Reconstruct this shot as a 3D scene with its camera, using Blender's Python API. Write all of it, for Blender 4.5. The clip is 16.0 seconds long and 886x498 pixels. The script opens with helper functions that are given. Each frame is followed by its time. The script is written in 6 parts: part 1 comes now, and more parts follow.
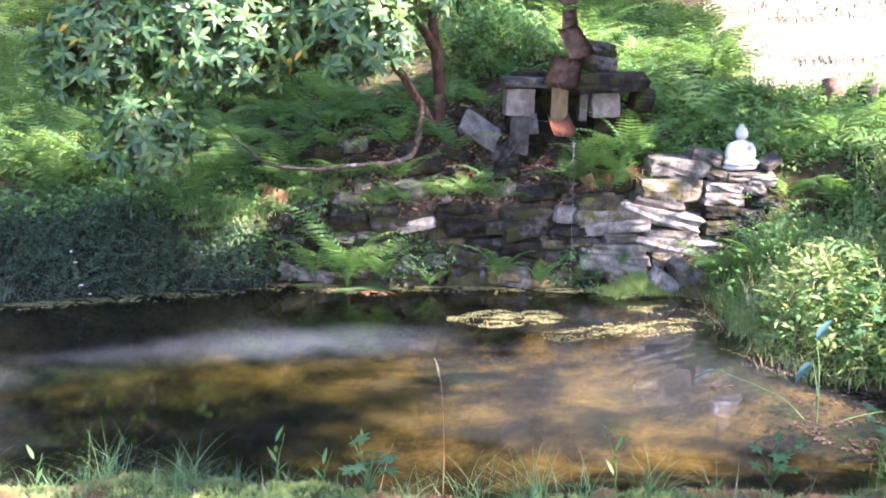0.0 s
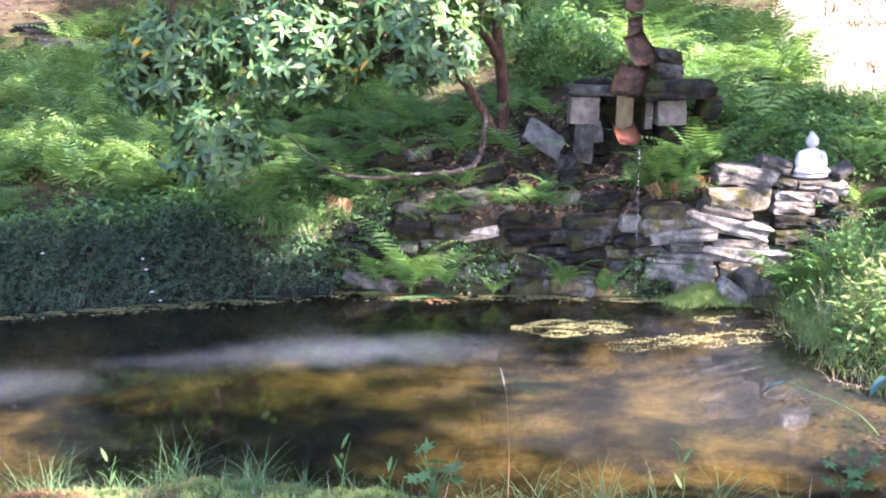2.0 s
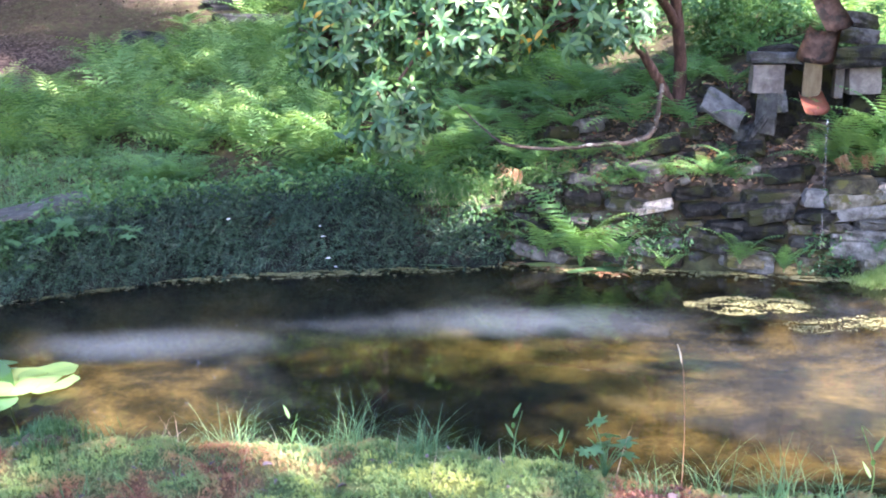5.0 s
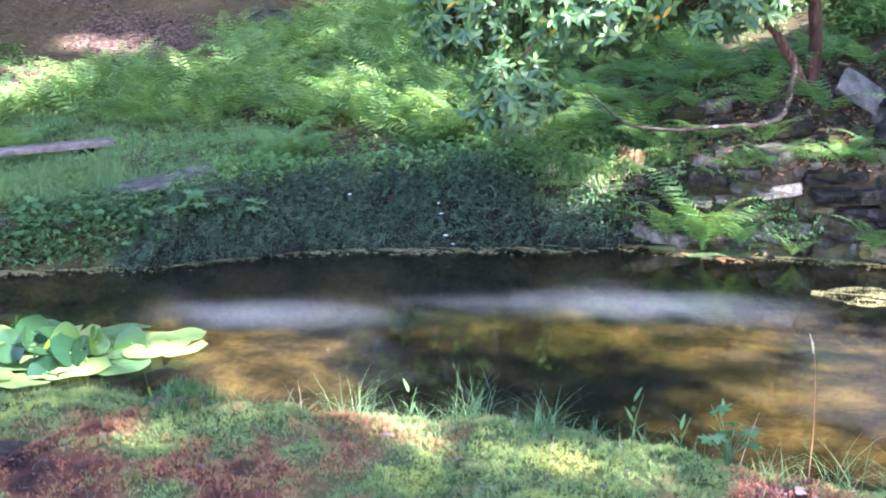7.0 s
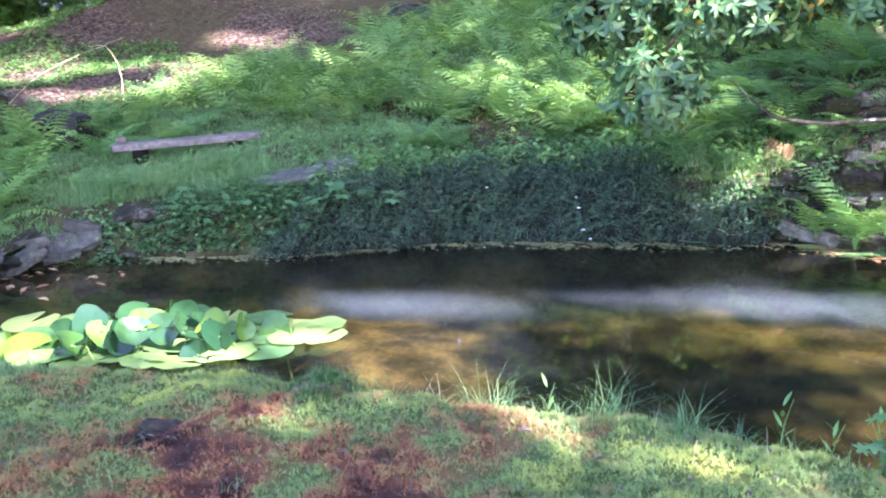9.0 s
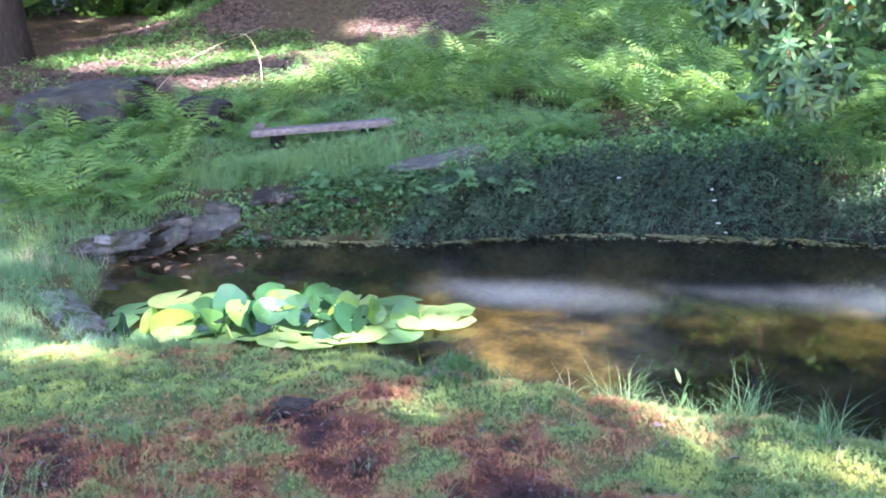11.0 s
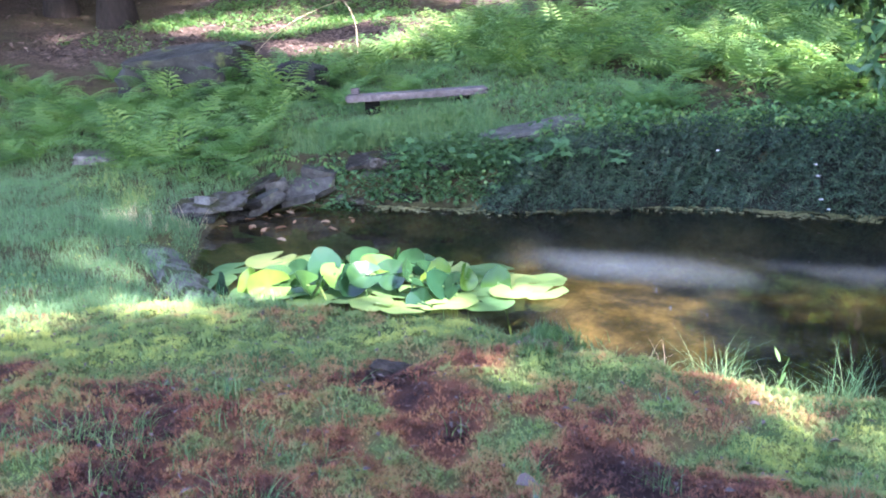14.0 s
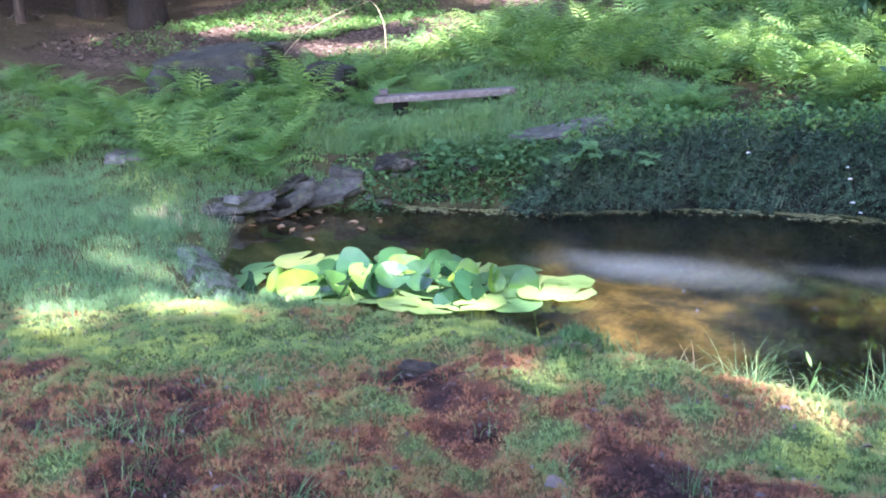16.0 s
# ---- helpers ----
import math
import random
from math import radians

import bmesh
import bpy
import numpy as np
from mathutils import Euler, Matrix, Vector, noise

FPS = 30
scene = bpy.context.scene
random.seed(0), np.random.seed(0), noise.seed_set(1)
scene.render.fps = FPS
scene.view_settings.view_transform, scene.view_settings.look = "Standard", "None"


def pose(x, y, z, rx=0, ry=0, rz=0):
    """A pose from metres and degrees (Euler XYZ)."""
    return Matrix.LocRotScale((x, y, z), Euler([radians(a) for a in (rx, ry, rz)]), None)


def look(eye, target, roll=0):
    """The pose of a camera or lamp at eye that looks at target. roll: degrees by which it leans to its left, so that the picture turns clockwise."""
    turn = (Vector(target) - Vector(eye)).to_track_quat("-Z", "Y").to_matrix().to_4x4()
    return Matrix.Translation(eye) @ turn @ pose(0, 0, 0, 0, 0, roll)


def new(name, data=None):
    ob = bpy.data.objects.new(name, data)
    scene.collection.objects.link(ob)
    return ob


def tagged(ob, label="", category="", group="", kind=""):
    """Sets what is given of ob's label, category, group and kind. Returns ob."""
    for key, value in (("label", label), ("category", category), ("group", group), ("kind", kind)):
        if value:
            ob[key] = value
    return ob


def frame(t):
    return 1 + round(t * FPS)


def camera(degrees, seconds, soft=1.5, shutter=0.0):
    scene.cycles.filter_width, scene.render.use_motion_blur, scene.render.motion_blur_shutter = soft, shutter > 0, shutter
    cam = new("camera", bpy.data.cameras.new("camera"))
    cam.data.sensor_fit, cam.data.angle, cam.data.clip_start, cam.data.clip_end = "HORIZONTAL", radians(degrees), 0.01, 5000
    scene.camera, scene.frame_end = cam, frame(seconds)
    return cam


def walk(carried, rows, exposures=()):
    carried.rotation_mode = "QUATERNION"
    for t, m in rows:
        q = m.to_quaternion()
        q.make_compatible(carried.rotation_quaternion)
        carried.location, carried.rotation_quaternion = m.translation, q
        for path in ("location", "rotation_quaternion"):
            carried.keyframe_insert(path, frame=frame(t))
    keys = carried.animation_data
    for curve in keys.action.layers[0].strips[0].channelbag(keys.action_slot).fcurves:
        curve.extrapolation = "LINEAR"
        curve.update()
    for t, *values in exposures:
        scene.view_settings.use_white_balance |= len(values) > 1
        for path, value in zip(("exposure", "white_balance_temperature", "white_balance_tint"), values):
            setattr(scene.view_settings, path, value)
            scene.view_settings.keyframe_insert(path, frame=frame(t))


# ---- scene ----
cam = camera(49.55, 16.0, soft=2.0)
PATH = [
    (0.0, pose(-0.000, 0.000, 1.800, 78.00, 0.00, 0.00)),
    (0.5, pose(-0.003, -0.004, 1.801, 78.20, 0.00, 0.14)),
    (1.0, pose(-0.007, -0.006, 1.801, 78.39, 0.06, 0.85)),
    (1.5, pose(-0.011, -0.005, 1.804, 78.51, 0.30, 2.14)),
    (2.0, pose(-0.015, -0.004, 1.805, 78.50, 0.54, 3.63)),
    (2.5, pose(-0.020, -0.003, 1.804, 78.37, 0.72, 5.05)),
    (3.0, pose(-0.025, -0.001, 1.805, 78.22, 0.89, 6.89)),
    (3.5, pose(-0.033, -0.001, 1.805, 78.00, 1.18, 8.58)),
    (4.0, pose(-0.041, -0.000, 1.805, 77.75, 1.46, 10.02)),
    (6.5, pose(-0.090, -0.013, 1.798, 75.91, 1.32, 18.70)),
    (7.0, pose(-0.102, -0.017, 1.798, 75.92, 1.47, 20.23)),
    (7.5, pose(-0.113, -0.021, 1.795, 75.86, 1.71, 22.16)),
    (8.0, pose(-0.124, -0.021, 1.799, 75.92, 1.89, 24.62)),
    (8.5, pose(-0.135, -0.025, 1.799, 75.76, 2.26, 26.46)),
    (9.0, pose(-0.140, -0.028, 1.799, 75.79, 2.40, 28.05)),
    (9.5, pose(-0.148, -0.034, 1.802, 76.09, 2.60, 30.28)),
    (10.0, pose(-0.158, -0.039, 1.802, 76.04, 2.70, 32.22)),
    (12.5, pose(-0.192, -0.059, 1.797, 74.49, 2.82, 38.87)),
    (13.0, pose(-0.196, -0.065, 1.798, 74.31, 2.75, 39.43)),
    (13.5, pose(-0.204, -0.069, 1.798, 74.08, 2.63, 40.15)),
    (14.0, pose(-0.209, -0.073, 1.799, 73.83, 2.58, 40.91)),
    (14.5, pose(-0.212, -0.080, 1.799, 73.88, 2.61, 41.59)),
    (15.0, pose(-0.214, -0.086, 1.802, 73.99, 2.55, 41.98)),
    (15.5, pose(-0.214, -0.088, 1.803, 74.00, 2.51, 42.24)),
    (16.0, pose(-0.216, -0.089, 1.804, 73.93, 2.59, 42.48)),
]
walk(cam, PATH, exposures=[(0.0, 3.43, 6550, 39), (2.5, 3.45, 6550, 39), (4.5, 3.6, 6150, 36), (8.0, 3.82, 6150, 34), (11.0, 3.76, 6150, 33), (16.0, 3.68, 6150, 32)])

# ---- world, sun, exposure ----
SUN_AZ, SUN_EL = 114.0, 38.0          # compass-like: degrees from +y towards +x
sun_dir = Vector((math.sin(radians(SUN_AZ)) * math.cos(radians(SUN_EL)), math.cos(radians(SUN_AZ)) * math.cos(radians(SUN_EL)), math.sin(radians(SUN_EL))))
world = bpy.data.worlds.new("sky_world")
scene.world = world
world.use_nodes = True
wn = world.node_tree.nodes
sky = wn.new("ShaderNodeTexSky")
sky.sky_type, sky.sun_disc = "NISHITA", False
sky.sun_elevation, sky.sun_rotation = radians(SUN_EL), radians(SUN_AZ)
wn["Background"].inputs[1].default_value = 0.15
world.node_tree.links.new(sky.outputs[0], wn["Background"].inputs[0])
sun = bpy.data.lights.new("sun", "SUN")
sun.energy, sun.angle, sun.color = 5.0, radians(0.55), (1.0, 0.94, 0.84)
sun_ob = new("sun", sun)
sun_ob.matrix_world = look(sun_dir * 50, (0, 0, 0))

# ---- materials ----


def mat(name):
    m = bpy.data.materials.new(name)
    m.use_nodes = True
    t = m.node_tree
    t.nodes.clear()
    return m, t.nodes, t.links


def node(ns, kind, **sets):
    n = ns.new(kind)
    for k, v in sets.items():
        n.inputs[k.replace("_", " ")].default_value = v
    return n


def ramp(ns, stops):
    r = ns.new("ShaderNodeValToRGB")
    e = r.color_ramp.elements
    while len(e) < len(stops):
        e.new(0.5)
    for s, (p, c) in zip(e, stops):
        s.position, s.color = p, (*c, 1)
    return r


def noise_tex(ns, ls, vec, scale, detail=5.0, rough=0.6):
    n = node(ns, "ShaderNodeTexNoise", Scale=scale, Detail=detail, Roughness=rough)
    ls.new(vec, n.inputs["Vector"])
    return n


def leaf_mat(name, stops, rough=0.5, through_light=0.35, spec=0.35, per_object=False, blotch=6.0, glow=(1.1, 1.2, 0.75)):
    """Thin living leaf: colour varies from leaf to leaf and in blotches over the place; some light passes through."""
    m, ns, ls = mat(name)
    geo = ns.new("ShaderNodeNewGeometry")
    info = ns.new("ShaderNodeObjectInfo")
    n = noise_tex(ns, ls, geo.outputs["Position"], blotch, 3)
    mix = ns.new("ShaderNodeMath")
    mix.operation = "MULTIPLY_ADD"
    ls.new(info.outputs["Random"] if per_object else geo.outputs["Random Per Island"], mix.inputs[0])
    mix.inputs[1].default_value = 0.55
    sc = ns.new("ShaderNodeMath")
    sc.operation = "MULTIPLY"
    ls.new(n.outputs["Fac"], sc.inputs[0])
    sc.inputs[1].default_value = 0.5
    ls.new(sc.outputs[0], mix.inputs[2])
    r = ramp(ns, stops)
    ls.new(mix.outputs[0], r.inputs[0])
    p = node(ns, "ShaderNodeBsdfPrincipled", Roughness=rough)
    p.inputs["Specular IOR Level"].default_value = spec
    ls.new(r.outputs[0], p.inputs["Base Color"])
    tr = ns.new("ShaderNodeBsdfTranslucent")
    tint = ns.new("ShaderNodeVectorMath")
    tint.operation = "MULTIPLY"
    ls.new(r.outputs[0], tint.inputs[0])
    tint.inputs[1].default_value = glow
    ls.new(tint.outputs[0], tr.inputs["Color"])
    ms = node(ns, "ShaderNodeMixShader", Fac=through_light)
    ls.new(p.outputs[0], ms.inputs[1])
    ls.new(tr.outputs[0], ms.inputs[2])
    o = ns.new("ShaderNodeOutputMaterial")
    ls.new(ms.outputs[0], o.inputs[0])
    return m


def rough_mat(name, stops, scale=6.0, rough=0.85, bump=0.4, fine=60.0, spots=None, spot_scale=9.0, spot_at=0.6, spec=0.3, vary=0.3, stretch=(1, 1, 1)):
    """Stone, wood, clay, soil: blotches, fine grain, optional lichen or moss spots, relief."""
    m, ns, ls = mat(name)
    info = ns.new("ShaderNodeObjectInfo")
    mp = ns.new("ShaderNodeVectorMath")
    mp.operation = "MULTIPLY_ADD"
    geo = ns.new("ShaderNodeNewGeometry")
    ls.new(geo.outputs["Position"], mp.inputs[0])
    mp.inputs[1].default_value = stretch
    ls.new(info.outputs["Random"], mp.inputs[2])
    big = noise_tex(ns, ls, mp.outputs[0], scale, 6, 0.65)
    small = noise_tex(ns, ls, mp.outputs[0], fine, 4, 0.7)
    a = ns.new("ShaderNodeMath")
    a.operation = "MULTIPLY_ADD"
    ls.new(info.outputs["Random"], a.inputs[0])
    a.inputs[1].default_value = vary
    b = ns.new("ShaderNodeMath")
    b.operation = "MULTIPLY_ADD"
    ls.new(small.outputs["Fac"], b.inputs[0])
    b.inputs[1].default_value = 0.35
    ls.new(big.outputs["Fac"], b.inputs[2])
    c = ns.new("ShaderNodeMath")
    c.operation = "ADD"
    c.inputs[1].default_value = -0.17 - vary / 2
    ls.new(b.outputs[0], a.inputs[2])
    ls.new(a.outputs[0], c.inputs[0])
    r = ramp(ns, stops)
    ls.new(c.outputs[0], r.inputs[0])
    col = r.outputs[0]
    if spots:
        sn = noise_tex(ns, ls, mp.outputs[0], spot_scale, 5, 0.6)
        sr = ramp(ns, [(spot_at, (0, 0, 0)), (spot_at + 0.07, (1, 1, 1))])
        ls.new(sn.outputs["Fac"], sr.inputs[0])
        mx = ns.new("ShaderNodeMix")
        mx.data_type = "RGBA"
        ls.new(sr.outputs[0], mx.inputs["Factor"])
        ls.new(col, mx.inputs["A"])
        mx.inputs["B"].default_value = (*spots, 1)
        col = mx.outputs["Result"]
    p = node(ns, "ShaderNodeBsdfPrincipled", Roughness=rough)
    p.inputs["Specular IOR Level"].default_value = spec
    ls.new(col, p.inputs["Base Color"])
    bp = node(ns, "ShaderNodeBump", Strength=bump, Distance=0.02)
    ls.new(b.outputs[0], bp.inputs["Height"])
    ls.new(bp.outputs[0], p.inputs["Normal"])
    o = ns.new("ShaderNodeOutputMaterial")
    ls.new(p.outputs[0], o.inputs[0])
    return m


MOSS_TONES = [(0.0, (0.065, 0.034, 0.036)), (0.16, (0.15, 0.068, 0.052)), (0.3, (0.34, 0.145, 0.085)), (0.42, (0.38, 0.25, 0.115)), (0.55, (0.23, 0.255, 0.10)), (0.72, (0.18, 0.30, 0.105)), (1.0, (0.44, 0.50, 0.14))]


def ground_mat():
    """Soil with moss, leaf litter and pond mud, laid out by the sheet's cover mask."""
    m, ns, ls = mat("ground_cover")
    geo = ns.new("ShaderNodeNewGeometry")
    pos = geo.outputs["Position"]
    at = ns.new("ShaderNodeVertexColor")
    at.layer_name = "cover"
    sep = ns.new("ShaderNodeSeparateColor")
    ls.new(at.outputs[0], sep.inputs[0])
    n2 = noise_tex(ns, ls, pos, 28, 5, 0.7)
    n3 = noise_tex(ns, ls, pos, 9, 4, 0.6)
    vor = node(ns, "ShaderNodeTexVoronoi", Scale=30.0)
    ls.new(pos, vor.inputs["Vector"])
    soil = ramp(ns, [(0.3, (0.02, 0.016, 0.01)), (0.5, (0.05, 0.04, 0.02)), (0.7, (0.045, 0.065, 0.02))])
    ls.new(n3.outputs["Fac"], soil.inputs[0])
    litter = ramp(ns, [(0.0, (0.012, 0.008, 0.006)), (0.3, (0.03, 0.02, 0.015)), (0.6, (0.06, 0.042, 0.034)), (1.0, (0.12, 0.09, 0.075))])
    sepv = ns.new("ShaderNodeSeparateColor")
    ls.new(vor.outputs["Color"], sepv.inputs[0])
    ls.new(sepv.outputs[0], litter.inputs[0])
    moss = ramp(ns, [(p, tuple(0.36 * q for q in c)) for p, c in MOSS_TONES])
    tone = ns.new("ShaderNodeAttribute")
    tone.attribute_name = "tone"
    mt = ns.new("ShaderNodeMath")
    mt.operation = "MULTIPLY_ADD"
    ls.new(n2.outputs["Fac"], mt.inputs[0])
    mt.inputs[1].default_value = 0.12
    ls.new(tone.outputs["Fac"], mt.inputs[2])
    ls.new(mt.outputs[0], moss.inputs[0])
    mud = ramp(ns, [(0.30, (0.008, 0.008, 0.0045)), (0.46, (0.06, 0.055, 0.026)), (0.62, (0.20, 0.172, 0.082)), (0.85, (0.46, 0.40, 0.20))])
    mm = ns.new("ShaderNodeMath")
    mm.operation = "MULTIPLY_ADD"
    ls.new(n2.outputs["Fac"], mm.inputs[0])
    mm.inputs[1].default_value = 0.35
    n4 = noise_tex(ns, ls, pos, 2.6, 5, 0.55)
    sub = ns.new("ShaderNodeMath")
    sub.operation = "SUBTRACT"
    ls.new(n4.outputs["Fac"], sub.inputs[0])
    sub.inputs[1].default_value = 0.17
    ls.new(sub.outputs[0], mm.inputs[2])
    ls.new(mm.outputs[0], mud.inputs[0])
    col = soil.outputs[0]
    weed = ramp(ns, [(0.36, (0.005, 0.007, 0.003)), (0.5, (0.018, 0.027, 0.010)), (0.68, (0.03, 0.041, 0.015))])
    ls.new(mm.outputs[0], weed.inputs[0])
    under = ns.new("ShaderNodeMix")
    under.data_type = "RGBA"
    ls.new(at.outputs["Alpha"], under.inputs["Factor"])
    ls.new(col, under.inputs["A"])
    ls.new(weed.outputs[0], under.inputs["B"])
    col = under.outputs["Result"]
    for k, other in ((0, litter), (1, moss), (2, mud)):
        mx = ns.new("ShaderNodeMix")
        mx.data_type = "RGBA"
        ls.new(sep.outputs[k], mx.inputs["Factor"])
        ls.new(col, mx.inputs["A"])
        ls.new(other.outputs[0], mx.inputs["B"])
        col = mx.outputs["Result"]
    p = node(ns, "ShaderNodeBsdfPrincipled", Roughness=0.9)
    p.inputs["Specular IOR Level"].default_value = 0.2
    ls.new(col, p.inputs["Base Color"])
    bp = node(ns, "ShaderNodeBump", Strength=0.7, Distance=0.03)
    ls.new(n2.outputs["Fac"], bp.inputs["Height"])
    ls.new(bp.outputs[0], p.inputs["Normal"])
    o = ns.new("ShaderNodeOutputMaterial")
    ls.new(p.outputs[0], o.inputs[0])
    return m


# painted haze where sunbeams enter the water: centre, turn in degrees, half-lengths, density
HAZE_STREAKS = [((-0.8, 5.7), 5, (1.0, 0.42), 0.05), ((-1.6, 5.55), 8, (1.3, 0.35), 0.018), ((-3.2, 4.85), 14, (0.95, 0.36), 0.052), ((-2.2, 5.2), 20, (1.4, 0.5), 0.012), ((1.1, 4.9), 10, (1.6, 1.2), 0.018)]


def water_mat():
    """Still, slightly murky pond water: mirror at grazing angles, clear enough to show the bed, with fine suspended
    silt and painted sunlit haze.
    """
    m, ns, ls = mat("pond_water")
    geo = ns.new("ShaderNodeNewGeometry")
    n = noise_tex(ns, ls, geo.outputs["Position"], 5, 2)
    bp = node(ns, "ShaderNodeBump", Strength=0.005, Distance=0.02)
    ls.new(n.outputs["Fac"], bp.inputs["Height"])
    clear = ns.new("ShaderNodeBsdfTransparent")
    clear.inputs[0].default_value = (0.49, 0.445, 0.325, 1)
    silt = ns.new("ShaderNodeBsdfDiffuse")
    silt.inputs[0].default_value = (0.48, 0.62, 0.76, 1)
    body = ns.new("ShaderNodeMixShader")
    cl = noise_tex(ns, ls, geo.outputs["Position"], 0.9, 3)
    cr = ns.new("ShaderNodeMapRange")
    cr.inputs["From Min"].default_value, cr.inputs["From Max"].default_value = 0.35, 0.65
    cr.inputs["To Min"].default_value, cr.inputs["To Max"].default_value = 0.004, 0.010
    ls.new(cl.outputs["Fac"], cr.inputs["Value"])
    dense = cr.outputs[0]
    for at, turn, size, much in HAZE_STREAKS:
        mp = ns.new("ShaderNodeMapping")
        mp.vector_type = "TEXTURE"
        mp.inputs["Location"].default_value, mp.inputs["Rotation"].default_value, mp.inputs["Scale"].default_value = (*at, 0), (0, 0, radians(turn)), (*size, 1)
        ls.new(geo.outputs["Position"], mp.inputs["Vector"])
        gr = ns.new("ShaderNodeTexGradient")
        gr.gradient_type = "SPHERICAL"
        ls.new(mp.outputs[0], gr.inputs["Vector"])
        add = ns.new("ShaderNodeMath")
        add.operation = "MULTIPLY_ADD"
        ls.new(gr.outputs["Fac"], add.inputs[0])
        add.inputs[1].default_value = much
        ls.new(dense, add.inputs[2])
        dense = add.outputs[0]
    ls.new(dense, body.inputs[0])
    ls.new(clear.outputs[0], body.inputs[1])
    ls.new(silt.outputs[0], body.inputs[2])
    gloss = node(ns, "ShaderNodeBsdfGlossy", Roughness=0.03)
    ls.new(bp.outputs[0], gloss.inputs["Normal"])
    lw = node(ns, "ShaderNodeLayerWeight", Blend=0.5)
    ls.new(bp.outputs[0], lw.inputs["Normal"])
    pw = ns.new("ShaderNodeMath")
    pw.operation = "POWER"
    ls.new(lw.outputs["Facing"], pw.inputs[0])
    pw.inputs[1].default_value = 5.0
    fr = ns.new("ShaderNodeMath")
    fr.operation = "MULTIPLY_ADD"
    ls.new(pw.outputs[0], fr.inputs[0])
    fr.inputs[1].default_value, fr.inputs[2].default_value = 0.98, 0.02
    ms = ns.new("ShaderNodeMixShader")
    ls.new(fr.outputs[0], ms.inputs[0])
    ls.new(body.outputs[0], ms.inputs[1])
    ls.new(gloss.outputs[0], ms.inputs[2])
    o = ns.new("ShaderNodeOutputMaterial")
    ls.new(ms.outputs[0], o.inputs[0])
    return m


def moss_mat(name):
    """Moss leaflets, coloured by the patch that they grow in."""
    m, ns, ls = mat(name)
    geo = ns.new("ShaderNodeNewGeometry")
    at = ns.new("ShaderNodeAttribute")
    at.attribute_name = "tone"
    a = ns.new("ShaderNodeMath")
    a.operation = "MULTIPLY_ADD"
    ls.new(geo.outputs["Random Per Island"], a.inputs[0])
    a.inputs[1].default_value = 0.16
    ls.new(at.outputs["Fac"], a.inputs[2])
    r = ramp(ns, MOSS_TONES)
    ls.new(a.outputs[0], r.inputs[0])
    p = node(ns, "ShaderNodeBsdfPrincipled", Roughness=0.7)
    ls.new(r.outputs[0], p.inputs["Base Color"])
    tr = ns.new("ShaderNodeBsdfTranslucent")
    ls.new(r.outputs[0], tr.inputs["Color"])
    ms = node(ns, "ShaderNodeMixShader", Fac=0.3)
    ls.new(p.outputs[0], ms.inputs[1])
    ls.new(tr.outputs[0], ms.inputs[2])
    o = ns.new("ShaderNodeOutputMaterial")
    ls.new(ms.outputs[0], o.inputs[0])
    return m


M_GROUND, M_WATER, M_MOSS = ground_mat(), water_mat(), moss_mat("moss_sprig")
M_FERN = leaf_mat("fern_leaf", [(0.15, (0.042, 0.11, 0.04)), (0.5, (0.105, 0.215, 0.07)), (0.85, (0.24, 0.37, 0.11))], 0.55, 0.4, 0.25, blotch=1.2)
M_FERN_ONE = leaf_mat("fern_leaf_single", [(0.15, (0.048, 0.13, 0.05)), (0.5, (0.10, 0.215, 0.072)), (0.9, (0.17, 0.30, 0.09))], 0.55, 0.4, 0.25, per_object=True, blotch=1.5)
M_WEED = leaf_mat("weed_leaf", [(0.15, (0.04, 0.12, 0.045)), (0.5, (0.08, 0.20, 0.065)), (0.9, (0.20, 0.30, 0.09))], 0.5, 0.35, 0.3, blotch=1.6)
M_DARKWEED = leaf_mat("painted_shade_weed_leaf", [(0.15, (0.018, 0.058, 0.028)), (0.5, (0.042, 0.115, 0.045)), (0.9, (0.11, 0.21, 0.075))], 0.5, 0.3, 0.3, blotch=2.5)
M_SUNGRASS = leaf_mat("painted_sun_grass_blade", [(0.15, (0.12, 0.22, 0.065)), (0.5, (0.20, 0.31, 0.10)), (0.9, (0.36, 0.43, 0.17))], 0.5, 0.4, 0.3, blotch=2.0)
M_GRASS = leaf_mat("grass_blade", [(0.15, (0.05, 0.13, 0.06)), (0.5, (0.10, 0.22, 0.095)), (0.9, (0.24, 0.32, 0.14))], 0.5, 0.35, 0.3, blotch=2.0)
M_LAWN = leaf_mat("lawn_blade", [(0.15, (0.085, 0.19, 0.095)), (0.5, (0.13, 0.255, 0.125)), (0.9, (0.20, 0.33, 0.16))], 0.5, 0.35, 0.3, blotch=1.5)
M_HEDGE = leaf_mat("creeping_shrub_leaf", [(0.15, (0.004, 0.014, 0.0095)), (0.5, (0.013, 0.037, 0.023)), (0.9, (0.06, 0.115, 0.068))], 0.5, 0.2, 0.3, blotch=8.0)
M_INNER_SHADE = rough_mat("painted_inner_shade", [(0.25, (0.003, 0.004, 0.003)), (0.75, (0.009, 0.012, 0.009))], 20, 0.9, 0.8, 60)
M_RHODO = leaf_mat("rhododendron_leaf", [(0.10, (0.016, 0.055, 0.028)), (0.5, (0.042, 0.115, 0.045)), (0.74, (0.11, 0.21, 0.065)), (0.825, (0.13, 0.22, 0.05)), (0.835, (0.45, 0.26, 0.03))], 0.42, 0.25, 0.4, blotch=2.5)
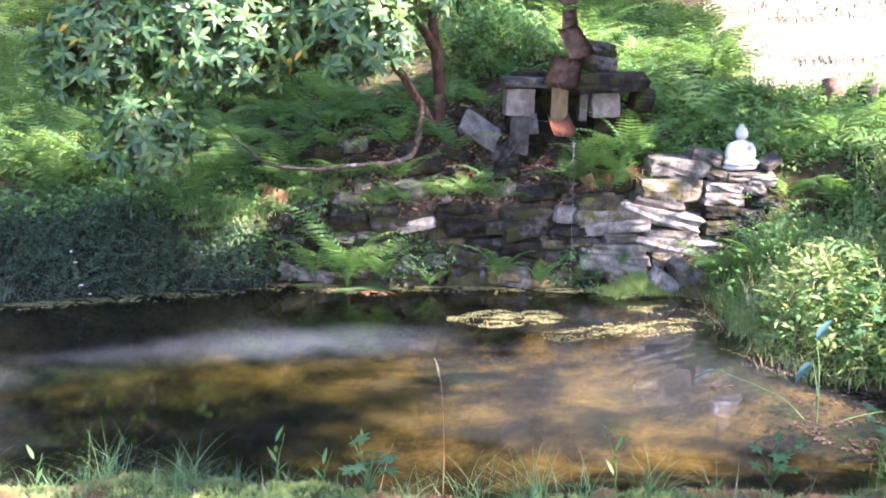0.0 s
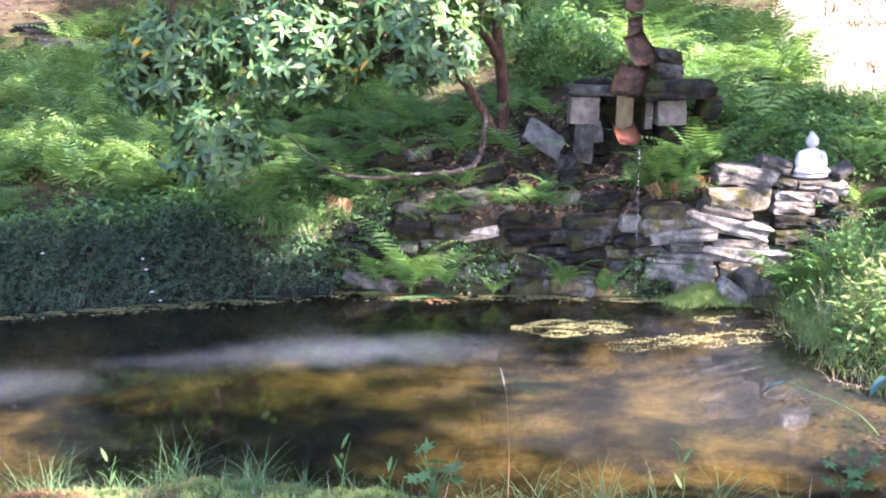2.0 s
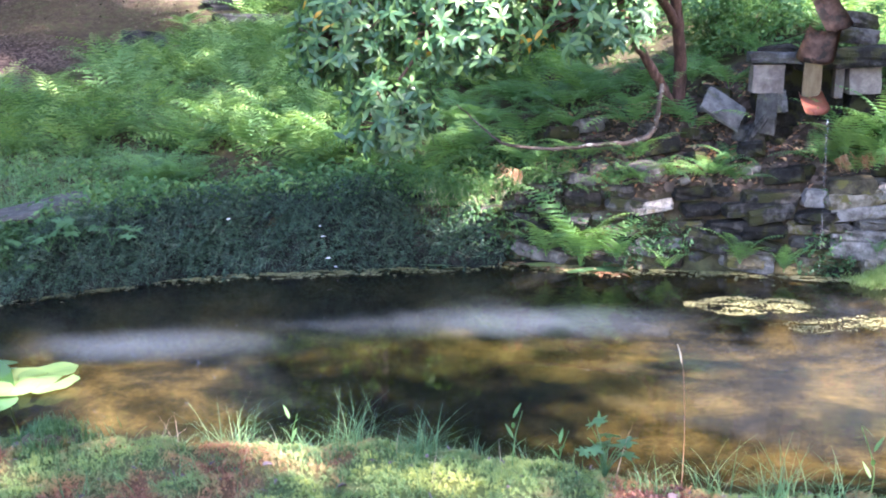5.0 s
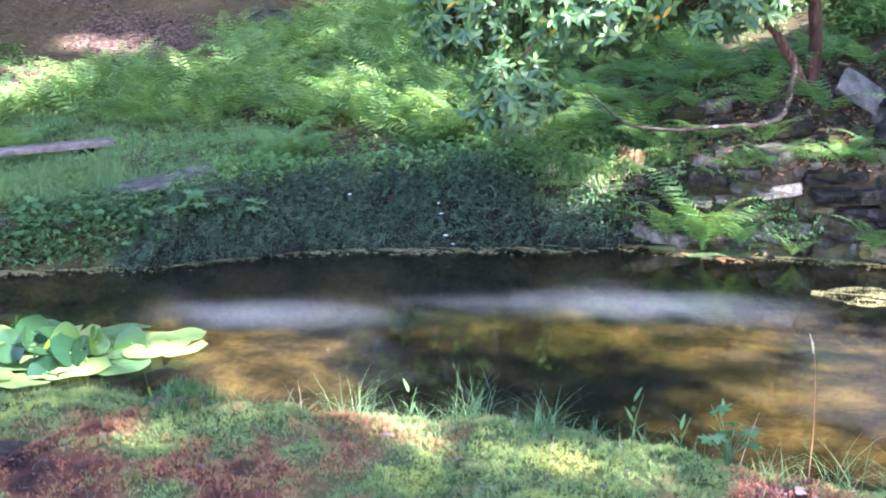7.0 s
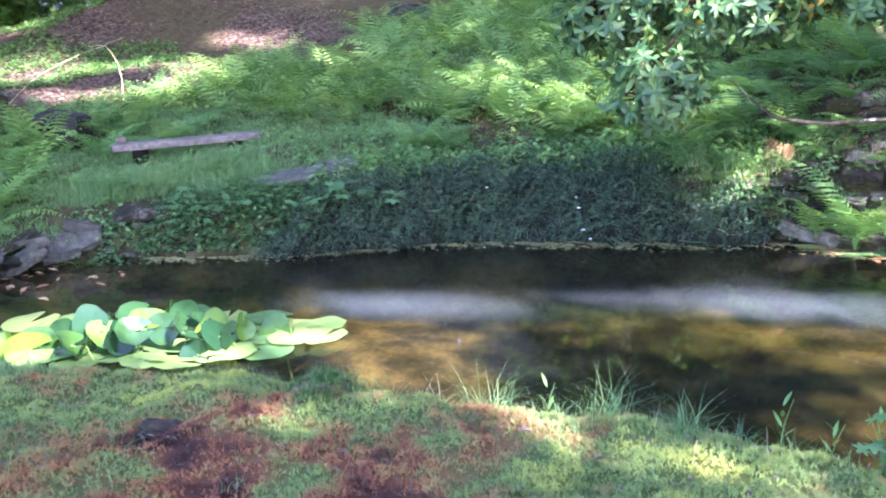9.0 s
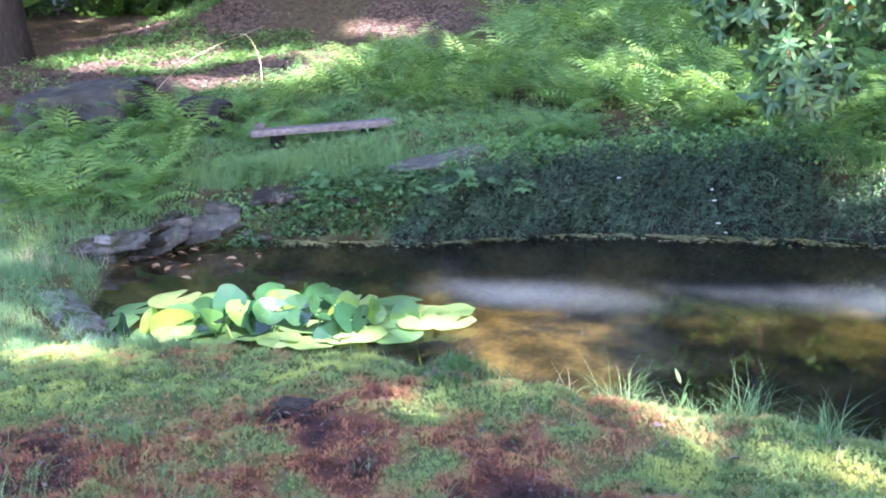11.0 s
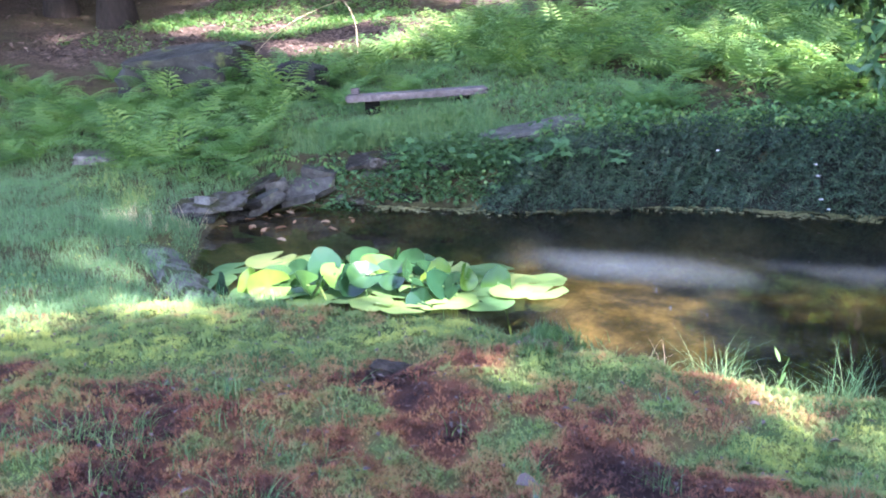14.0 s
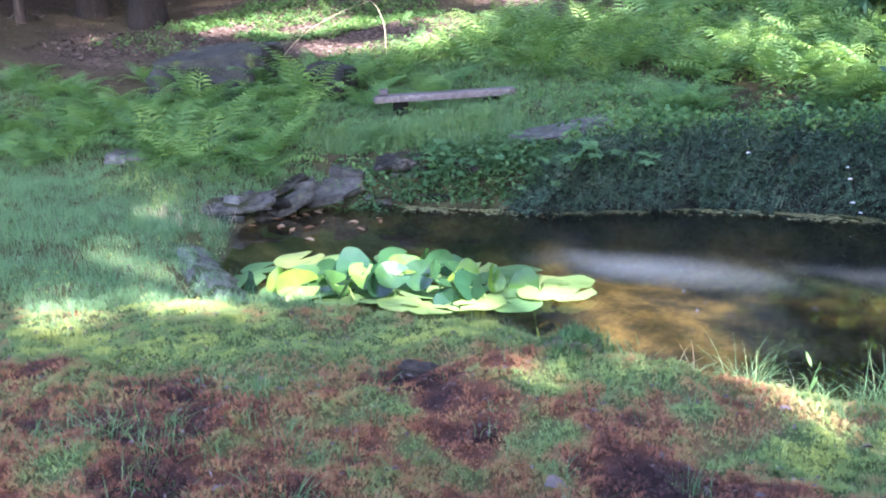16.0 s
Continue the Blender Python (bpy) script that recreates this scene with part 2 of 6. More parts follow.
M_RHODO_ONE = leaf_mat("rhododendron_leaf_single", [(0.10, (0.016, 0.055, 0.028)), (0.5, (0.042, 0.115, 0.045)), (0.74, (0.11, 0.21, 0.065)), (0.825, (0.13, 0.22, 0.05)), (0.835, (0.50, 0.28, 0.03))], 0.42, 0.25, 0.4, per_object=True, blotch=2.5)
M_CANOPY = leaf_mat("tree_leaf", [(0.15, (0.03, 0.08, 0.02)), (0.5, (0.05, 0.13, 0.025)), (0.9, (0.09, 0.18, 0.035))], 0.5, 0.4, 0.3)
M_LILY = leaf_mat("lily_leaf", [(0.15, (0.06, 0.15, 0.065)), (0.45, (0.11, 0.22, 0.085)), (0.7, (0.19, 0.31, 0.10)), (0.9, (0.36, 0.43, 0.15))], 0.35, 0.25, 0.5, per_object=True, blotch=3.0)
M_LILY_UP = leaf_mat("raised_lily_leaf", [(0.15, (0.010, 0.042, 0.022)), (0.45, (0.022, 0.07, 0.03)), (0.62, (0.06, 0.15, 0.03)), (0.85, (0.19, 0.33, 0.04))], 0.24, 0.34, 0.6, per_object=True, blotch=3.0)
M_DUCK = leaf_mat("duckweed_leaf", [(0.2, (0.07, 0.08, 0.035)), (0.5, (0.16, 0.165, 0.07)), (0.9, (0.38, 0.36, 0.19))], 0.5, 0.2, 0.3)
M_DRY = leaf_mat("dry_leaf", [(0.15, (0.14, 0.07, 0.04)), (0.5, (0.28, 0.155, 0.08)), (0.9, (0.46, 0.35, 0.22))], 0.7, 0.2, 0.2, glow=(1, 0.8, 0.5))
M_LITTER = leaf_mat("forest_litter", [(0.15, (0.025, 0.018, 0.016)), (0.5, (0.08, 0.06, 0.052)), (0.9, (0.25, 0.20, 0.175))], 0.75, 0.1, 0.2, glow=(1, 0.85, 0.7))
M_GREYLEAF = leaf_mat("old_leaf", [(0.15, (0.06, 0.045, 0.045)), (0.5, (0.115, 0.09, 0.09)), (0.9, (0.20, 0.16, 0.155))], 0.7, 0.1, 0.2, glow=(1, 0.9, 0.8))
M_SODDEN = leaf_mat("sodden_leaf", [(0.15, (0.012, 0.009, 0.007)), (0.6, (0.035, 0.026, 0.02)), (0.85, (0.07, 0.05, 0.038)), (0.95, (0.30, 0.24, 0.20))], 0.5, 0.1, 0.4, glow=(1, 0.85, 0.7))
M_STRAW = leaf_mat("straw", [(0.15, (0.38, 0.32, 0.19)), (0.9, (0.60, 0.54, 0.38))], 0.6, 0.2, 0.3, glow=(1, 0.9, 0.6))
M_PALE_GRASS = leaf_mat("glare_paled_grass", [(0.15, (0.52, 0.47, 0.36)), (0.9, (0.78, 0.74, 0.62))], 0.6, 0.2, 0.3, glow=(1, 0.95, 0.8))
M_ARROW = leaf_mat("pickerel_leaf", [(0.15, (0.035, 0.10, 0.10)), (0.9, (0.06, 0.15, 0.14))], 0.35, 0.15, 0.5)
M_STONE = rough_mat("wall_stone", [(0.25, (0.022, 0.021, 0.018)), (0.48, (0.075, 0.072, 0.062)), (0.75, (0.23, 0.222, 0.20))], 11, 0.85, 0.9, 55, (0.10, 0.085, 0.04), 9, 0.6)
M_STONE_DARK = rough_mat("damp_shade_stone", [(0.25, (0.006, 0.0057, 0.0045)), (0.5, (0.018, 0.0175, 0.0155)), (0.75, (0.09, 0.088, 0.08))], 14, 0.85, 1.0, 60, (0.028, 0.030, 0.012), 5, 0.5, spec=0.12)
M_MOSSY = rough_mat("mossy_stone", [(0.25, (0.022, 0.02, 0.013)), (0.5, (0.075, 0.066, 0.04)), (0.75, (0.21, 0.195, 0.16))], 11, 0.95, 0.9, 70, (0.085, 0.08, 0.022), 9, 0.53)
M_SLATE = rough_mat("grey_slab", [(0.25, (0.016, 0.0165, 0.015)), (0.5, (0.048, 0.05, 0.046)), (0.75, (0.135, 0.138, 0.128))], 11, 0.8, 0.7, 70, (0.07, 0.075, 0.05), 7, 0.58)
M_BLOCK = rough_mat("sandstone_block", [(0.25, (0.045, 0.039, 0.032)), (0.5, (0.115, 0.10, 0.086)), (0.75, (0.22, 0.197, 0.168))], 9, 0.85, 0.4, 80, (0.12, 0.11, 0.09), 12, 0.6)
M_BOULDER = rough_mat("boulder_stone", [(0.25, (0.008, 0.009, 0.009)), (0.5, (0.022, 0.025, 0.024)), (0.75, (0.065, 0.07, 0.065))], 5, 0.85, 0.7, 50, (0.07, 0.09, 0.03), 4, 0.6)
M_TERRA = rough_mat("terracotta", [(0.25, (0.085, 0.05, 0.034)), (0.5, (0.23, 0.135, 0.088)), (0.75, (0.40, 0.265, 0.19))], 12, 0.8, 0.6, 60, (0.09, 0.07, 0.05), 11, 0.56)
M_WET_TERRA = rough_mat("wet_terracotta", [(0.25, (0.20, 0.065, 0.04)), (0.5, (0.33, 0.115, 0.07)), (0.75, (0.40, 0.17, 0.11))], 10, 0.35, 0.2, 90, spec=0.5)
M_WETBOARD = rough_mat("wet_board", [(0.25, (0.04, 0.03, 0.018)), (0.5, (0.10, 0.075, 0.04)), (0.75, (0.15, 0.12, 0.07))], 6, 0.6, 0.4, 60, stretch=(4, 4, 0.6))
M_PLASTER = rough_mat("white_statue", [(0.25, (0.40, 0.405, 0.43)), (0.5, (0.52, 0.525, 0.55)), (0.75, (0.62, 0.62, 0.64))], 12, 0.7, 0.15, 120)
M_BARK = rough_mat("bark", [(0.25, (0.007, 0.006, 0.005)), (0.5, (0.018, 0.0145, 0.0125)), (0.75, (0.05, 0.041, 0.035))], 9, 0.9, 0.8, 50, stretch=(3, 3, 0.7))
M_RHODO_BARK = rough_mat("reddish_bark", [(0.25, (0.035, 0.018, 0.014)), (0.5, (0.09, 0.05, 0.038)), (0.75, (0.21, 0.135, 0.11))], 12, 0.85, 0.5, 60, stretch=(3, 3, 0.7))
M_LICHEN = rough_mat("lichened_limb", [(0.25, (0.022, 0.014, 0.011)), (0.5, (0.055, 0.04, 0.031)), (0.75, (0.12, 0.10, 0.085))], 14, 0.9, 0.6, 90, (0.34, 0.34, 0.30), 20, 0.6)
M_PLANK = rough_mat("weathered_plank", [(0.25, (0.05, 0.042, 0.042)), (0.5, (0.11, 0.098, 0.10)), (0.75, (0.21, 0.19, 0.19))], 5, 0.85, 0.5, 45, stretch=(1, 5, 5))
M_MORTAR = rough_mat("path_mortar", [(0.25, (0.03, 0.034, 0.026)), (0.5, (0.08, 0.086, 0.075)), (0.75, (0.16, 0.167, 0.152))], 9, 0.9, 0.9, 60, (0.035, 0.05, 0.018), 6, 0.5)


def stream_mat():
    m, ns, ls = mat("falling_water")
    p = node(ns, "ShaderNodeBsdfPrincipled", Roughness=0.08, IOR=1.33)
    p.inputs["Base Color"].default_value = (0.92, 0.94, 0.95, 1)
    p.inputs["Transmission Weight"].default_value = 0.85
    o = ns.new("ShaderNodeOutputMaterial")
    ls.new(p.outputs[0], o.inputs[0])
    return m


M_STREAM = stream_mat()

# ---- mesh helpers ----
rng = np.random.default_rng(7)


def mesh_from(name, V, F, material, smooth=False):
    """A mesh from arrays of points and of triangles or quads."""
    V, F = np.asarray(V, np.float32), np.asarray(F, np.int32)
    me = bpy.data.meshes.new(name)
    k = F.shape[1]
    me.vertices.add(len(V))
    me.vertices.foreach_set("co", V.ravel())
    me.loops.add(F.size)
    me.loops.foreach_set("vertex_index", F.ravel())
    me.polygons.add(len(F))
    me.polygons.foreach_set("loop_start", np.arange(len(F), dtype=np.int32) * k)
    me.polygons.foreach_set("use_smooth", np.full(len(F), smooth))
    me.update(calc_edges=True)
    me.materials.append(material)
    return me


def thing(name, me, label, category, group="", kind="", at=None):
    ob = new(name, me)
    if at is not None:
        ob.matrix_world = at
    return tagged(ob, label, category, group, kind)


def part(name, me, parent, label="", at=None, kind=""):
    """One mesh object as a part of a thing."""
    ob = new(name, me)
    ob.parent = parent
    if at is not None:
        ob.matrix_basis = at
    return tagged(ob, label, kind=kind)


def bm_mesh(name, bm, material, smooth=True):
    me = bpy.data.meshes.new(name)
    bm.to_mesh(me)
    bm.free()
    me.materials.append(material)
    for p in me.polygons:
        p.use_smooth = smooth
    return me


def turns(yaw, pitch, roll, scale):
    """Rotation-scale matrices, yaw about z last."""
    cy, sy, cp, sp, cr, sr = np.cos(yaw), np.sin(yaw), np.cos(pitch), np.sin(pitch), np.cos(roll), np.sin(roll)
    o, i = np.zeros_like(cy), np.ones_like(cy)
    Z = np.stack([cy, -sy, o, sy, cy, o, o, o, i], -1).reshape(-1, 3, 3)
    Y = np.stack([cp, o, sp, o, i, o, -sp, o, cp], -1).reshape(-1, 3, 3)
    X = np.stack([i, o, o, o, cr, -sr, o, sr, cr], -1).reshape(-1, 3, 3)
    return Z @ Y @ X * np.asarray(scale).reshape(-1, 1, 1)


def lay(template, mats3, pos):
    """Copies of a template (points, faces) joined into one array pair."""
    V, F = template
    n = len(pos)
    VV = np.einsum("nij,vj->nvi", mats3, V) + np.asarray(pos)[:, None, :]
    FF = F[None] + (np.arange(n) * len(V))[:, None, None]
    return VV.reshape(-1, 3), FF.reshape(-1, F.shape[1])


def join(pairs):
    Vs, Fs, o = [], [], 0
    for V, F in pairs:
        Vs.append(V)
        Fs.append(F + o)
        o += len(V)
    return np.concatenate(Vs), np.concatenate(Fs)


LATTICE = rng.random((64, 64))


def vnoise(x, y, scale):
    """Smooth value noise, 0 to 1."""
    x, y = np.asarray(x) * scale + 100.3, np.asarray(y) * scale + 57.7
    i, j = np.floor(x).astype(int), np.floor(y).astype(int)
    fx, fy = x - i, y - j
    fx, fy = fx * fx * (3 - 2 * fx), fy * fy * (3 - 2 * fy)
    a, b = LATTICE[i % 64, j % 64], LATTICE[(i + 1) % 64, j % 64]
    c, d = LATTICE[i % 64, (j + 1) % 64], LATTICE[(i + 1) % 64, (j + 1) % 64]
    return (a * (1 - fx) + b * fx) * (1 - fy) + (c * (1 - fx) + d * fx) * fy


def ss(a, b, x):
    t = np.clip((np.asarray(x, float) - a) / (b - a), 0, 1)
    return t * t * (3 - 2 * t)


def tube(points, radii, sides=8):
    """A tapered tube along points, as arrays of points and quads."""
    P = np.asarray(points, float)
    T = np.gradient(P, axis=0)
    T /= np.linalg.norm(T, axis=1)[:, None]
    ref = np.array([0.31, 0.17, 0.94]) if abs(T[0, 2]) < 0.9 else np.array([1.0, 0.1, 0])
    A = np.cross(T, ref)
    A /= np.linalg.norm(A, axis=1)[:, None]
    B = np.cross(T, A)
    ang = np.arange(sides) * 2 * math.pi / sides
    R = np.asarray(radii, float)[:, None, None]
    V = P[:, None] + R * (np.cos(ang)[None, :, None] * A[:, None] + np.sin(ang)[None, :, None] * B[:, None])
    n = len(P)
    i, j = np.meshgrid(np.arange(n - 1), np.arange(sides), indexing="ij")
    a, b = i * sides + j, i * sides + (j + 1) % sides
    F = np.stack([a, b, b + sides, a + sides], -1).reshape(-1, 4)
    return V.reshape(-1, 3), F


def bend(points, steps, wobble=0.0):
    """A smooth line through a few points (Catmull-Rom), slightly uneven."""
    P = np.asarray(points, float)
    P = np.vstack([2 * P[0] - P[1], P, 2 * P[-1] - P[-2]])
    out = []
    for k in range(1, len(P) - 2):
        for u in np.linspace(0, 1, steps, endpoint=k == len(P) - 3):
            a, b, c, d = P[k - 1], P[k], P[k + 1], P[k + 2]
            out.append(0.5 * (2 * b + (c - a) * u + (2 * a - 5 * b + 4 * c - d) * u * u + (3 * b - a - 3 * c + d) * u ** 3))
    out = np.array(out)
    return out + (rng.random(out.shape) - 0.5) * wobble


# ---- ground ----
POND = np.array([(1.27, 7.08), (0.3, 7.1), (-0.8, 7.14), (-1.35, 7.22), (-2.3, 7.0), (-3.2, 6.75), (-3.65, 6.5), (-4.2, 6.1), (-4.6, 5.7),
                 (-5.5, 5.3), (-5.95, 5.05), (-6.3, 4.5), (-6.22, 4.1), (-5.7, 3.62), (-5.15, 3.1), (-4.5, 2.8), (-3.95, 2.95), (-3.5, 3.1),
                 (-2.85, 3.35), (-2.4, 3.3), (-1.85, 3.5), (-1.2, 3.6), (-0.5, 3.55), (0.1, 3.4), (0.8, 3.5), (1.4, 3.45), (1.75, 3.6),
                 (2.1, 3.85), (2.4, 4.25), (2.42, 4.6), (2.15, 4.95), (1.9, 5.35), (1.95, 5.9), (2.02, 6.4), (1.78, 6.75)])


def shore(x, y):
    """Distance from the pond's edge, positive on land."""
    x, y = np.asarray(x, float), np.asarray(y, float)
    best = np.full(x.shape, 1e9)
    inside = np.zeros(x.shape, bool)
    for (ax, ay), (bx, by) in zip(POND, np.roll(POND, -1, 0)):
        dx, dy = bx - ax, by - ay
        t = np.clip(((x - ax) * dx + (y - ay) * dy) / (dx * dx + dy * dy), 0, 1)
        best = np.minimum(best, np.hypot(x - ax - t * dx, y - ay - t * dy))
        if dy != 0:
            inside ^= ((ay > y) != (by > y)) & (x < dx * (y - ay) / dy + ax)
    return np.where(inside, -best, best)


KX = [-30, -14, -8, -6.3, -5, -4, -1.5, -1, 0, 1.2, 2.4, 4, 30]
K_EDGE = [0.15, 0.15, 0.15, 0.15, 0.2, 0.35, 0.4, 0.52, 0.52, 0.56, 0.6, 0.5, 0.5]
K_STEEP = [0.1, 0.1, 0.15, 0.32, 0.32, 0.15, 0.3, 0.55, 0.75, 0.7, 0.35, 0.25, 0.25]
K_HILL = [0.2, 0.16, 0.24, 0.26, 0.28, 0.28, 0.28, 0.28, 0.28, 0.28, 0.28, 0.28, 0.28]


def height(x, y):
    x, y = np.asarray(x, float), np.asarray(y, float)
    d = shore(x, y)
    out = np.maximum(d, 0)
    far_d = 14 * (1 - np.exp(-np.maximum(out - 0.9, 0) / 14))
    near = np.interp(x, [-5.2, -4.1, -2.9, -1.9], [0.13, 0.25, 0.25, 0.195]) * ss(0, np.interp(x, [-5.2, -4.3], [0.6, 0.3]), out) + 0.03 * ss(0.3, 2, out)
    far = np.interp(x, KX, K_EDGE) * ss(0, 0.13, out) + np.interp(x, KX, K_STEEP) * np.minimum(out, 0.9) + np.interp(x, KX, K_HILL) * far_d
    right = 0.22 * ss(0, 0.3, out) + 0.2 * np.minimum(out, 3)
    w = ss(1.1, 1.5, x) * (1 - ss(2.7, 3.3, x)) * (1 - ss(7.14, 7.26, y))
    far = far * (1 - w) + right * w
    k = ss(3.6, 5.4, y)
    z = near * (1 - k) + far * k
    z = z + (vnoise(x, y, 1.1) - 0.5) * 0.10 * ss(0.2, 1.2, out) + (vnoise(x, y, 3.7) - 0.5) * 0.06 * ss(0.05, 0.4, out)
    z = z + 0.33 * np.clip(out - 6.6, 0, 9) * ss(7.5, 10, y) * ss(-15.0, -11.5, x)
    arch_bank = 0.34 * np.exp(-((x - 1.05) / 0.75) ** 2) * ss(7.62, 7.9, y) * (1 - ss(9.0, 11.0, y))
    z = z + arch_bank
    bed = -0.03 - 0.29 * ss(0, 0.9, -d) + 0.08 * (vnoise(x, y, 1.3) - 0.5)
    bed = bed + 0.15 * np.exp(-((x - 1.2) / 0.9) ** 2 - ((y - 4.4) / 0.9) ** 2) + 0.06 * np.exp(-((x - 1.5) / 0.4) ** 2 - ((y - 4.6) / 0.45) ** 2)
    return np.where(d > 0, z, np.minimum(bed, -0.03))


def on_ground(x, y, sink=0.0):
    return float(height(np.array([x]), np.array([y]))[0]) - sink


def spread(lo, hi, step, ends, k=22):
    mid = np.arange(lo, hi, step)
    g = np.geomspace(step * 1.3, ends, k).cumsum()
    g = g / g[-1] * ends
    return np.concatenate([lo - g[::-1], mid, mid[-1] + g])


def moss_tone(x, y, d):
    """Colour of the moss: 0 purple-brown, 0.3 rust, 0.7 green, 1 yellow-green."""
    limit = np.interp(x, [-5, -4, -3.1, -2.6, -2, -1, 0], [1.2, 1.45, 1.8, 2.6, 2.92, 2.95, 2.98])
    wave = 0.9 * (vnoise(x, y, 1.6) - 0.5) + 0.5 * (vnoise(x, y, 4) - 0.5)
    rust = ss(-0.25, 0.25, limit - y - wave)
    dark = ss(-0.2, 0.3, np.interp(x, [-4, -2.6, -1.8, -1, 0], [1.3, 1.75, 2.2, 2.3, 2.4]) - y + 0.7 * (vnoise(x, y, 2.4) - 0.5))
    crest = 1 - ss(0.15, 0.5, d + 0.5 * (vnoise(x, y, 2.0) - 0.5))
    strip = 0.22 * np.exp(-(((y - 2.3 - 0.5 * (x + 4.2)) / 0.22) ** 2)) * (x < -3.4)
    tone = 0.66 - 0.36 * rust - 0.12 * dark + 0.05 * crest - strip * 0.6 + 0.5 * (vnoise(x, y, 3.1) - 0.5) + 0.5 * (vnoise(x, y, 8) - 0.5) + 0.36 * (vnoise(x, y, 23) - 0.5)
    near = ss(-2.9, -1.2, y) * ss(-14, -9.5, x) * (1 - ss(4.6, 8, x))
    return 0.4 + (tone - 0.4) * near


gx, gy = spread(-9.5, 4.6, 0.065, 300), spread(-3.0, 10.5, 0.065, 300)
GX, GY = np.meshgrid(gx, gy, indexing="ij")
GZ = height(GX, GY)
GD = shore(GX, GY)
ni, nj = GX.shape
ii, jj = np.meshgrid(np.arange(ni - 1), np.arange(nj - 1), indexing="ij")
a0 = (ii * nj + jj).ravel()
ground_me = mesh_from("ground", np.stack([GX, GY, GZ], -1).reshape(-1, 3), np.stack([a0, a0 + nj, a0 + nj + 1, a0 + 1], -1), M_GROUND, True)
blot = vnoise(GX, GY, 0.7)
litter_w = ss(3.4, 4.4, GD + (blot - 0.5) * 2.0) * ss(-5.6, -7.2, GX + GY * 0.12) * ss(4.5, 6, GY)
litter_w = np.maximum(litter_w, ss(8.2, 9.5, GD)) * (1 - 0.7 * ss(0.5, 0.7, vnoise(GX, GY, 0.9)))      # green mossy mounds show between the leaves
litter_w = np.maximum(litter_w, 0.8 * ss(0.05, 0.15, GD) * ss(-1.2, -0.7, GX) * (1 - ss(1.0, 1.3, GX)) * ss(7.0, 7.15, GY) * (1 - ss(7.9, 8.4, GY)))
moss_w = (1 - ss(3.4, 4.4, GY)) * ss(0.02, 0.12, GD) * (1 - 0.75 * ss(-3.6, -3.9, GX) * ss(-0.15, 0.15, GY - 2.05 - 0.52 * (GX + 4.88)))
mud_w = (1 - ss(-0.02, 0.06, GD)) * (1 - 0.97 * np.exp(-((GX + 1.65) / 1.15) ** 2 - ((GY - 5.6) / 0.85) ** 2)) * (1 - 0.85 * np.exp(-((GX + 1.3) / 1.0) ** 2 - ((GY - 4.3) / 0.55) ** 2))      # dark weed in the middle of the bed; the nearer side coloured darker too
mud_w = mud_w * (1 - 0.85 * ss(1.0, 0.35, -GD) * ss(4.6, 5.6, GY) * (GD < 0) * (1 - ss(-0.3, 0.9, GX)))      # shade along the far side, painted into the bed colour
mud_w = mud_w * (1 - 0.9 * np.exp(-((GX + 0.85) / 0.75) ** 2 - ((GY - 5.3) / 0.42) ** 2))      # bed colour darkened again where the shade begins
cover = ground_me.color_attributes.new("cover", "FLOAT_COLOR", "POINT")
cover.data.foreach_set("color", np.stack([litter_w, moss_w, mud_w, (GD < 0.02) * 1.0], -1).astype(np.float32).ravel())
ground_me.attributes.new("tone", "FLOAT", "POINT").data.foreach_set("value", moss_tone(GX, GY, GD).astype(np.float32).ravel())
thing("ground", ground_me, "uneven earth bank with moss, leaf litter and a muddy pond bed", "ground", kind="structure")

# water sheet, a little wider than the shore so that it meets the bank
wx, wy = np.meshgrid(np.linspace(-6.9, 2.5, 40), np.linspace(2.3, 7.6, 24), indexing="ij")
i2, j2 = np.meshgrid(np.arange(39), np.arange(23), indexing="ij")
w0 = (i2 * 24 + j2).ravel()
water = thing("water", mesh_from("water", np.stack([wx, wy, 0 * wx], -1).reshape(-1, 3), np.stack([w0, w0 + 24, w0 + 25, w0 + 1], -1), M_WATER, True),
              "still dark brown pond water with painted streaks of sunlit haze", "water", kind="structure")

# ---- trees round the pond ----


def leaf_shape(length, width, fold=0.15, droop=0.2, n=3):
    """An elliptic leaf along +x with a folded midrib: points and triangles."""
    if n == 1:
        return (np.array([(0, 0, 0), (0.45 * length, width / 2, fold * width - 0.2 * droop * length), (0.45 * length, -width / 2, fold * width - 0.2 * droop * length), (length, 0, -droop * length)], float),
                np.array([(0, 2, 1), (1, 2, 3)]))
    t = np.linspace(0, 1, n + 2)[1:-1]
    w = width * np.sin(np.pi * t ** 0.85) * 0.5
    z = -droop * length * t ** 2
    V = [(0, 0, 0)]
    for a, b, c in zip(t, w, z):
        V += [(a * length, b, c + fold * b), (a * length, 0, c), (a * length, -b, c + fold * b)]
    V.append((length, 0, -droop * length))
    F = [(0, 2, 1), (0, 3, 2)]
    for k in range(n - 1):
        p, q = 1 + 3 * k, 4 + 3 * k
        F += [(p, p + 1, q + 1), (p, q + 1, q), (p + 1, p + 2, q + 2), (p + 1, q + 2, q + 1)]
    e, p = len(V) - 1, 1 + 3 * (n - 1)
    F += [(p, p + 1, e), (p + 1, p + 2, e)]
    return np.array(V, float), np.array(F)


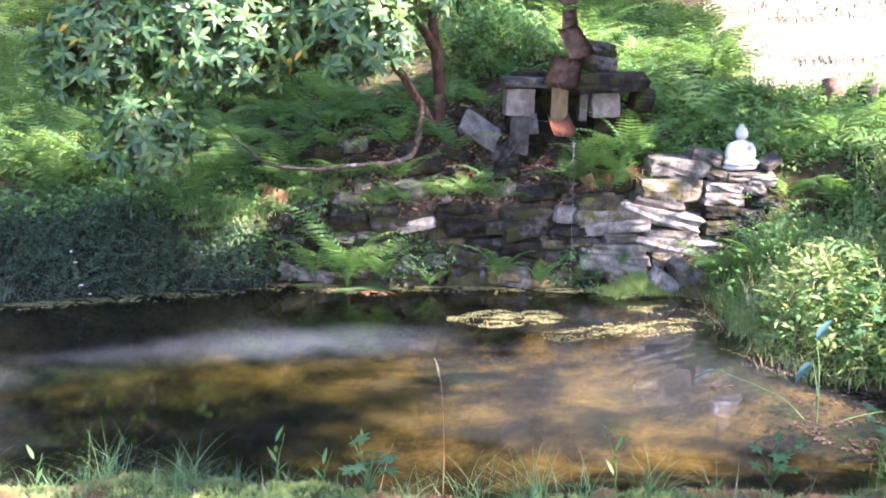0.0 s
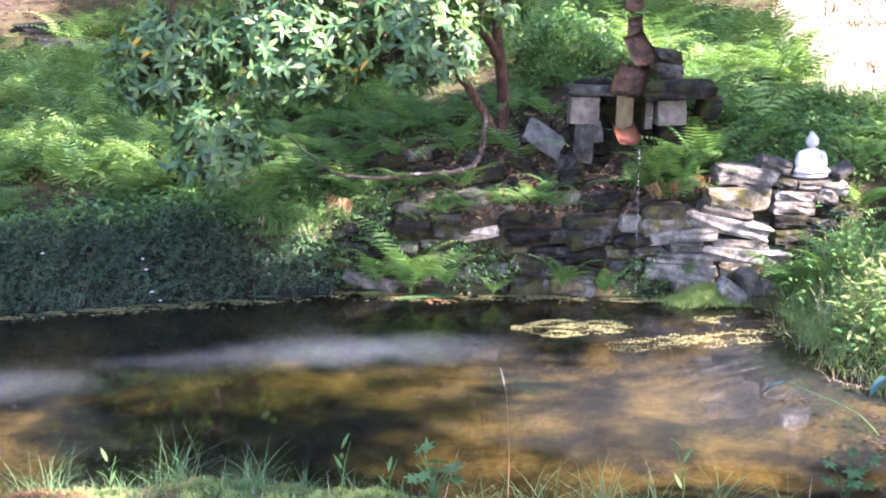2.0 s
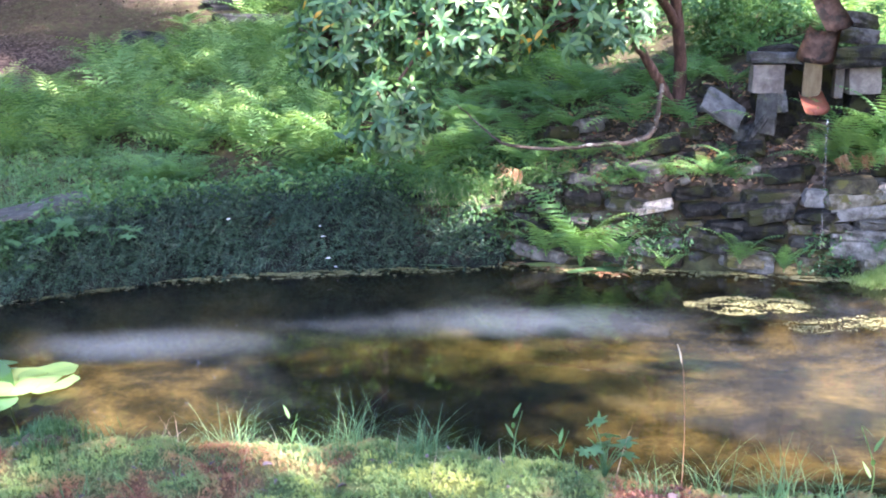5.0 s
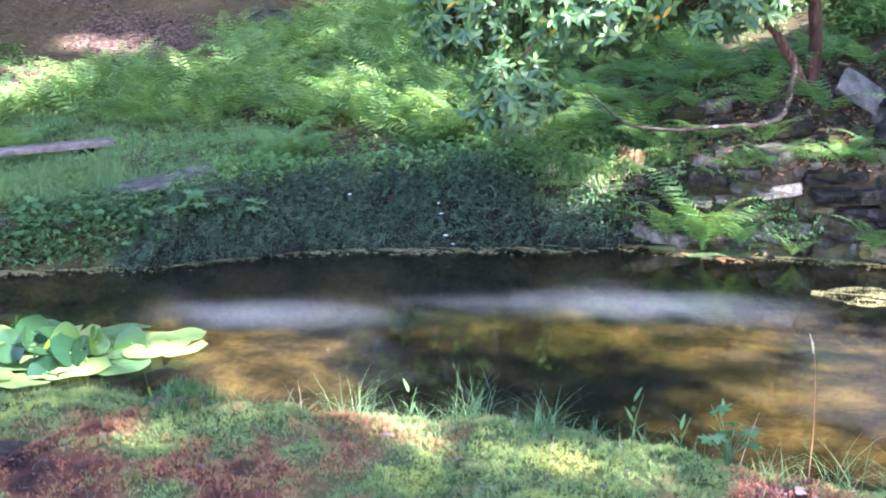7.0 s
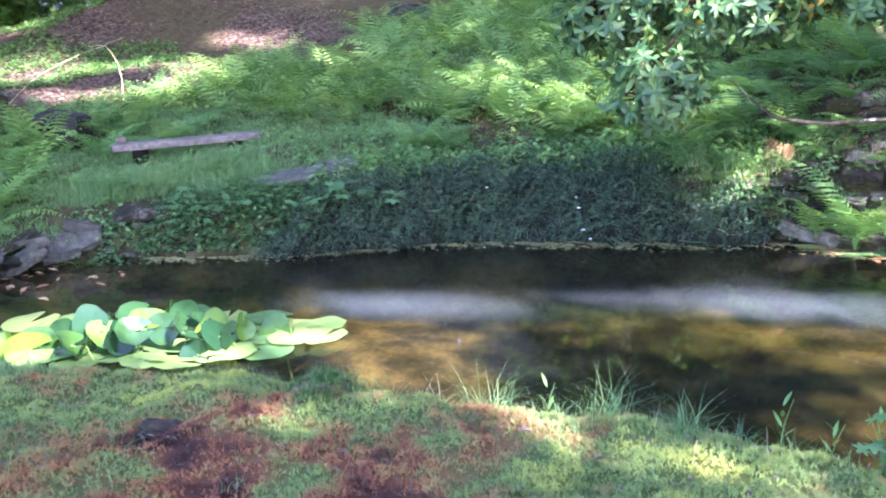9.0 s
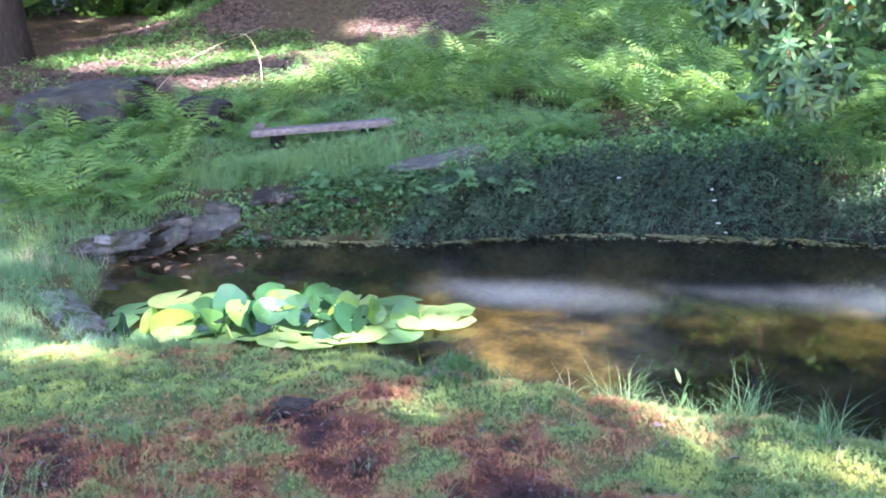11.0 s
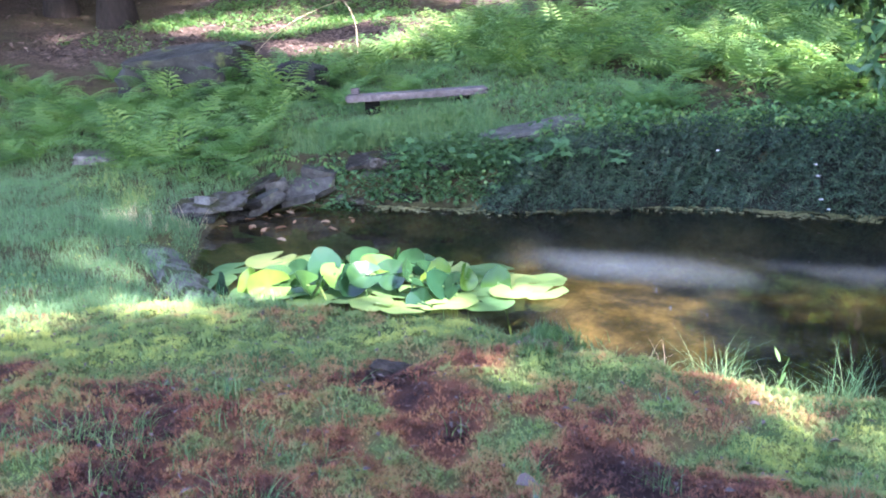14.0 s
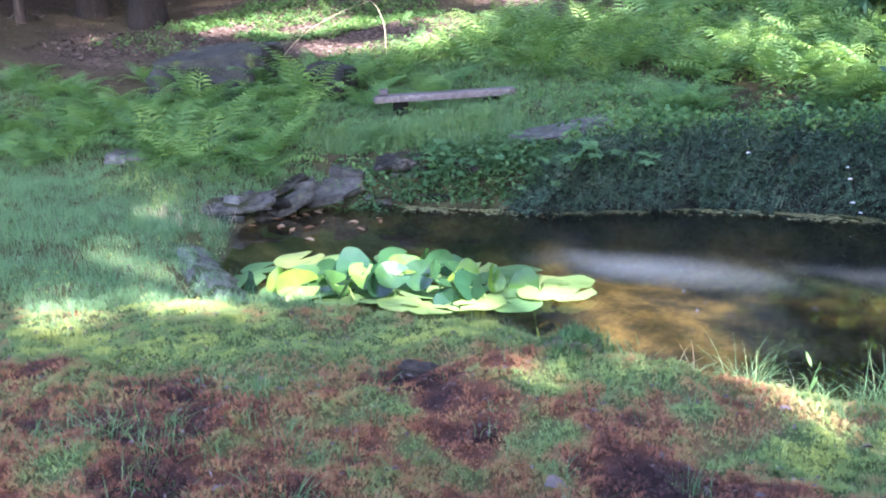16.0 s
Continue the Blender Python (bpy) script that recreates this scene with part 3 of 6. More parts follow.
def spray(n, length, width, reach):
    """A small clump of leaves turned every way round one twig end."""
    L = leaf_shape(length, width, n=1)
    return lay(L, turns(rng.random(n) * 6.283, rng.uniform(-0.9, 0.7, n), rng.uniform(-0.8, 0.8, n), rng.uniform(0.7, 1.2, n)), (rng.random((n, 3)) - 0.5) * reach)


# chosen sunlit spots, kept open by carving the crowns: x, y, z, half-lengths
SUN_SPOTS = [(5.2, 11.0, 1.86, 2.2, 2.8), (2.1, 5.65, 0.3, 0.3, 0.7), (2.75, 6.4, 0.7, 0.45, 0.35), (3.2, 7.5, 1.0, 0.5, 0.4), (2.55, 5.0, 0.3, 0.2, 0.2), (1.3, 7.1, 0.5, 0.4, 0.12), (1.15, 7.2, 0.98, 0.1, 0.0), (2.15, 6.45, 0.45, 0.25, 0.2), (1.0, 4.85, -0.2, 1.3, 0.85), (1.0, 6.1, 0, 0.9, 0.15),
          (-1.02, 5.68, 0, 1.0, 0.3), (-3.2, 4.88, 0, 0.8, 0.22), (-3.15, 3.7, 0, 0.45, 0.3), (-3.15, 5.2, -0.3, 0.6, 0.2), (-2.75, 4.65, -0.3, 0.4, 0.15), (-2.5, 3.8, -0.08, 0.5, 0.2), (-0.6, 6.0, -0.3, 0.5, -0.05), (-4.5, 3.4, 0.12, 0.2, 0.18), (-3.9, 3.58, 0.12, 0.3, 0.2), (-3.3, 3.8, 0.02, 0.4, 0.2), (-4.75, 3.95, 0.0, 0.1, -0.05),
          (-4.75, 1.95, 0.3, 0.35, 0.0), (-4.2, 2.35, 0.3, 0.35, 0.0), (-3.7, 2.58, 0.3, 0.25, -0.1), (-5.6, 2.75, 0.3, 0.3, -0.05), (-6.4, 3.45, 0.3, 0.12, 0.02), (-1.4, 3.12, 0.25, 0.3, 0.0), (-0.35, 3.08, 0.25, 0.6, 0.0), (0.6, 3.2, 0.2, 0.3, -0.05), (-2.2, 2.75, 0.3, 0.1, -0.05), (-3.1, 9.3, 1.2, 0.4, 0.1), (-9.2, 9.6, 1.1, 1.2, 0.35), (-8.7, 8.2, 1.0, 0.7, 0.3),
          (-6.5, 9.0, 1.1, 0.4, 0.1), (-5.5, 10.2, 1.5, 0.3, 0.0), (-4.1, 10.2, 1.5, 0.3, 0.0), (-7.0, 7.9, 0.9, 0.3, 0.05), (-4.6, 8.9, 1.0, 0.45, 0.2), (-3.6, 8.35, 0.85, 0.4, 0.15), (-8.9, 8.0, 1.0, 1.1, 0.3), (-11.2, 8.8, 1.2, 1.0, 0.6), (-8.3, 8.5, 1.0, 0.5, 0.6), (-9.0, 11.0, 1.5, 0.7, 0.15), (-14.3, 10.4, 1.4, 1.3, 0.3), (-8.2, 7.9, 0.9, 0.5, 0.1), (-10.2, 9.3, 1.3, 0.6, 0.15), (-12.0, 8.0, 1.1, 0.8, 0.1), (-1.5, 6.6, 1.8, 0.75, 0.35), (1.4, 4.6, -0.15, 0.4, 0.35), (2.05, 4.95, 0.2, 0.3, 0.2),
          (-2.5, 8.1, 0.95, 0.8, 0.5), (-1.25, 7.1, 0.05, 0.4, 0.0), (-1.75, 7.2, 0.45, 0.3, 0.1), (-0.55, 6.9, 0.02, 0.3, 0.0), (0.35, 7.35, 0.85, 0.3, 0.1), (-1.3, 7.35, 0.7, 0.45, 0.08), (-2.1, 6.4, 1.2, 0.18, 0.1), (1.2, 9.6, 1.8, 1.7, 0.9)]
GL = np.array(SUN_SPOTS)
SXY = np.array([sun_dir.x, sun_dir.y]) / sun_dir.z


def shades_sun_spot(P):
    """Which points would cast their shadow into a chosen sunlit spot."""
    hit = np.zeros(len(P), bool)
    wob = 0.75 + 0.6 * vnoise(P[:, 0], P[:, 1], 1.7)
    for x, y, z, a, b in GL:
        q = P[:, :2] - SXY * (P[:, 2:3] - z)
        hit |= ((q[:, 0] - x) / (a + 0.32)) ** 2 + ((q[:, 1] - y) / (b + 0.3)) ** 2 < wob
    return hit


CLUMPS = [spray(6, 0.21, 0.13, 0.34) for _ in range(3)]


def tree(x, y, tall, girth, crown_at, crown_r, clumps, lean=(0, 0), label="tall broadleaf tree with dark bark and a high leafy crown"):
    z = float(height(np.array([x]), np.array([y]))[0])
    root = new("tree")
    root.location = (x, y, z - 0.1)
    tagged(root, label, "tree", "trees round the pond")
    top = np.array([lean[0], lean[1], tall])
    line = bend([(0, 0, 0), top * 0.3 + [0.06, -0.05, 0], top * 0.65 + [-0.05, 0.08, 0], top], 7)
    r = girth * (1 - 0.75 * np.linspace(0, 1, len(line))) * (1 + 0.3 * np.exp(-line[:, 2] / 0.3))
    part("trunk", mesh_from("trunk", *tube(line, r, 12), M_BARK, True), root)
    C = np.array(crown_at) - [x, y, z - 0.1]
    for k in range(6):
        s = 0.45 + 0.08 * k
        start = line[int(s * (len(line) - 1))]
        ang = k * 2.4 + x
        end = C + np.array([math.cos(ang) * crown_r[0], math.sin(ang) * crown_r[1], 0.3 * crown_r[2] * math.sin(k * 1.7)]) * 0.75
        mid = (start + end) / 2 + [0, 0, 0.4]
        lim = bend([start, mid, end], 6, 0.05)
        part("limb", mesh_from("limb", *tube(lim, girth * 0.35 * np.linspace(1, 0.15, len(lim)), 6), M_BARK, True), root)
    n = clumps * 2
    u = rng.normal(size=(n, 3))
    u = u / np.linalg.norm(u, axis=1)[:, None] * rng.random(n)[:, None] ** 0.4
    P = u * np.array(crown_r) + np.array(crown_at)
    P = P[~shades_sun_spot(P)][:clumps] - [x, y, z - 0.1]
    pairs = []
    for k, T in enumerate(CLUMPS):
        Q = P[k::3]
        pairs.append(lay(T, turns(rng.random(len(Q)) * 6.28, rng.uniform(-0.5, 0.5, len(Q)), rng.uniform(-0.5, 0.5, len(Q)), rng.uniform(0.9, 1.6, len(Q))), Q))
    part("crown", mesh_from("crown", *join(pairs), M_CANOPY), root, kind="stuff")
    return root


# trees that stand on the forest floor in view
tree(-13.95, 8.1, 13, 0.27, (-13.5, 8.2, 9.5), (4.0, 4.0, 4.0), 2000)
tree(-16.1, 8.35, 13, 0.25, (-16, 9, 9), (4, 4, 4), 1500)
tree(-15.7, 6.9, 9, 0.08, (-15.7, 6.5, 7.5), (2, 2, 2), 500, label="slender young tree with a thin dark trunk")
tree(-19, 10.5, 14, 0.28, (-19, 11, 9), (4.5, 4, 4.5), 1500)
tree(-17.5, 4.5, 13, 0.22, (-17, 4, 9), (4, 4, 4.5), 1500)
tree(-12.5, 14.5, 14, 0.3, (-12, 14, 9), (4, 4, 4.5), 1500)
tree(-22, 7.5, 14, 0.3, (-22, 7.5, 8), (4, 4, 5), 1000)
tree(-24, 13, 14, 0.3, (-24, 13, 8), (5, 5, 6), 1000)
tree(-10.5, -0.5, 14, 0.25, (-8.6, 3.0, 11.5), (3.4, 3.4, 2.6), 2200, lean=(1.0, 1.8))
tree(-12.0, -4.0, 14, 0.25, (-11.5, -1.0, 11), (3.4, 3.4, 3.0), 1600)
# uphill
tree(-6, 18, 14, 0.3, (-6, 18, 9), (4.5, 3, 6), 1100)
tree(0, 18.5, 14, 0.3, (0, 18, 9), (4.5, 3, 6), 1100)
tree(6, 19, 14, 0.3, (6, 18, 9), (4, 3, 6), 900)
# unseen rows of trees added on the sunny side, so that their crowns shade the pond
for x, y in ((9.4, -10.5), (10.2, -6.5), (9.2, -3.2), (10.0, -0.35), (9.5, 3.35), (10.6, 7.6)):
    tree(x, y, 16, 0.15, (x - 0.4, y, 9.2), (1.9, 2.8, 8.2), 2100)
for x, y, cy in ((14.0, -9.0, -9.0), (14.5, -4.2, -4.2), (14.0, 2.3, 0.6)):
    tree(x, y, 28, 0.16, (x - 0.4, cy, 21.0), (2.2, 3.6, 9.5), 3400)

# ---- ferns ----


def frond(length, pairs, teeth, seed):
    """One arching fern frond along +x: a thin stem with leaflets tapering to the tip."""
    g = np.random.default_rng(seed)
    s = np.linspace(0, 1, 40)
    ang = np.radians(62 - 78 * s ** 1.2 + g.uniform(-8, 8))
    P = np.stack([np.cumsum(np.cos(ang)), np.zeros(40), np.cumsum(np.sin(ang))], -1) * length / 40
    side = g.uniform(-0.15, 0.15) * length
    P[:, 1] += side * s ** 2
    C = P[::3] if not teeth else P[::6]
    m = len(C)
    leaflets, joints = [], []
    wide = np.stack([0 * np.ones(m), np.linspace(0.004, 0.0012, m), 0 * np.ones(m)], -1)
    q = np.arange(m - 1)
    tris = [(np.concatenate([C + wide, C - wide]), np.concatenate([np.stack([q, q + 1, m + q + 1], -1), np.stack([q, m + q + 1, m + q], -1)]))]
    for k in range(pairs):
        u = 0.14 + 0.85 * k / (pairs - 1)
        i = min(int(u * 39), 38)
        base, tan = P[i], (P[i + 1] - P[i]) / np.linalg.norm(P[i + 1] - P[i])
        l = length * 0.27 * min(1, (u - 0.05) * 4.5) * (1 - u) ** 0.75 + 0.012
        for sg in (-1, 1):
            out = np.array([0, sg, 0]) * 0.93 + tan * 0.38
            up = np.cross(tan, [0, 1, 0])
            w = l * (0.042 if teeth else 0.075) + 0.003
            droop = -0.22 * l
            if teeth:
                L, R = [], []
                for q in range(teeth + 1):
                    v = q / teeth
                    c = base + out * l * v + up * droop * v * v
                    wide = w * (1 - v) ** 0.6 * (1.35 if q % 2 else 0.6) + 0.001
                    L.append(c + tan * wide + up * 0.002)
                    R.append(c - tan * wide + up * 0.002)
                VV = np.array(L + R)
                m = teeth + 1
                FF = []
                for q in range(teeth):
                    FF += [(q, q + 1, m + q + 1), (q, m + q + 1, m + q)]
                tris.append((VV, np.array(FF)))
            else:
                c = base + out * l * 0.4 + up * droop * 0.16
                ring = len(tris[0][0]) + 3 * len(leaflets)
                leaflets.append(np.array([c + tan * w, c - tan * w, base + out * l + up * droop]))
                root = min(round(i / 3), m - 1)
                joints.append([(root, ring + 1, ring), (ring, ring + 1, ring + 2)])
    if leaflets:        # leaflets share the stem's points, so that a frond has one shade of green
        return np.concatenate([tris[0][0]] + leaflets), np.concatenate([tris[0][1]] + [np.array(q) for q in joints])
    return join(tris)


FROND_FINE = [frond(0.62, 19, 5, k) for k in range(4)]
FROND_MESH = [mesh_from("frond", *f, M_FERN_ONE) for f in FROND_FINE]
FROND_COARSE = [frond(0.66, 13, 0, 20 + k) for k in range(5)]


def fern_template(n):
    pairs = []
    for k in range(n):
        m = turns(np.array([k * 6.283 / n + rng.uniform(-0.3, 0.3)]), np.array([rng.uniform(-0.25, 0.3)]), np.zeros(1), rng.uniform(0.75, 1.1, 1))
        pairs.append(lay(FROND_COARSE[k % 5], m, np.zeros((1, 3))))
    return join(pairs)


FERN_T = [fern_template(n) for n in (6, 7, 8, 9)]


def fern_plant(x, y, n, size, turn=0.0, z=None, arc=6.283, tilt=0.0):
    z = float(height(np.array([x]), np.array([y]))[0]) if z is None else z
    root = new("fern")
    root.location = (x, y, z - 0.02)
    for k in range(n):
        yaw = turn + (k + 0.5) * arc / n - arc / 2 + rng.uniform(-0.25, 0.25)
        part("frond", FROND_MESH[rng.integers(4)], root,
             at=pose(0, 0, 0, 0, math.degrees(tilt + rng.uniform(-0.15, 0.35)), math.degrees(yaw)) @ Matrix.Scale(size * rng.uniform(0.8, 1.15), 4))
    return tagged(root, "bright green fern with arching feathery fronds on the bank", "fern", "ferns by the pond")


# the fern bed on the hillside
n = 9000
fx, fy = rng.uniform(-14, 5.5, n), rng.uniform(3.9, 14.5, n)
fd = shore(fx, fy)
dens = np.interp(fx, [-13, -8.5, -7.5, -4.5, -2.5, -0.6, 0.2, 1.3, 2.2, 4], [0.6, 0.75, 0.8, 0.8, 0.8, 0.55, 0.25, 0.7, 0.8, 0.35])
start = np.interp(fx, [-9, -7.2, -6.9, -5.2, -4, -2.6, -1, 0.2, 0.9, 2.0, 3], [0.9, 0.9, 2.1, 2.0, 1.5, 0.85, 0.45, 0.95, 1.1, 0.95, 0.7])
stop = np.interp(fx, [-13, -9, -8.2, -7.7, -7, -6, -4, -1, 2, 5], [4.2, 2.6, 2.9, 4.3, 5.8, 7.8, 8.4, 7.0, 6.5, 6.0])
keep = (fd > start) & (fd < stop) & (rng.random(n) < dens * (0.5 + 0.9 * vnoise(fx, fy, 0.8)) * 0.34) & (np.hypot(fx + 9.1, fy - 5.9) > 0.6) & ~((fx < -7) & (fy < 3.9 + 0.12 * (-7 - fx)))
keep &= ~((fx > -2.9) & (fx < 0.9) & (fy < 9.8) & (rng.random(n) < 0.85))
keep &= ~((fx > -9.6) & (fx < -6.4) & (fy > 4.2) & (fy < 7.2) & (rng.random(n) < 0.8))
keep &= ~((fx > 1.2) & (fx < 3.4) & (fy < 9.0) & (rng.random(n) < 0.7))
keep &= ~((fx > 0.9) & (fx < 3.2) & (fy > 8.4) & (fy < 11.5) & (rng.random(n) < 0.45))
keep &= ~((fy > 9.3) & (fx > 3.0 + 0.16 * (fy - 9.3))) & ~((np.abs(fx - 1.05) < 0.75) & (fy < 8.3)) & ~((np.abs(fx + 6.1) < 0.9) & (np.abs(fy - 6.2) < 0.7))
fx, fy = fx[keep], fy[keep]
fz = height(fx, fy)
pairs = []
for k, T in enumerate(FERN_T):
    X = np.stack([fx, fy, fz - 0.02], -1)[k::4]
    pairs.append(lay(T, turns(rng.random(len(X)) * 6.28, rng.uniform(-0.25, 0.25, len(X)), rng.uniform(-0.25, 0.25, len(X)), rng.uniform(0.7, 1.35, len(X))), X))
thing("fern_bed", mesh_from("fern_bed", *join(pairs), M_FERN), "dense bed of green ferns over the hillside above the pond", "ferns", kind="stuff")

# single ferns that stand out
for x, y, k, size, turn, z in [(-0.72, 7.0, 11, 1.2, -1.57, 0.04), (-0.98, 7.04, 6, 0.75, -2.0, 0.1), (-0.1, 6.99, 4, 0.45, -1.4, 0.04), (-0.45, 7.0, 5, 0.7, -0.9, 0.08), (0.42, 6.98, 6, 0.72, -1.9, 0.1), (0.72, 6.98, 5, 0.5, -1.3, 0.05),
                               (1.32, 6.95, 3, 0.4, -1.57, 0.2), (1.2, 7.28, 9, 0.95, -1.2, None), (1.45, 7.4, 8, 0.95, -0.8, None), (1.25, 7.42, 8, 0.9, -1.4, None), (1.5, 7.52, 8, 0.95, -1.2, None), (1.7, 7.6, 8, 0.9, -1.0, None), (0.98, 7.38, 4, 0.75, -0.6, None), (0.35, 7.42, 6, 0.55, -1.5, None), (1.62, 7.38, 7, 0.7, -1.57, None), (1.05, 7.42, 5, 0.7, -1.8, None),
                               (-0.35, 7.5, 7, 0.75, -1.57, None), (-0.75, 7.55, 7, 0.8, -1.9, None), (-1.15, 7.6, 7, 0.8, -1.4, None), (-0.15, 7.35, 6, 0.6, -1.5, None),
                               (0.2, 7.3, 6, 0.6, -1.57, None), (2.35, 6.75, 7, 0.7, -2.2, None), (2.05, 6.7, 6, 0.6, -2.4, None), (-0.5, 7.25, 6, 0.6, -1.57, None),
                               (-1.5, 7.5, 7, 0.65, -1.6, None), (1.12, 7.2, 8, 0.95, -1.57, 0.86), (1.42, 7.25, 8, 1.0, -1.3, 0.92), (1.3, 7.12, 6, 0.8, -1.6, 0.84), (2.0, 6.72, 8, 0.95, -1.9, 0.12), (2.22, 6.62, 8, 0.9, -1.9, 0.2), (-6.9, 4.35, 4, 0.62, -0.6, None), (-6.0, 4.9, 4, 0.45, -1.0, None)]:
    fern_plant(x, y, k, size, turn, z, arc=4.4 if z is not None else 6.283, tilt=-0.35 if z is not None else 0.0)
for k in range(12):
    x = -1.75 + 0.19 * k + rng.uniform(-0.06, 0.06)
    fern_plant(x, 7.24 + rng.uniform(0, 0.1), int(rng.integers(5, 8)), rng.uniform(0.4, 0.7), -1.57 + rng.uniform(-0.5, 0.5), arc=4.6)
for k in range(26):
    x = rng.uniform(-6.5, -1.5)
    y = np.interp(x, [-6.5, -4.5, -1.5], [7.3, 7.2, 7.9]) + rng.uniform(0.1, 1.7)
    fern_plant(x, y, int(rng.integers(6, 9)), rng.uniform(0.75, 1.1), rng.random() * 6)
for x, y, s in [(2.75, 7.5, 0.8), (3.1, 7.7, 0.9), (2.5, 7.75, 0.8), (3.3, 7.2, 0.7), (2.9, 8.0, 0.9), (1.9, 7.75, 0.7), (1.65, 7.95, 0.9), (2.2, 8.0, 0.9), (0.35, 7.95, 0.8), (0.6, 8.2, 0.8), (0.05, 8.3, 0.9)]:
    fern_plant(x, y, 8, s, x * 5)
for x, y in [(-6.2, 5.8), (-6.12, 5.9), (-6.27, 5.72), (-5.72, 6.3), (-6.5, 5.7), (-6.75, 5.55), (-5.75, 6.15), (-6.2, 5.75)]:
    fern_plant(x, y, 7, 0.55, x * 3)
for x, y, s in [(-8.35, 5.3, 0.8), (-8.75, 4.95, 0.8), (-9.3, 4.75, 0.7), (-8.0, 6.05, 0.8), (-9.85, 5.5, 0.7)]:
    fern_plant(x, y, 8, s, x * 4)
for k in range(26):
    x = rng.uniform(-11.2, -8.2)
    y = 4.35 + 0.12 * (-8.2 - x) * -1 + rng.uniform(-0.35, 0.9)
    fern_plant(x, y, int(rng.integers(6, 9)), rng.uniform(0.75, 1.15), rng.random() * 6)
fern_plant(-6.17, 5.8, 9, 0.8, 1.0)
for k in range(34):
    x, y = rng.uniform(-9.4, -6.6), rng.uniform(4.4, 7.0)
    if abs(x + 8.6) + abs(y - 5.5) > 0.55 and not (x > -7.1 and 5.2 < y < 6.6):
        fern_plant(x, y, int(rng.integers(6, 9)), rng.uniform(0.85, 1.3), rng.random() * 6)
for k in range(36):
    x, y = rng.uniform(-3.8, 0.2), rng.uniform(7.6, 9.6)
    if shore(np.array([x]), np.array([y]))[0] > 0.55:
        fern_plant(x, y, int(rng.integers(6, 9)), rng.uniform(0.7, 1.2), rng.random() * 6)
for x, y, s in [(2.5, 6.92, 0.7), (2.72, 6.85, 0.8), (2.95, 7.05, 0.8), (2.62, 7.2, 0.8), (2.4, 6.7, 0.55), (-6.6, 12.6, 0.9), (-5.9, 12.7, 0.9), (-5.2, 12.9, 0.9), (-7.0, 13.0, 0.8), (-4.7, 13.3, 0.9), (-6.3, 12.2, 0.8), (-5.5, 12.2, 0.9)]:
    fern_plant(x, y, 8, s, x * 7)
for k in range(8):
    fern_plant(rng.uniform(1.5, 3.0), rng.uniform(8.3, 10.5), int(rng.integers(6, 9)), rng.uniform(0.8, 1.1), rng.random() * 6)

# ---- low plants, grass, moss ----


def plant_template(leaves, length, width, tall):
    L = leaf_shape(length, width, n=1)
    return lay(L, turns(rng.random(leaves) * 6.283, rng.uniform(-0.5, 0.5, leaves), rng.uniform(-0.4, 0.4, leaves), rng.uniform(0.6, 1.2, leaves)),
               np.stack([rng.normal(0, 0.025, leaves), rng.normal(0, 0.025, leaves), rng.random(leaves) * tall], -1))


WEED_T = [plant_template(9, 0.05, 0.03, 0.10), plant_template(11, 0.035, 0.025, 0.06), plant_template(8, 0.07, 0.03, 0.14)]


def strew(name, T, x, y, material, label, category, lo=0.7, hi=1.3, lean=0.3, lift=0.0, z=None):
    z = height(x, y) if z is None else z
    pairs = []
    for k, t in enumerate(T):
        X = np.stack([x, y, z + lift], -1)[k::len(T)]
        m = len(X)
        pairs.append(lay(t, turns(rng.random(m) * 6.28, rng.uniform(-lean, lean, m), rng.uniform(-lean, lean, m), rng.uniform(lo, hi, m)), X))
    return thing(name, mesh_from(name, *join(pairs), material), label, category, kind="stuff")


n = 15000
x, y = rng.uniform(-9, 5, n), rng.uniform(4.6, 11, n)
d = shore(x, y)
keep = (d > 0.15) & (d < 4) & (rng.random(n) < 0.35 + 0.6 * vnoise(x, y, 1.6)) & ~((np.abs(x - 0.4) < 0.8) & (y < 7.8) & (rng.random(n) < 0.8))
keep &= ~((x > 1.0) & (x < 2.6) & (y > 6.9) & (y < 7.28)) & ~((x > -2.3) & (x < 0.6) & (y > 7.5) & (rng.random(n) < 0.7))
strew("low_plants", WEED_T, x[keep], y[keep], M_WEED, "low leafy weeds and groundcover over the bank", "weeds")


def blade(n_seg, tall, lean):
    t = np.linspace(0, 1, n_seg + 1)
    w = 0.0032 * (1 - t) ** 0.7
    c = np.stack([lean * t ** 2, 0 * t, tall * t * (1 - 0.25 * t * abs(lean) / tall)], -1)
    V = np.concatenate([c + np.stack([0 * w, w, 0 * w], -1), (c - np.stack([0 * w, w, 0 * w], -1))[:-1]])
    F = []
    m = n_seg + 1
    for k in range(n_seg - 1):
        F += [(k, k + 1, m + k + 1), (k, m + k + 1, m + k)]
    F.append((n_seg - 1, n_seg, m + n_seg - 1))
    return V, np.array(F)


def tuft(n, tall, spread_, thick=1.0, seg=4, lean=(0.1, 0.75)):
    pairs = []
    for k in range(n):
        b = blade(seg, tall * rng.uniform(0.5, 1.1), tall * rng.uniform(*lean))
        b = (b[0] * [1, thick, 1], b[1])
        pairs.append(lay(b, turns(rng.random(1) * 6.28, np.zeros(1), np.zeros(1), np.ones(1)), np.array([[rng.normal(0, spread_), rng.normal(0, spread_), 0]])))
    return join(pairs)


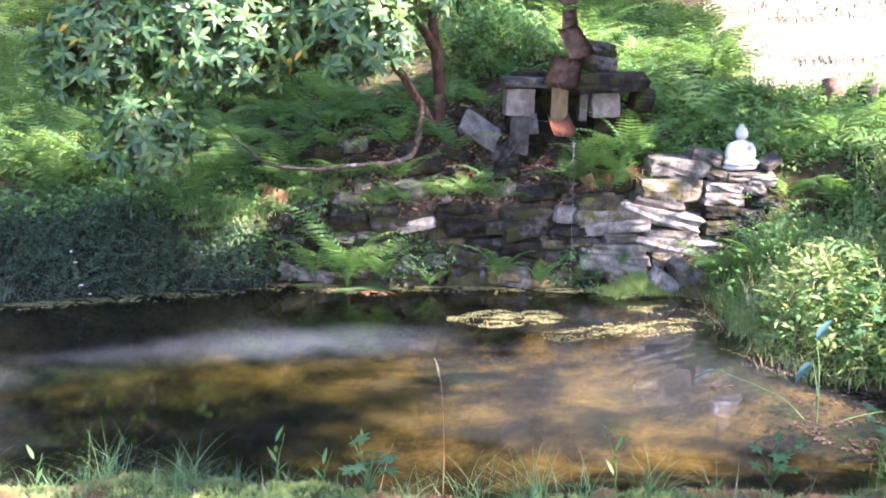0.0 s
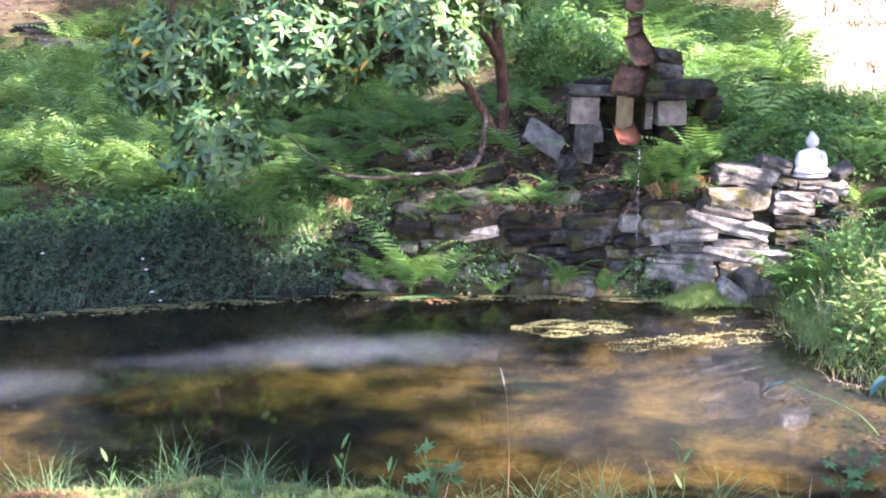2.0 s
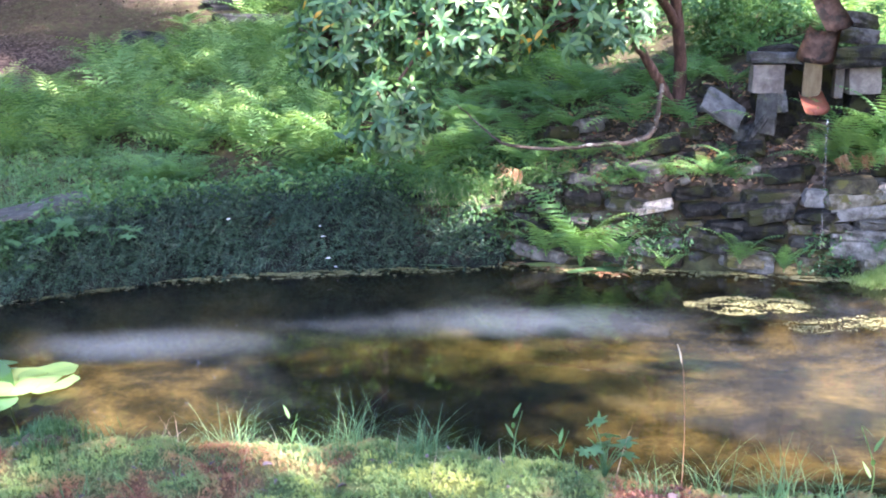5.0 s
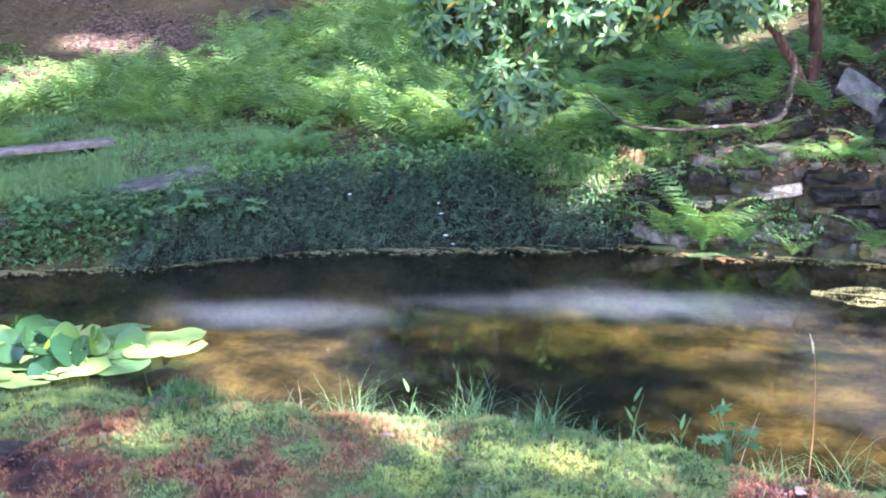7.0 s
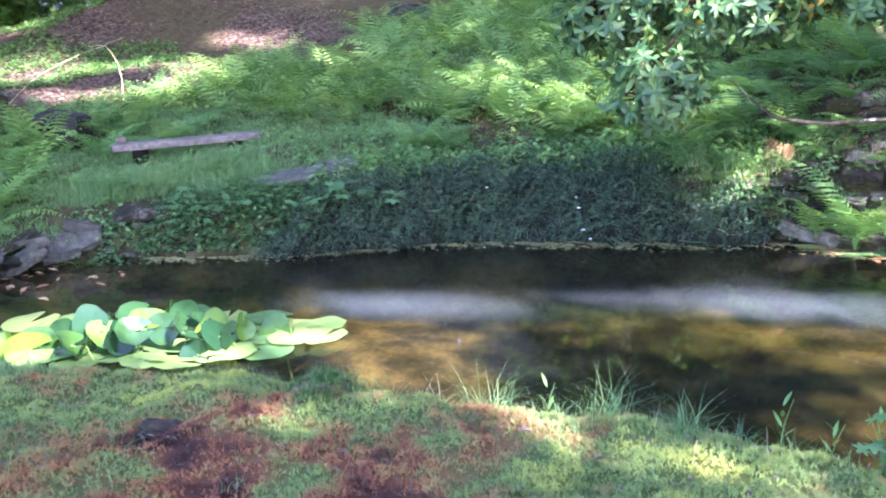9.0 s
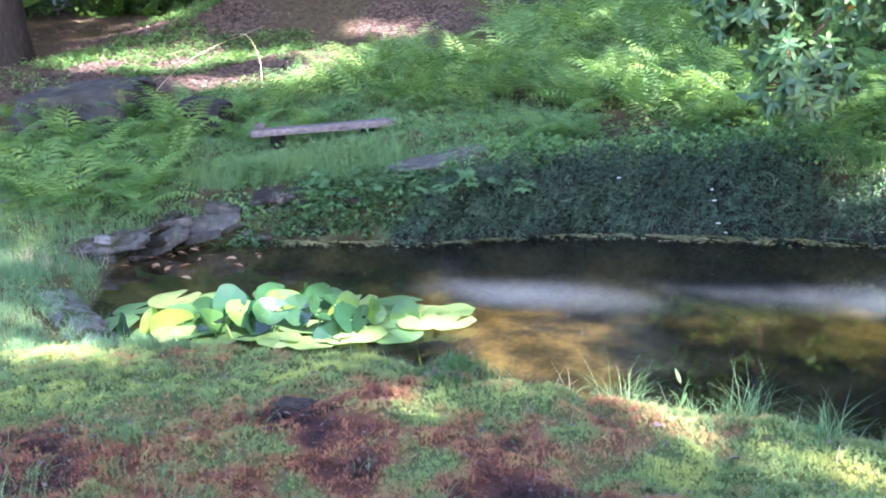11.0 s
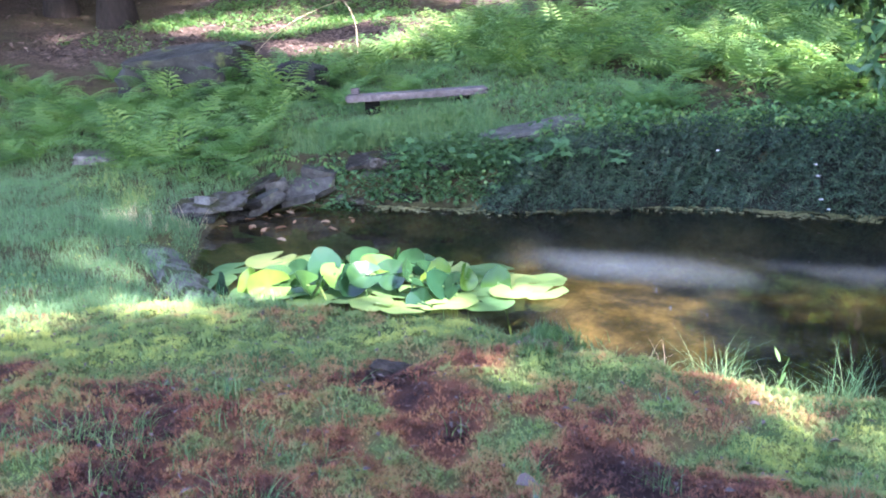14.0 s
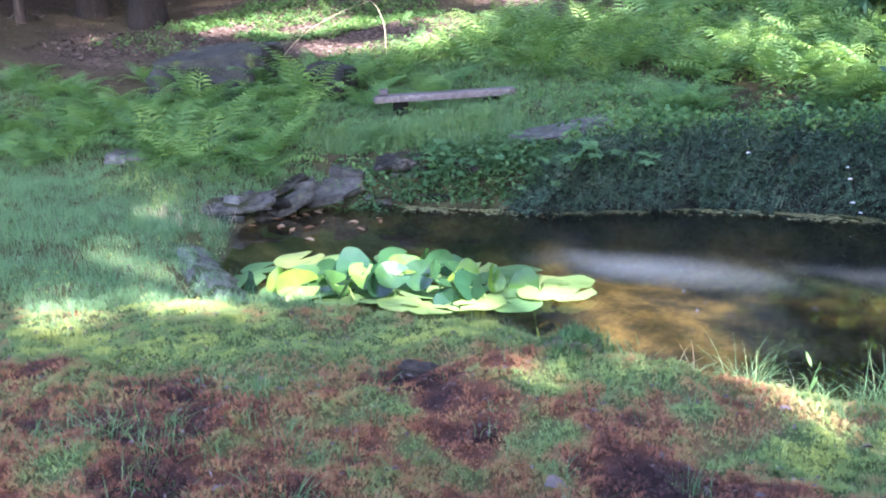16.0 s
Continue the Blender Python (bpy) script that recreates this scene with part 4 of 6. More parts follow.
def on_lawn(x, y):
    """The mown grass at the end of the pond, down to the moss."""
    return (y < 5.0) & (x < -3.75) & (y + 0.5 * (vnoise(x, y, 2.3) - 0.5) > 2.05 + 0.52 * (x + 4.88))


LAWN_T = [tuft(10, 0.075, 0.03, 0.6, 2) for _ in range(4)]
n = 32000
x, y = rng.uniform(-12, -3.6, n), rng.uniform(0.8, 8.0, n)
d = shore(x, y)
left_bank = on_lawn(x, y)
upper = (y > 4.8) & (d > 0.6) & (d < 3.2) & (x < -4.2)
keep = (d > 0.1) & (left_bank | upper) & ~((d < 0.3) & (x > -6.4) & (x < -4.3) & (y < 3.6) & (np.abs(y - np.interp(x, [-6.3, -5.75, -5.1, -4.42], [3.44, 3.28, 2.96, 2.66])) < 0.2))
strew("lawn_grass", LAWN_T, x[keep], y[keep], M_LAWN, "short soft grass on the bank", "grass")

LONG_T = [tuft(16, 0.24, 0.05, 0.9) for _ in range(4)]
n = 1900
x, y = rng.uniform(1.5, 4.2, n), rng.uniform(3.3, 6.9, n)
d = shore(x, y)
keep = (d > 0.05) & (d < 2.0) & (rng.random(n) < 0.2 + 0.9 * ss(0.35, 0.7, vnoise(x, y, 1.8))) & ~((y > 5.9) & (x < 2.4))
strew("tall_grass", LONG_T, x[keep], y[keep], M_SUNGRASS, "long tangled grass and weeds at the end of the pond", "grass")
x2, y2 = rng.uniform(1.7, 4.2, 2600), rng.uniform(3.4, 6.95, 2600)
k2 = (shore(x2, y2) > 0.05) & ~((y2 > 6.1) & (x2 < 2.2))
strew("bank_weeds", [(t[0] * 1.05, t[1]) for t in WEED_T], x2[k2], y2[k2], M_WEED, "leafy weeds among long grass on the sunny bank", "weeds", lift=0.06)



def spikes(n, tall, wide=0.0013):
    """A star of thin upright leaflets, as moss grows."""
    a, up = rng.random(n) * 6.283, rng.uniform(0.55, 1.4, n)
    d = np.stack([np.cos(a) * np.cos(up), np.sin(a) * np.cos(up), np.sin(up)], -1) * (tall * rng.uniform(0.6, 1.2, n))[:, None]
    s_ = np.stack([-np.sin(a), np.cos(a), 0 * a], -1) * wide
    V = np.stack([-s_, s_, d], 1).reshape(-1, 3)
    return V, np.arange(3 * n).reshape(-1, 3)


SPRIG = [spikes(8, 0.022) for _ in range(3)] + [spikes(8, 0.015, 0.0022) for _ in range(3)]


def moss_carpet(name, x, y, d, label):
    clump = rng.random(len(x)) < 0.35 + 0.75 * ss(0.3, 0.6, vnoise(x, y, 15))
    x, y, d = x[clump], y[clump], d[clump]
    ob = strew(name, SPRIG, x, y, M_MOSS, label, "moss", 0.5, 1.5, 0.5, lift=0.034 * vnoise(x, y, 15) * (0.4 + vnoise(x, y, 5)))
    tone = moss_tone(x, y, d)
    per = np.concatenate([np.repeat(tone[k::len(SPRIG)], len(t[0])) for k, t in enumerate(SPRIG)])
    ob.data.attributes.new("tone", "FLOAT", "POINT").data.foreach_set("value", per.astype(np.float32))


n = 260000
x, y = rng.uniform(-6.0, 2.4, n), rng.uniform(0.7, 3.7, n)
d = shore(x, y)
left = on_lawn(x, y) & (rng.random(n) < 0.97)
keep = (d > 0.03) & (d < 4) & (y > np.interp(x, [-3.0, -2.0, -1, 0.5], [0.7, 1.0, 1.7, 2.4])) & ~left & (rng.random(n) < 0.5 + 0.7 * vnoise(x, y, 3.2))
crest = d + 0.5 * (vnoise(x, y, 2.0) - 0.5) < 0.45
rust = moss_tone(x, y, d) < 0.42
for nm, k1, lab in (("rust_moss", keep & ~crest & rust, "dark rust-red moss on the near bank"), ("moss_mat", keep & ~crest & ~rust, "thick uneven mat of green and olive moss"), ("crest_moss", keep & crest, "bright yellow-green moss along the crest of the bank")):
    moss_carpet(nm, x[k1], y[k1], d[k1], lab)

NEAR_T = [tuft(9, 0.12, 0.03, 0.7, 4, (0.3, 1.3)) for _ in range(4)]
n = 4200
x, y = rng.uniform(-5.5, 2.3, n), rng.uniform(1.0, 3.8, n)
d = shore(x, y)
keep = (d > 0.02) & (rng.random(n) < 0.03 + (0.25 + 0.5 * ss(-2.2, -3.0, x)) * ss(0.4, 0.8, vnoise(x, y, 1.4)))
strew("bank_grass", NEAR_T, x[keep], y[keep], M_GRASS, "thin grass tufts growing through the moss", "grass", 0.45, 1.0)

M_SHOOT = leaf_mat("shoot_leaf", [(0.2, (0.008, 0.028, 0.019)), (0.55, (0.025, 0.064, 0.041)), (0.9, (0.08, 0.155, 0.092))], 0.5, 0.2, 0.3, blotch=5.0)
M_HEDGE_TWIG = leaf_mat("shrub_shoot", [(0.15, (0.05, 0.08, 0.06)), (0.9, (0.13, 0.17, 0.12))], 0.6, 0.2, 0.3)
# creeping shrub that hangs over the far bank
t = np.linspace(0, 1, 60)
hx = np.interp(t, [0, 0.15, 0.5, 0.8, 1], [-4.75, -4.2, -3.2, -2.1, -1.35])
hy = np.interp(hx, POND[3:9][::-1, 0], POND[3:9][::-1, 1])
tops = np.interp(t, [0, 0.15, 0.6, 1], [0.36, 0.5, 0.52, 0.38])
prof = np.linspace(0, 1, 9)
MV = []
for X, Y, H in zip(hx, hy, tops):
    a = prof * 2.5
    MV.append(np.stack([X + 0 * a + 0.08 * a, Y + 0.30 - 0.34 * np.cos(a * 0.62) * (1 - 0.35 * (a / 2.5) ** 2) + 0.12 * a, H * np.sin(a * 0.63)], -1))
MV = np.array(MV)
lump = vnoise(MV[..., 0], MV[..., 2] + MV[..., 1], 4.0) - 0.5
MV = MV + np.stack([0 * lump, -0.14 * lump - 0.12, 0.12 * lump * (MV[..., 2] > 0.15)], -1)
i3, j3 = np.meshgrid(np.arange(59), np.arange(8), indexing="ij")
m0 = (i3 * 9 + j3).ravel()
shrub = new("creeping_shrub")
shrub.location = (-3, 6.6, 0)
tagged(shrub, "dark blue-green creeping shrub hanging over the far edge", "shrub")
part("core", mesh_from("core", MV.reshape(-1, 3) - [-3, 6.6, 0], np.stack([m0, m0 + 9, m0 + 10, m0 + 1], -1), M_INNER_SHADE, True), shrub)
n = 7500
ti, pj = rng.random(n) * 58.99, rng.random(n) * 7.99
i4, j4 = ti.astype(int), pj.astype(int)
fu, fv = (ti - i4)[:, None], (pj - j4)[:, None]
SP = (MV[i4, j4] * (1 - fu) + MV[i4 + 1, j4] * fu) * (1 - fv) + (MV[i4, j4 + 1] * (1 - fu) + MV[i4 + 1, j4 + 1] * fu) * fv
SP = SP + rng.normal(0, 0.05, SP.shape) * (0.4 + 1.2 * vnoise(SP[:, 0], SP[:, 2] * 2, 3.0))[:, None] - [-3, 6.6, 0]
SP = SP[rng.random(n) < 0.36 + 0.7 * ss(0.3, 0.6, vnoise(SP[:, 0] * 1.0, SP[:, 2] * 2.2 + SP[:, 1], 5.5))]
HT = [plant_template(10, 0.026, 0.008, 0.07) for _ in range(4)]
pairs = []
for k in range(4):
    X = SP[k::4]
    m = len(X)
    pairs.append(lay(HT[k], turns(rng.random(m) * 6.28, rng.uniform(-1.2, 1.2, m), rng.uniform(-1.2, 1.2, m), rng.uniform(0.8, 1.7, m)), X))
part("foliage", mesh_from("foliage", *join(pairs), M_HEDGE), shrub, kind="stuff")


def leafy_shoot(length, pairs):
    """A thin arching shoot with small paired leaves."""
    t = np.linspace(0, 1, pairs + 1)
    c = np.stack([length * t, 0.02 * np.sin(5 * t), 0.35 * length * (t - 1.3 * t * t)], -1)
    got = [tube(c[::3], np.linspace(0.0018, 0.0008, len(c[::3])), 3)]
    got[0] = (got[0][0], np.concatenate([got[0][1][:, :3], got[0][1][:, [0, 2, 3]]]))
    L = leaf_shape(0.024, 0.011, n=1)
    for sg in (-1, 1):
        got.append(lay(L, turns(sg * rng.uniform(0.7, 1.2, pairs), rng.uniform(-0.5, 0.4, pairs), rng.uniform(-0.6, 0.6, pairs), rng.uniform(0.7, 1.2, pairs)), c[1:]))
    return join(got)


SHOOT = [leafy_shoot(q, 12) for q in (0.16, 0.2, 0.25)]
X = SP[::4]
X = X[X[:, 2] > 0.1]
hair = []
for k in range(3):
    q = X[k::3]
    hair.append(lay(SHOOT[k], turns(-1.57 + rng.normal(0, 1.0, len(q)), rng.uniform(-0.7, 1.0, len(q)), rng.uniform(-0.5, 0.5, len(q)), rng.uniform(0.7, 1.2, len(q))), q))
part("leafy_shoot_growth", mesh_from("leafy_shoot_growth", *join(hair), M_SHOOT), shrub, kind="stuff")
TW = [tuft(5, 0.14, 0.02, 0.8) for _ in range(3)]
X = SP[::9]
m = len(X)
part("shoot_growth", mesh_from("shoot_growth", *join([lay(TW[k], turns(rng.random(len(X[k::3])) * 6.28, rng.uniform(-1.6, 1.6, len(X[k::3])), rng.uniform(-1.6, 1.6, len(X[k::3])), rng.uniform(0.6, 1.4, len(X[k::3]))), X[k::3]) for k in range(3)]), M_HEDGE_TWIG), shrub, kind="stuff")
n = 1300
ux = rng.uniform(-4.6, -1.2, n)
uy = np.interp(ux, POND[3:9][::-1, 0], POND[3:9][::-1, 1]) + rng.uniform(0.22, 0.9, n)
strew("ledge_weeds", WEED_T, ux, uy, M_WEED, "mixed leafy weeds along the top of the creeping shrub", "weeds", 0.7, 1.4, z=np.maximum(height(ux, uy), 0.45 + 0.1 * vnoise(ux, uy, 3)))

# ---- rhododendron ----
rh = new("rhododendron")
rh.location = (-0.04, 7.9, 1.1)
tagged(rh, "large rhododendron with glossy dark leaves and reddish stems", "shrub")
O = np.array([-0.04, 7.9, 1.1])


def stem(points, r0, r1, name="stem", material=None):
    line = bend(points, 7, 0.012)
    return part(name, mesh_from(name, *tube(line - O, np.linspace(r0, r1, len(line)), 9), material or M_RHODO_BARK, True), rh)


stem([(-0.04, 7.9, 1.1), (-0.03, 7.88, 1.45), (-0.07, 7.75, 1.9), (-0.12, 7.6, 2.3), (-0.35, 7.2, 2.9)], 0.058, 0.03)
stem([(-0.08, 7.9, 1.12), (-0.22, 7.78, 1.4), (-0.42, 7.6, 1.7), (-0.75, 7.3, 2.1), (-1.5, 6.9, 2.5)], 0.045, 0.018)
stem([(-0.05, 7.8, 1.75), (-0.2, 7.55, 2.0), (-0.33, 7.3, 2.3), (-0.3, 6.9, 2.6)], 0.04, 0.015)
stem([(-0.42, 7.6, 1.7), (-0.9, 7.2, 1.75), (-1.5, 6.9, 1.8), (-2.2, 6.6, 1.7)], 0.035, 0.012, "limb")
stem([(-0.75, 7.3, 2.1), (-0.7, 6.9, 2.15), (-0.5, 6.6, 2.1)], 0.025, 0.01, "limb")
stem([(-1.5, 6.9, 1.8), (-1.9, 6.7, 1.55), (-2.05, 6.5, 1.2)], 0.02, 0.008, "limb")
BLOBS = [((-1.55, 6.7, 1.85), (0.75, 0.5, 0.42), 370), ((-2.35, 6.6, 1.75), (0.42, 0.4, 0.42), 190), ((-2.0, 6.42, 1.22), (0.36, 0.3, 0.28), 150),
         ((-0.6, 6.6, 1.95), (0.5, 0.45, 0.38), 230), ((-1.2, 6.8, 2.55), (1.3, 0.7, 0.4), 210), ((-0.15, 6.9, 2.25), (0.4, 0.4, 0.3), 70)]
LEAF = [leaf_shape(0.112, 0.038, 0.25, 0.2), leaf_shape(0.10, 0.036, 0.3, 0.4), leaf_shape(0.125, 0.04, 0.2, 0.1)]
wc, wa = [], []
for c, r, k in BLOBS:
    u = rng.normal(size=(k, 3))
    u /= np.linalg.norm(u, axis=1)[:, None]
    q = u * np.array(r) * (rng.random((k, 1)) ** 0.35) + np.array(c)
    wc.append(q)
    wa.append(u)
wc, wa = np.concatenate(wc), np.concatenate(wa)
lm, lp = [], []
for c, u in zip(wc, wa):
    axis = Vector(u * [1, 1, 0.5] + [0, -0.25, 0.55]).normalized()
    base = np.array(axis.to_track_quat("Z", "Y").to_matrix())
    k = int(rng.integers(7, 11))
    yaw = np.arange(k) * 6.283 / k + rng.uniform(-0.2, 0.2, k)
    m = base[None] @ turns(yaw, rng.uniform(-0.8, 0.55, k), rng.uniform(-0.4, 0.4, k), rng.uniform(0.6, 1.0, k))
    lm.append(m)
    lp.append(np.repeat(c[None], k, 0))
lm, lp = np.concatenate(lm), np.concatenate(lp) - O
near_order = np.argsort(lp[:, 1])
pick, rest = near_order[:300], near_order[300:]
LEAF_ME = [mesh_from("leaf", *t, M_RHODO_ONE, True) for t in LEAF]
for k, i in enumerate(pick):
    part("leaf", LEAF_ME[k % 3], rh, at=Matrix.Translation(lp[i]) @ Matrix(lm[i]).to_4x4())
pairs = [lay(LEAF[k], lm[rest[k::3]], lp[rest[k::3]]) for k in range(3)]
part("foliage", mesh_from("foliage", *join(pairs), M_RHODO, True), rh, kind="stuff")
# twigs to the whorls
tw = []
for i in range(0, len(wc), 2):
    j = int(np.argmin([np.linalg.norm(wc[i] - np.array(c)) for c, _, _ in BLOBS]))
    a, b = np.array(BLOBS[j][0]), wc[i]
    tw.append(tube(np.stack([a, (a + b) / 2 - [0, 0, 0.04], b]) - O, [0.008, 0.006, 0.004], 4))
part("twig_growth", mesh_from("twig_growth", *join(tw), M_RHODO_BARK, True), rh, kind="stuff")

# lichened limb lying along the bank
line = bend([(-1.75, 7.5, 1.2), (-1.5, 7.42, 1.0), (-1.32, 7.35, 0.9), (-0.97, 7.32, 0.87), (-0.63, 7.33, 0.9), (-0.36, 7.35, 0.92), (-0.22, 7.37, 1.0), (-0.18, 7.38, 1.18), (-0.16, 7.42, 1.34)], 6, 0.012)
thing("fallen_limb", mesh_from("fallen_limb", *tube(line, np.interp(np.linspace(0, 1, len(line)), [0, 0.3, 0.7, 1], [0.005, 0.012, 0.022, 0.018]), 9), M_LICHEN, True),
      "crooked grey lichened limb lying over the bank", "branch")

# ---- stones, arch, statue, spout ----


def stone_mesh(name, material, seed, rounded=0.22, jag=0.11, cuts=4):
    """A rough split stone in a unit box."""
    bm = bmesh.new()
    bmesh.ops.create_cube(bm, size=1.0)
    bmesh.ops.subdivide_edges(bm, edges=bm.edges[:], cuts=cuts, use_grid_fill=True)
    off = Vector((seed * 3.7, seed * 1.9, seed * 5.3))
    for v in bm.verts:
        p = v.co.copy()
        q = Vector((abs(p.x) * 2, abs(p.y) * 2, abs(p.z) * 2))
        L = (q.x ** 5 + q.y ** 5 + q.z ** 5) ** 0.2
        p = p.lerp(p / max(L, 0.2) * max(q), rounded * 2 if rounded < 0.5 else 1.0)
        nz = noise.noise_vector(p * 2.6 + off) * jag * 1.2 + noise.noise_vector(p * 6.0 + off) * jag * 0.7
        nz.z *= 0.7
        v.co = p + nz
    return bm_mesh(name, bm, material, False)


def stones(material, k, s0, **kw):
    kw = dict(dict(rounded=0.30, jag=0.065, cuts=3), **kw)
    return [stone_mesh("stone", material, s0 + i, **kw) for i in range(k)]


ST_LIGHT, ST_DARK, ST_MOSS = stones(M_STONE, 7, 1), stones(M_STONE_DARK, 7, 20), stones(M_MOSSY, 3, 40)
ST_SLATE, ST_BLOCK = stones(M_SLATE, 4, 50, rounded=0.15, jag=0.05), stones(M_BLOCK, 3, 60, rounded=0.12, jag=0.035)


def box_at(x, y, z, sx, sy, sz, rx=0, ry=0, rz=0):
    return pose(x, y, z, rx, ry, rz) @ Matrix.Diagonal((sx, sy, sz, 1))


# stone arch over the spring
LINTEL = stone_mesh("lintel", M_STONE_DARK, 77, 0.3, 0.05, 6)
arch = new("stone_arch")
arch.location = (0.95, 7.55, 0.9)
tagged(arch, "rough stone arch of stacked blocks under a thick lintel slab", "stonework")
AI = Matrix.Translation((-0.95, -7.55, -0.9))
for nm, me, m in [("block", ST_BLOCK[0], box_at(0.59, 7.55, 1.37, 0.23, 0.22, 0.21, 0, 2, 3)), ("block", ST_SLATE[0], box_at(0.60, 7.55, 1.12, 0.15, 0.2, 0.32, 0, 3, -6)),
                  ("block", ST_SLATE[1], box_at(0.69, 7.57, 1.2, 0.1, 0.18, 0.16, 0, -8, 0)), ("slab", ST_DARK[6], box_at(0.52, 7.5, 1.0, 0.05, 0.15, 0.27, 0, 34, 10)),
                  ("block", ST_BLOCK[1], box_at(1.25, 7.55, 1.36, 0.22, 0.2, 0.22, 0, -2, 4)), ("block", ST_BLOCK[2], box_at(1.09, 7.58, 1.34, 0.06, 0.16, 0.24, 0, 2, 0)),
                  ("block", ST_DARK[4], box_at(1.27, 7.64, 1.08, 0.22, 0.22, 0.36, 0, 0, 8)), ("lintel", LINTEL, box_at(1.17, 7.55, 1.51, 0.80, 0.34, 0.15, 0, -3, -3)),
                  ("lintel", ST_SLATE[0], box_at(0.66, 7.55, 1.52, 0.42, 0.32, 0.08, 0, 2, 2)), ("cap_stone", ST_DARK[2], box_at(0.66, 7.72, 1.57, 0.24, 0.26, 0.07, 0, -6, 5)),
                  ("cap_stone", ST_DARK[5], box_at(1.22, 7.8, 1.66, 0.34, 0.3, 0.12, 0, 8, -10)), ("cap_stone", ST_DARK[3], box_at(1.2, 7.95, 1.78, 0.36, 0.3, 0.11, 0, 10, 12)),
                  
                  ("block", ST_DARK[2], box_at(1.56, 7.66, 1.38, 0.16, 0.2, 0.2, 0, 8, 10)), ("back_stone", ST_DARK[1], box_at(0.92, 7.75, 1.2, 0.75, 0.14, 0.75))]:
    part(nm, me, arch, at=AI @ m)
thing("leaning_slab", stone_mesh("leaning_slab", M_SLATE, 71, 0.12, 0.04), "flat grey slab leaning against the earth bank", "stone",
      at=box_at(0.29, 7.55, 1.15, 0.33, 0.028, 0.27, -50, 34, 6))


def channel_tile(length, w0, w1, deep, thick=0.016):
    """An open clay channel: a curved gutter that narrows to its lower end, with real thickness."""
    bm = bmesh.new()
    rows = []
    for s in np.linspace(0, 1, 5):
        w = w0 + (w1 - w0) * s
        ring = []
        for k in range(11):
            u = -1 + 2 * k / 10
            ring.append(bm.verts.new((u * w / 2, -s * length, deep * abs(u) ** 5)))
        rows.append(ring)
    for a, b in zip(rows, rows[1:]):
        for k in range(10):
            bm.faces.new((a[k], a[k + 1], b[k + 1], b[k]))
    bmesh.ops.solidify(bm, geom=bm.faces[:], thickness=thick)
    bmesh.ops.recalc_face_normals(bm, faces=bm.faces[:])
    return bm


T_ME = bm_mesh("clay_tile", channel_tile(0.30, 0.22, 0.26, 0.055), M_TERRA)
for m in (pose(0.97, 7.48, 1.70, 48, 8, -16), pose(0.95, 7.7, 1.93, 54, -14, 20) @ Matrix.Diagonal((0.82, 1.0, 0.9, 1)), pose(1.03, 8.0, 2.08, 50, -6, -12) @ Matrix.Diagonal((0.5, 0.85, 0.8, 1)), pose(1.05, 8.25, 2.24, 40, 4, -6) @ Matrix.Scale(0.6, 4)):
    thing("clay_tile", T_ME, "weathered terracotta channel tile laid as a water chute", "tile", "chute tiles", at=m)
thing("spout_tile", bm_mesh("spout_tile", channel_tile(0.34, 0.16, 0.18, 0.05), M_WET_TERRA), "wet red terracotta tile spout dripping into the pond", "tile", at=pose(0.86, 7.3, 1.25, 17, 3, 3))
thing("wet_board", stone_mesh("wet_board", M_WETBOARD, 81, 0.1, 0.02), "wet brown board standing behind the spout", "board", at=box_at(0.885, 7.37, 1.34, 0.125, 0.03, 0.32, 12, 0, 0))
sl = np.array([(0.945 + 0.004 * math.sin(k * 1.3), 6.955 - 0.05 * math.sqrt(k / 24), 1.125 - 1.12 * (k / 24)) for k in range(25)])
thing("falling_water", mesh_from("falling_water", *tube(sl, 0.0028 - 0.0019 * np.linspace(0, 1, 25) + 0.0005 * np.sin(np.arange(25) * 2.1), 7), M_STREAM, True),
      "thin stream of water falling from the clay spout", "water")

# seated statue, one plain mesh
bm = bmesh.new()


def ball(c, r, rot=(0, 0, 0)):
    m = pose(*c, *rot) @ Matrix.Diagonal((*r, 1))
    bmesh.ops.create_uvsphere(bm, u_segments=20, v_segments=12, radius=1.0, matrix=m)


ball((0, 0.01, 0.025), (0.125, 0.085, 0.028))
ball((0.055, -0.02, 0.06), (0.075, 0.06, 0.03), (0, 0, 25))
ball((-0.055, -0.02, 0.06), (0.075, 0.06, 0.03), (0, 0, -25))
ball((0, -0.055, 0.065), (0.075, 0.03, 0.022))
ball((0, 0.02, 0.125), (0.074, 0.05, 0.08))
ball((0, 0.02, 0.183), (0.083, 0.045, 0.042))
ball((0.083, 0.01, 0.14), (0.027, 0.03, 0.07), (0, -8, 0))
ball((-0.083, 0.01, 0.14), (0.027, 0.03, 0.07), (0, 8, 0))
ball((0.05, -0.035, 0.095), (0.05, 0.022, 0.02), (0, 12, 25))
ball((-0.05, -0.035, 0.095), (0.05, 0.022, 0.02), (0, -12, -25))
ball((0, -0.06, 0.09), (0.035, 0.02, 0.014))
ball((0, 0.015, 0.228), (0.022, 0.022, 0.03))
ball((0, 0.01, 0.277), (0.041, 0.045, 0.05))
ball((0, 0.02, 0.328), (0.018, 0.02, 0.018))
st = thing("statue", bm_mesh("statue", bm, M_PLASTER), "small white seated garden statue on the stone ledge", "statue", at=pose(2.24, 7.2, 0.875, 0, 0, 14) @ Matrix.Diagonal((1.12, 1.1, 1.0, 1)))
rm = st.modifiers.new("melt", "REMESH")
rm.mode, rm.voxel_size, rm.use_smooth_shade = "VOXEL", 0.006, True
sm = st.modifiers.new("soften", "SMOOTH")
